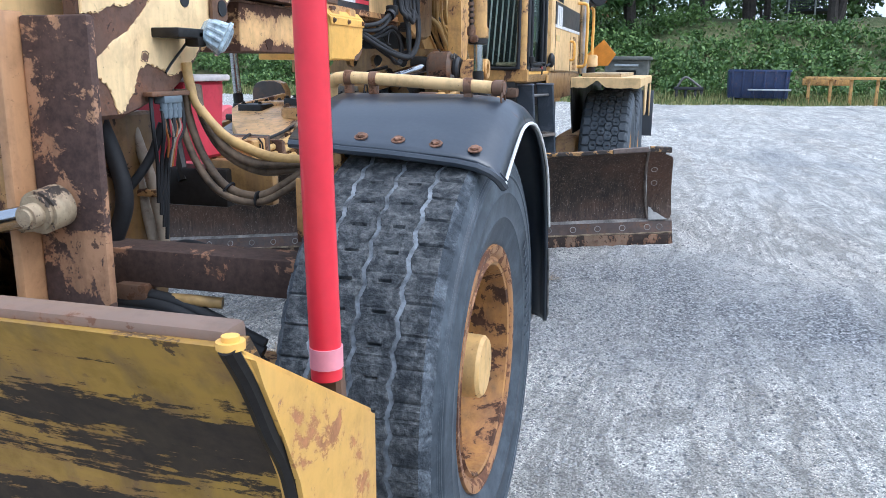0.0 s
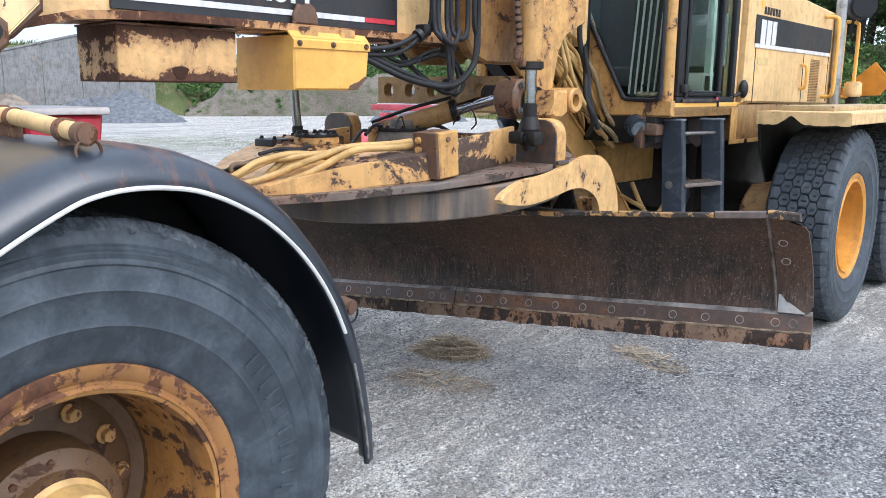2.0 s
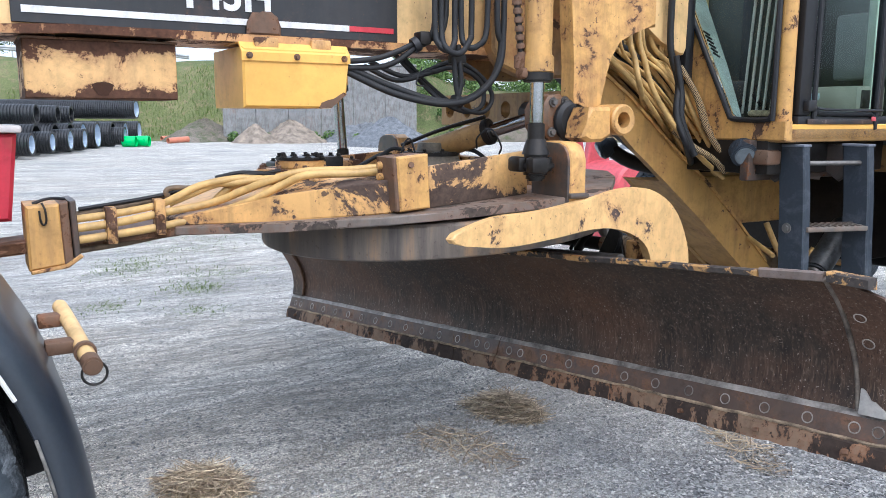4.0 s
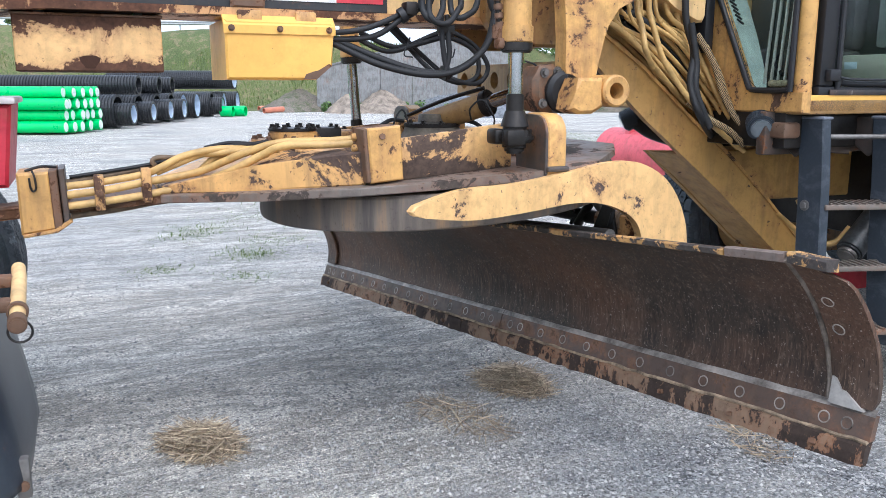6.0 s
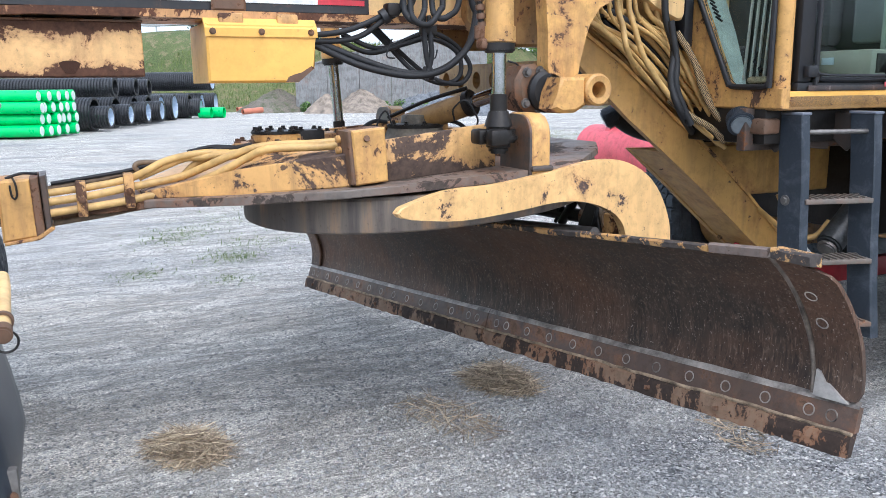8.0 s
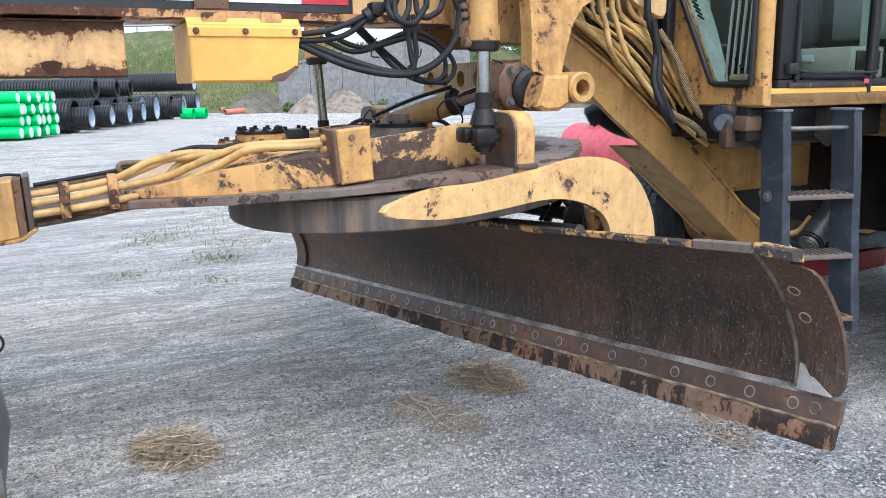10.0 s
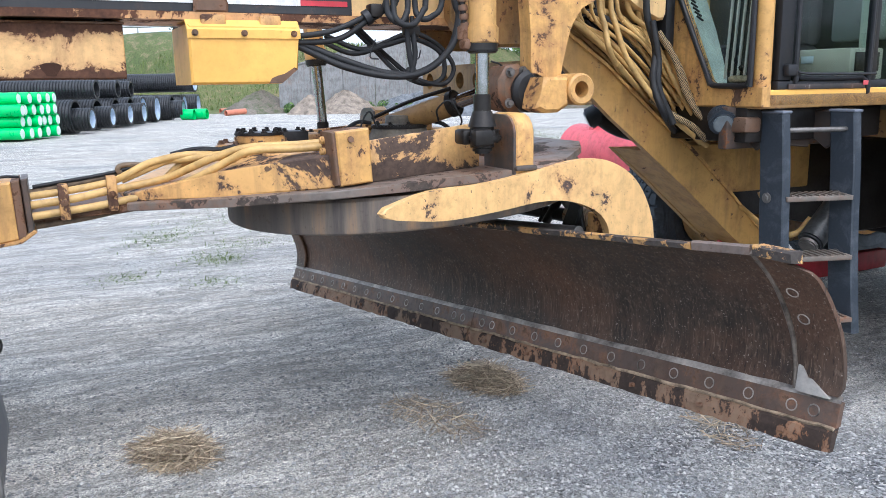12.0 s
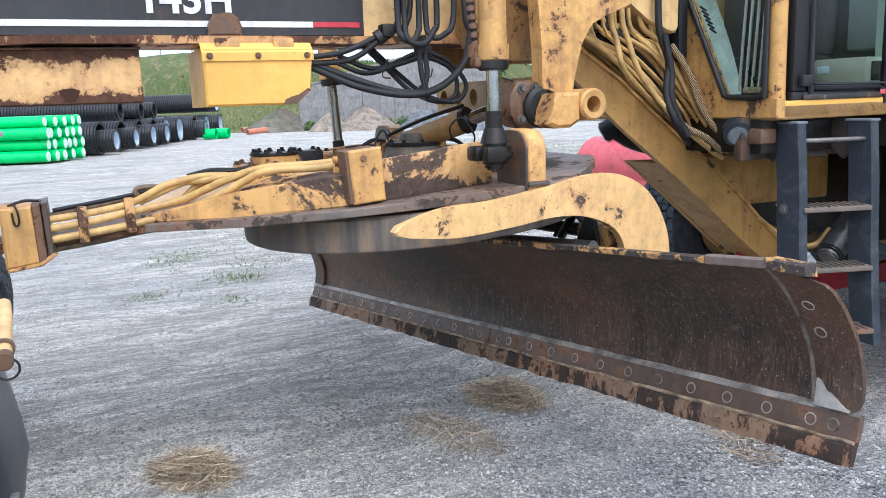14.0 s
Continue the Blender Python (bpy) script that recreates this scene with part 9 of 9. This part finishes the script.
rail = thing("guard_rail", "galvanized road guard rail on posts along the slope top", "guard rail")
pts = [(-61.5, y, land(-61.5, y)[0]) for y in range(-24, 20, 4)]
for k, (p, q) in enumerate(zip(pts, pts[1:])):
    bm = bmesh.new()
    prof = [(0, -0.16), (0.05, -0.1), (0.05, -0.05), (0, 0), (0.05, 0.05), (0.05, 0.1), (0, 0.16)]
    rows_ = []
    for x, y, z in (p, q):
        rows_.append([bm.verts.new((x + o, y, z + 0.62 + h)) for o, h in prof] + [bm.verts.new((x + o - 0.02, y, z + 0.62 + h)) for o, h in reversed(prof)])
    m = len(rows_[0])
    for i in range(m):
        bm.faces.new((rows_[0][i], rows_[0][(i + 1) % m], rows_[1][(i + 1) % m], rows_[1][i]))
    part("rail", bm, GALVANIZED, rail, smooth=False)
    part("post", box(bmesh.new(), (p[0] - 0.08, p[1], p[2] + 0.3), (0.08, 0.1, 0.95), 0.005), GALVANIZED, rail)


# ---------- heaps ----------
def heap(name, label, x, y, rx, ry, h, material, seed, group=""):
    rng = random.Random(seed)
    bm = bmesh.new()
    k, n = 40, 16
    ph = [rng.uniform(0, 6.28) for _ in range(6)]
    rings = []
    for j in range(n):
        f = j / (n - 1)
        ring = []
        for i in range(k):
            a = 2 * math.pi * i / k
            w = 1 + 0.10 * math.sin(2 * a + ph[0]) + 0.07 * math.sin(3 * a + ph[1]) + 0.05 * math.sin(5 * a + ph[2])
            z = h * (1 - f) ** 0.95 * (1 + 0.1 * math.sin(3 * a + ph[3]) * f) + rng.gauss(0, 0.025 * h) * (f < 0.97)
            if f < 0.15:
                z = min(z, h * 0.93) + rng.uniform(-0.02, 0.02) * h
            ring.append(bm.verts.new((x + rx * w * f * math.cos(a), y + ry * w * f * math.sin(a), max(-0.05, z - 0.05) if f > 0 else h * 0.92)))
        rings.append(ring)
    for p, q in zip(rings, rings[1:]):
        for i in range(k):
            bm.faces.new((p[i], q[i], q[(i + 1) % k], p[(i + 1) % k]))
    bmesh.ops.remove_doubles(bm, verts=bm.verts, dist=0.001)
    ob = link(name, bm, material, smooth=True)
    return tagged(ob, label, "heap", group)


heap("gravel_heap", "heap of dark grey crushed stone on the yard", -35.0, 19.7, 2.6, 2.4, 1.65, STONE_HEAP, 1, "gravel heaps")
heap("gravel_heap", "heap of bluish grey crushed stone before the wall", -43.0, 21.6, 3.0, 2.6, 1.75, STONE_HEAP, 2, "gravel heaps")
heap("sand_heap", "heap of pale sandy soil", -43.2, 17.3, 2.5, 2.2, 1.45, SAND_HEAP, 3, "sand heaps")
heap("sand_heap", "low heap of pale sandy soil", -42.6, 15.0, 1.3, 1.5, 1.2, SAND_HEAP, 4, "sand heaps")
heap("soil_heap", "wide low heap of brown soil", -47.5, 13.4, 3.4, 2.6, 1.5, SOIL, 5, "soil heaps")
heap("gravel_heap", "heap of bluish grey crushed stone behind the machine", -26.5, 31.0, 2.6, 2.6, 1.7, STONE_HEAP, 6, "gravel heaps")
bm = bmesh.new()
rng = random.Random(8)
rows_ = []
for i in range(130):
    f = i / 129
    cx, cy = -42.5 + 9.0 * f, 28.0 + 14 * f
    row = []
    for j in range(26):
        g = j / 25
        x, y = cx + 2.2 - 4.25 * g, cy - 2.0 + 2.75 * g
        lump = noise.noise(Vector((x, y, 0)) * 0.5) * 0.5 + noise.noise(Vector((x, y, 3)) * 1.4) * 0.3 + noise.noise(Vector((x, y, 5)) * 3.7) * 0.16
        h = (1.9 + 1.1 * f + 0.55 * lump) * math.sin(math.pi * min(1, g * 1.1) * 0.9) * min(1, 6 * f + 0.1, 6 * (1 - f) + 0.1)
        row.append(bm.verts.new((x, y, max(-0.05, h + lump * 0.45 * min(1, g * 5) - (0.12 if j in (0, 25) else 0)))))
    rows_.append(row)
for p, q in zip(rows_, rows_[1:]):
    for j in range(25):
        bm.faces.new((p[j], q[j], q[j + 1], p[j + 1]))
tagged(link("soil_bank", bm, SOIL, smooth=True), "low bank of stony brown soil and rubble with weeds", "soil bank")
cs, sp = [], []
for _ in range(330):
    f = rng.random()
    g = rng.random() ** 0.7
    x, y = -40.5 + 9.0 * f - 4.5 * g + rng.gauss(0, 0.4), 26.3 + 14.0 * f + 3.0 * g + rng.gauss(0, 0.4)
    cs.append((x, y, 0.1 + (1.8 + 1.1 * f) * math.sin(min(1.0, g * 1.2) * 1.5) + rng.uniform(-0.1, 0.25)))
    sp.append(rng.uniform(0.1, 0.26) * (0.6 + g))
for _ in range(40):
    f = rng.random()
    q = a + d * (5.5 + 11.4 * f) + nrm * rng.uniform(0.3, 1.2)
    cs.append((q.x, q.y, rng.uniform(0.1, 0.45)))
    sp.append(rng.uniform(0.2, 0.45))
tagged(new("weeds", leaves_mesh("weeds", cs, sp, 80, 0.09, 77, SHRUB)), "green weeds on the soil bank and along the wall", "weeds", kind="stuff")
gab = thing("wire_mesh_pile", "pile of grey wire mesh baskets before the wall", "wire baskets")
for k in range(5):
    bm = box(bmesh.new(), (-46.0, 15.6 + 0.02 * k, 0.2 + 0.3 * k), (1.2, 3.0 - 0.2 * k, 0.24), 0.04)
    part("basket", bm, STONE_HEAP, gab)
    for j in range(6):
        part("wire", box(bmesh.new(), (-45.38, 14.4 + 0.48 * j, 0.2 + 0.3 * k), (0.03, 0.03, 0.25), 0.0), GALVANIZED, gab)

# ---------- bleached red implement behind the machine ----------
imp = thing("red_implement", "sun-bleached pink red steel implement on the gravel", "implement")
bm = bmesh.new()
revolve(bm, [(0.0, 0.0), (0.30, 0.0), (0.33, 0.03), (0.33, 1.67), (0.30, 1.7), (0.0, 1.7)], (-5.77, 7.25, 0.66), "x", 32)
part("drum", bm, PINK_RED, imp, "bleached red rounded casing")
part("skirt", prism(bmesh.new(), [(6.95, 0.58), (7.57, 0.58), (7.65, 0.1), (6.9, 0.1)], -5.75, -4.1, "x", 0.015), PINK_RED, imp, smooth=False)
for x in (-4.85, -5.3):
    part("bracket", prism(bmesh.new(), [(7.05, 0.88), (7.45, 0.88), (7.37, 1.24), (7.13, 1.24)], x, x + 0.1, "x", 0.012), PINK_RED, imp, smooth=False)
part("top_bar", box(bmesh.new(), (-4.85, 7.25, 1.31), (1.3, 0.16, 0.08), 0.012), PINK_RED, imp)
part("top_sheet", box(bmesh.new(), (-4.85, 7.25, 1.358), (1.1, 0.12, 0.012), 0.003), WHITE, imp, "pale worn top of the bar")
part("skid", box(bmesh.new(), (-4.92, 7.25, 0.05), (1.6, 0.8, 0.1), 0.01), STEEL_BROWN, imp)

# ---------- straw, tufts and loose stones ----------
def straw(name, label, x, y, rx, ry, h, count, seed, turn_=0.0):
    rng = np.random.default_rng(seed)
    n = count
    a, r = rng.uniform(0, 2 * np.pi, n), rng.uniform(0, 1.1, n) ** 0.62
    u, v = r * np.cos(a) * rx, r * np.sin(a) * ry
    c, s = math.cos(turn_), math.sin(turn_)
    p = np.stack([x + u * c - v * s, y + u * s + v * c, h * np.maximum(0, 1 - r ** 2) * rng.uniform(0, 1, n) + 0.006], 1)
    az = rng.uniform(0, 2 * np.pi, n)
    ln = rng.uniform(0.03, 0.1, n)[:, None]
    dz = rng.normal(0, 0.22, n)
    d = np.stack([np.cos(az), np.sin(az), dz], 1)
    w = np.stack([-np.sin(az), np.cos(az), rng.normal(0, 0.5, n)], 1) * 0.0017
    bend = np.stack([-np.sin(az), np.cos(az), rng.uniform(-0.1, 0.5, n)], 1) * rng.normal(0, 0.25, (n, 1)) * ln
    q = [p - d * ln, p + bend, p + d * ln]
    for e in q:
        e[:, 2] = np.maximum(e[:, 2], 0.004)
    vs = np.stack([q[0] - w, q[0] + w, q[1] + w, q[1] - w, q[2] + w, q[2] - w], 1).reshape(-1, 3)
    k = np.arange(n)[:, None] * 6
    me = bpy.data.meshes.new(name)
    me.from_pydata(vs.tolist(), [], (k + [0, 1, 2, 3]).tolist() + (k + [3, 2, 4, 5]).tolist())
    me.materials.append(STRAW)
    return tagged(new(name, me), label, "straw", kind="stuff")


straw("straw_clump", "matted clump of dry straw on the gravel", -0.35, 1.31, 0.18, 0.12, 0.085, 1300, 1, 0.5)
straw("straw_clump", "matted clump of dry straw under the blade", -0.45, 2.87, 0.2, 0.13, 0.1, 1300, 2, 0.4)
straw("straw_clump", "thin scatter of dry straw under the blade", -0.17, 2.45, 0.3, 0.13, 0.025, 170, 3, 0.3)
straw("straw_clump", "thin scatter of dry straw beside the blade", 0.5, 3.53, 0.26, 0.1, 0.025, 150, 4, -0.4)
rng = random.Random(15)
roots, hs = [], []
for x, y, n, r in ((-5.8, 2.0, 90, 0.22), (-4.3, 2.2, 60, 0.16), (-5.4, 1.8, 60, 0.2), (-3.9, 1.45, 40, 0.14), (-4.2, 2.3, 50, 0.15), (-4.9, 2.6, 70, 0.25), (-6.4, 2.7, 90, 0.35), (-7.2, 3.3, 90, 0.4), (-3.4, 2.05, 30, 0.12)):
    for _ in range(n * 3):
        roots.append((x + rng.gauss(0, r), y + rng.gauss(0, r), -0.004))
        hs.append(rng.uniform(0.015, 0.045))
for _ in range(1500):
    roots.append((-9.5 + rng.gauss(0, 2.5), 8.0 + rng.gauss(0, 1.6), -0.004))
    hs.append(rng.uniform(0.015, 0.04))
for _ in range(7000):
    roots.append((-18.2 + rng.gauss(0, 2.8), 12.8 + rng.gauss(0, 1.7), -0.004))
    hs.append(rng.uniform(0.03, 0.06))
tagged(new("grass_tufts", blades_mesh("grass_tufts", roots, hs, 0.004, 8, GREEN_GRASS, 3.0)), "sparse green tufts growing through the gravel", "grass", kind="stuff")

LOOSE = leafy("loose_stones", (0.13, 0.135, 0.14), (0.6, 0.59, 0.565), 0.9, 0.0)
npr = np.random.default_rng(17)
n = 70000
cx = np.concatenate([npr.normal(0.7, 0.95, n // 2), npr.uniform(-5, 3.5, n - n // 2)])
cy = np.concatenate([npr.normal(2.6, 0.95, n // 2), npr.uniform(0, 8, n - n // 2)])
size = 0.0028 + 0.0085 * npr.uniform(0, 1, n) ** 4
octa = np.array([(1, 0, 0), (0, 1, 0), (-1, 0, 0), (0, -1, 0), (0, 0, 0.75), (0, 0, -0.5)], float)
v = octa[None] * size[:, None, None] * npr.uniform(0.6, 1.35, (n, 6, 1))
ang = npr.uniform(0, 6.28, n)
ca, sa = np.cos(ang)[:, None], np.sin(ang)[:, None]
v = np.stack([v[..., 0] * ca - v[..., 1] * sa + cx[:, None], v[..., 0] * sa + v[..., 1] * ca + cy[:, None], v[..., 2] + 0.002], 2).reshape(-1, 3)
tri = np.array([(0, 1, 4), (1, 2, 4), (2, 3, 4), (3, 0, 4), (1, 0, 5), (2, 1, 5), (3, 2, 5), (0, 3, 5)])
me = bpy.data.meshes.new("loose_stones")
me.from_pydata(v.tolist(), [], (np.arange(n)[:, None, None] * 6 + tri[None]).reshape(-1, 3).tolist())
me.materials.append(LOOSE)
tagged(new("loose_stones", me), "loose grey stones scattered over the gravel", "stones", kind="stuff")
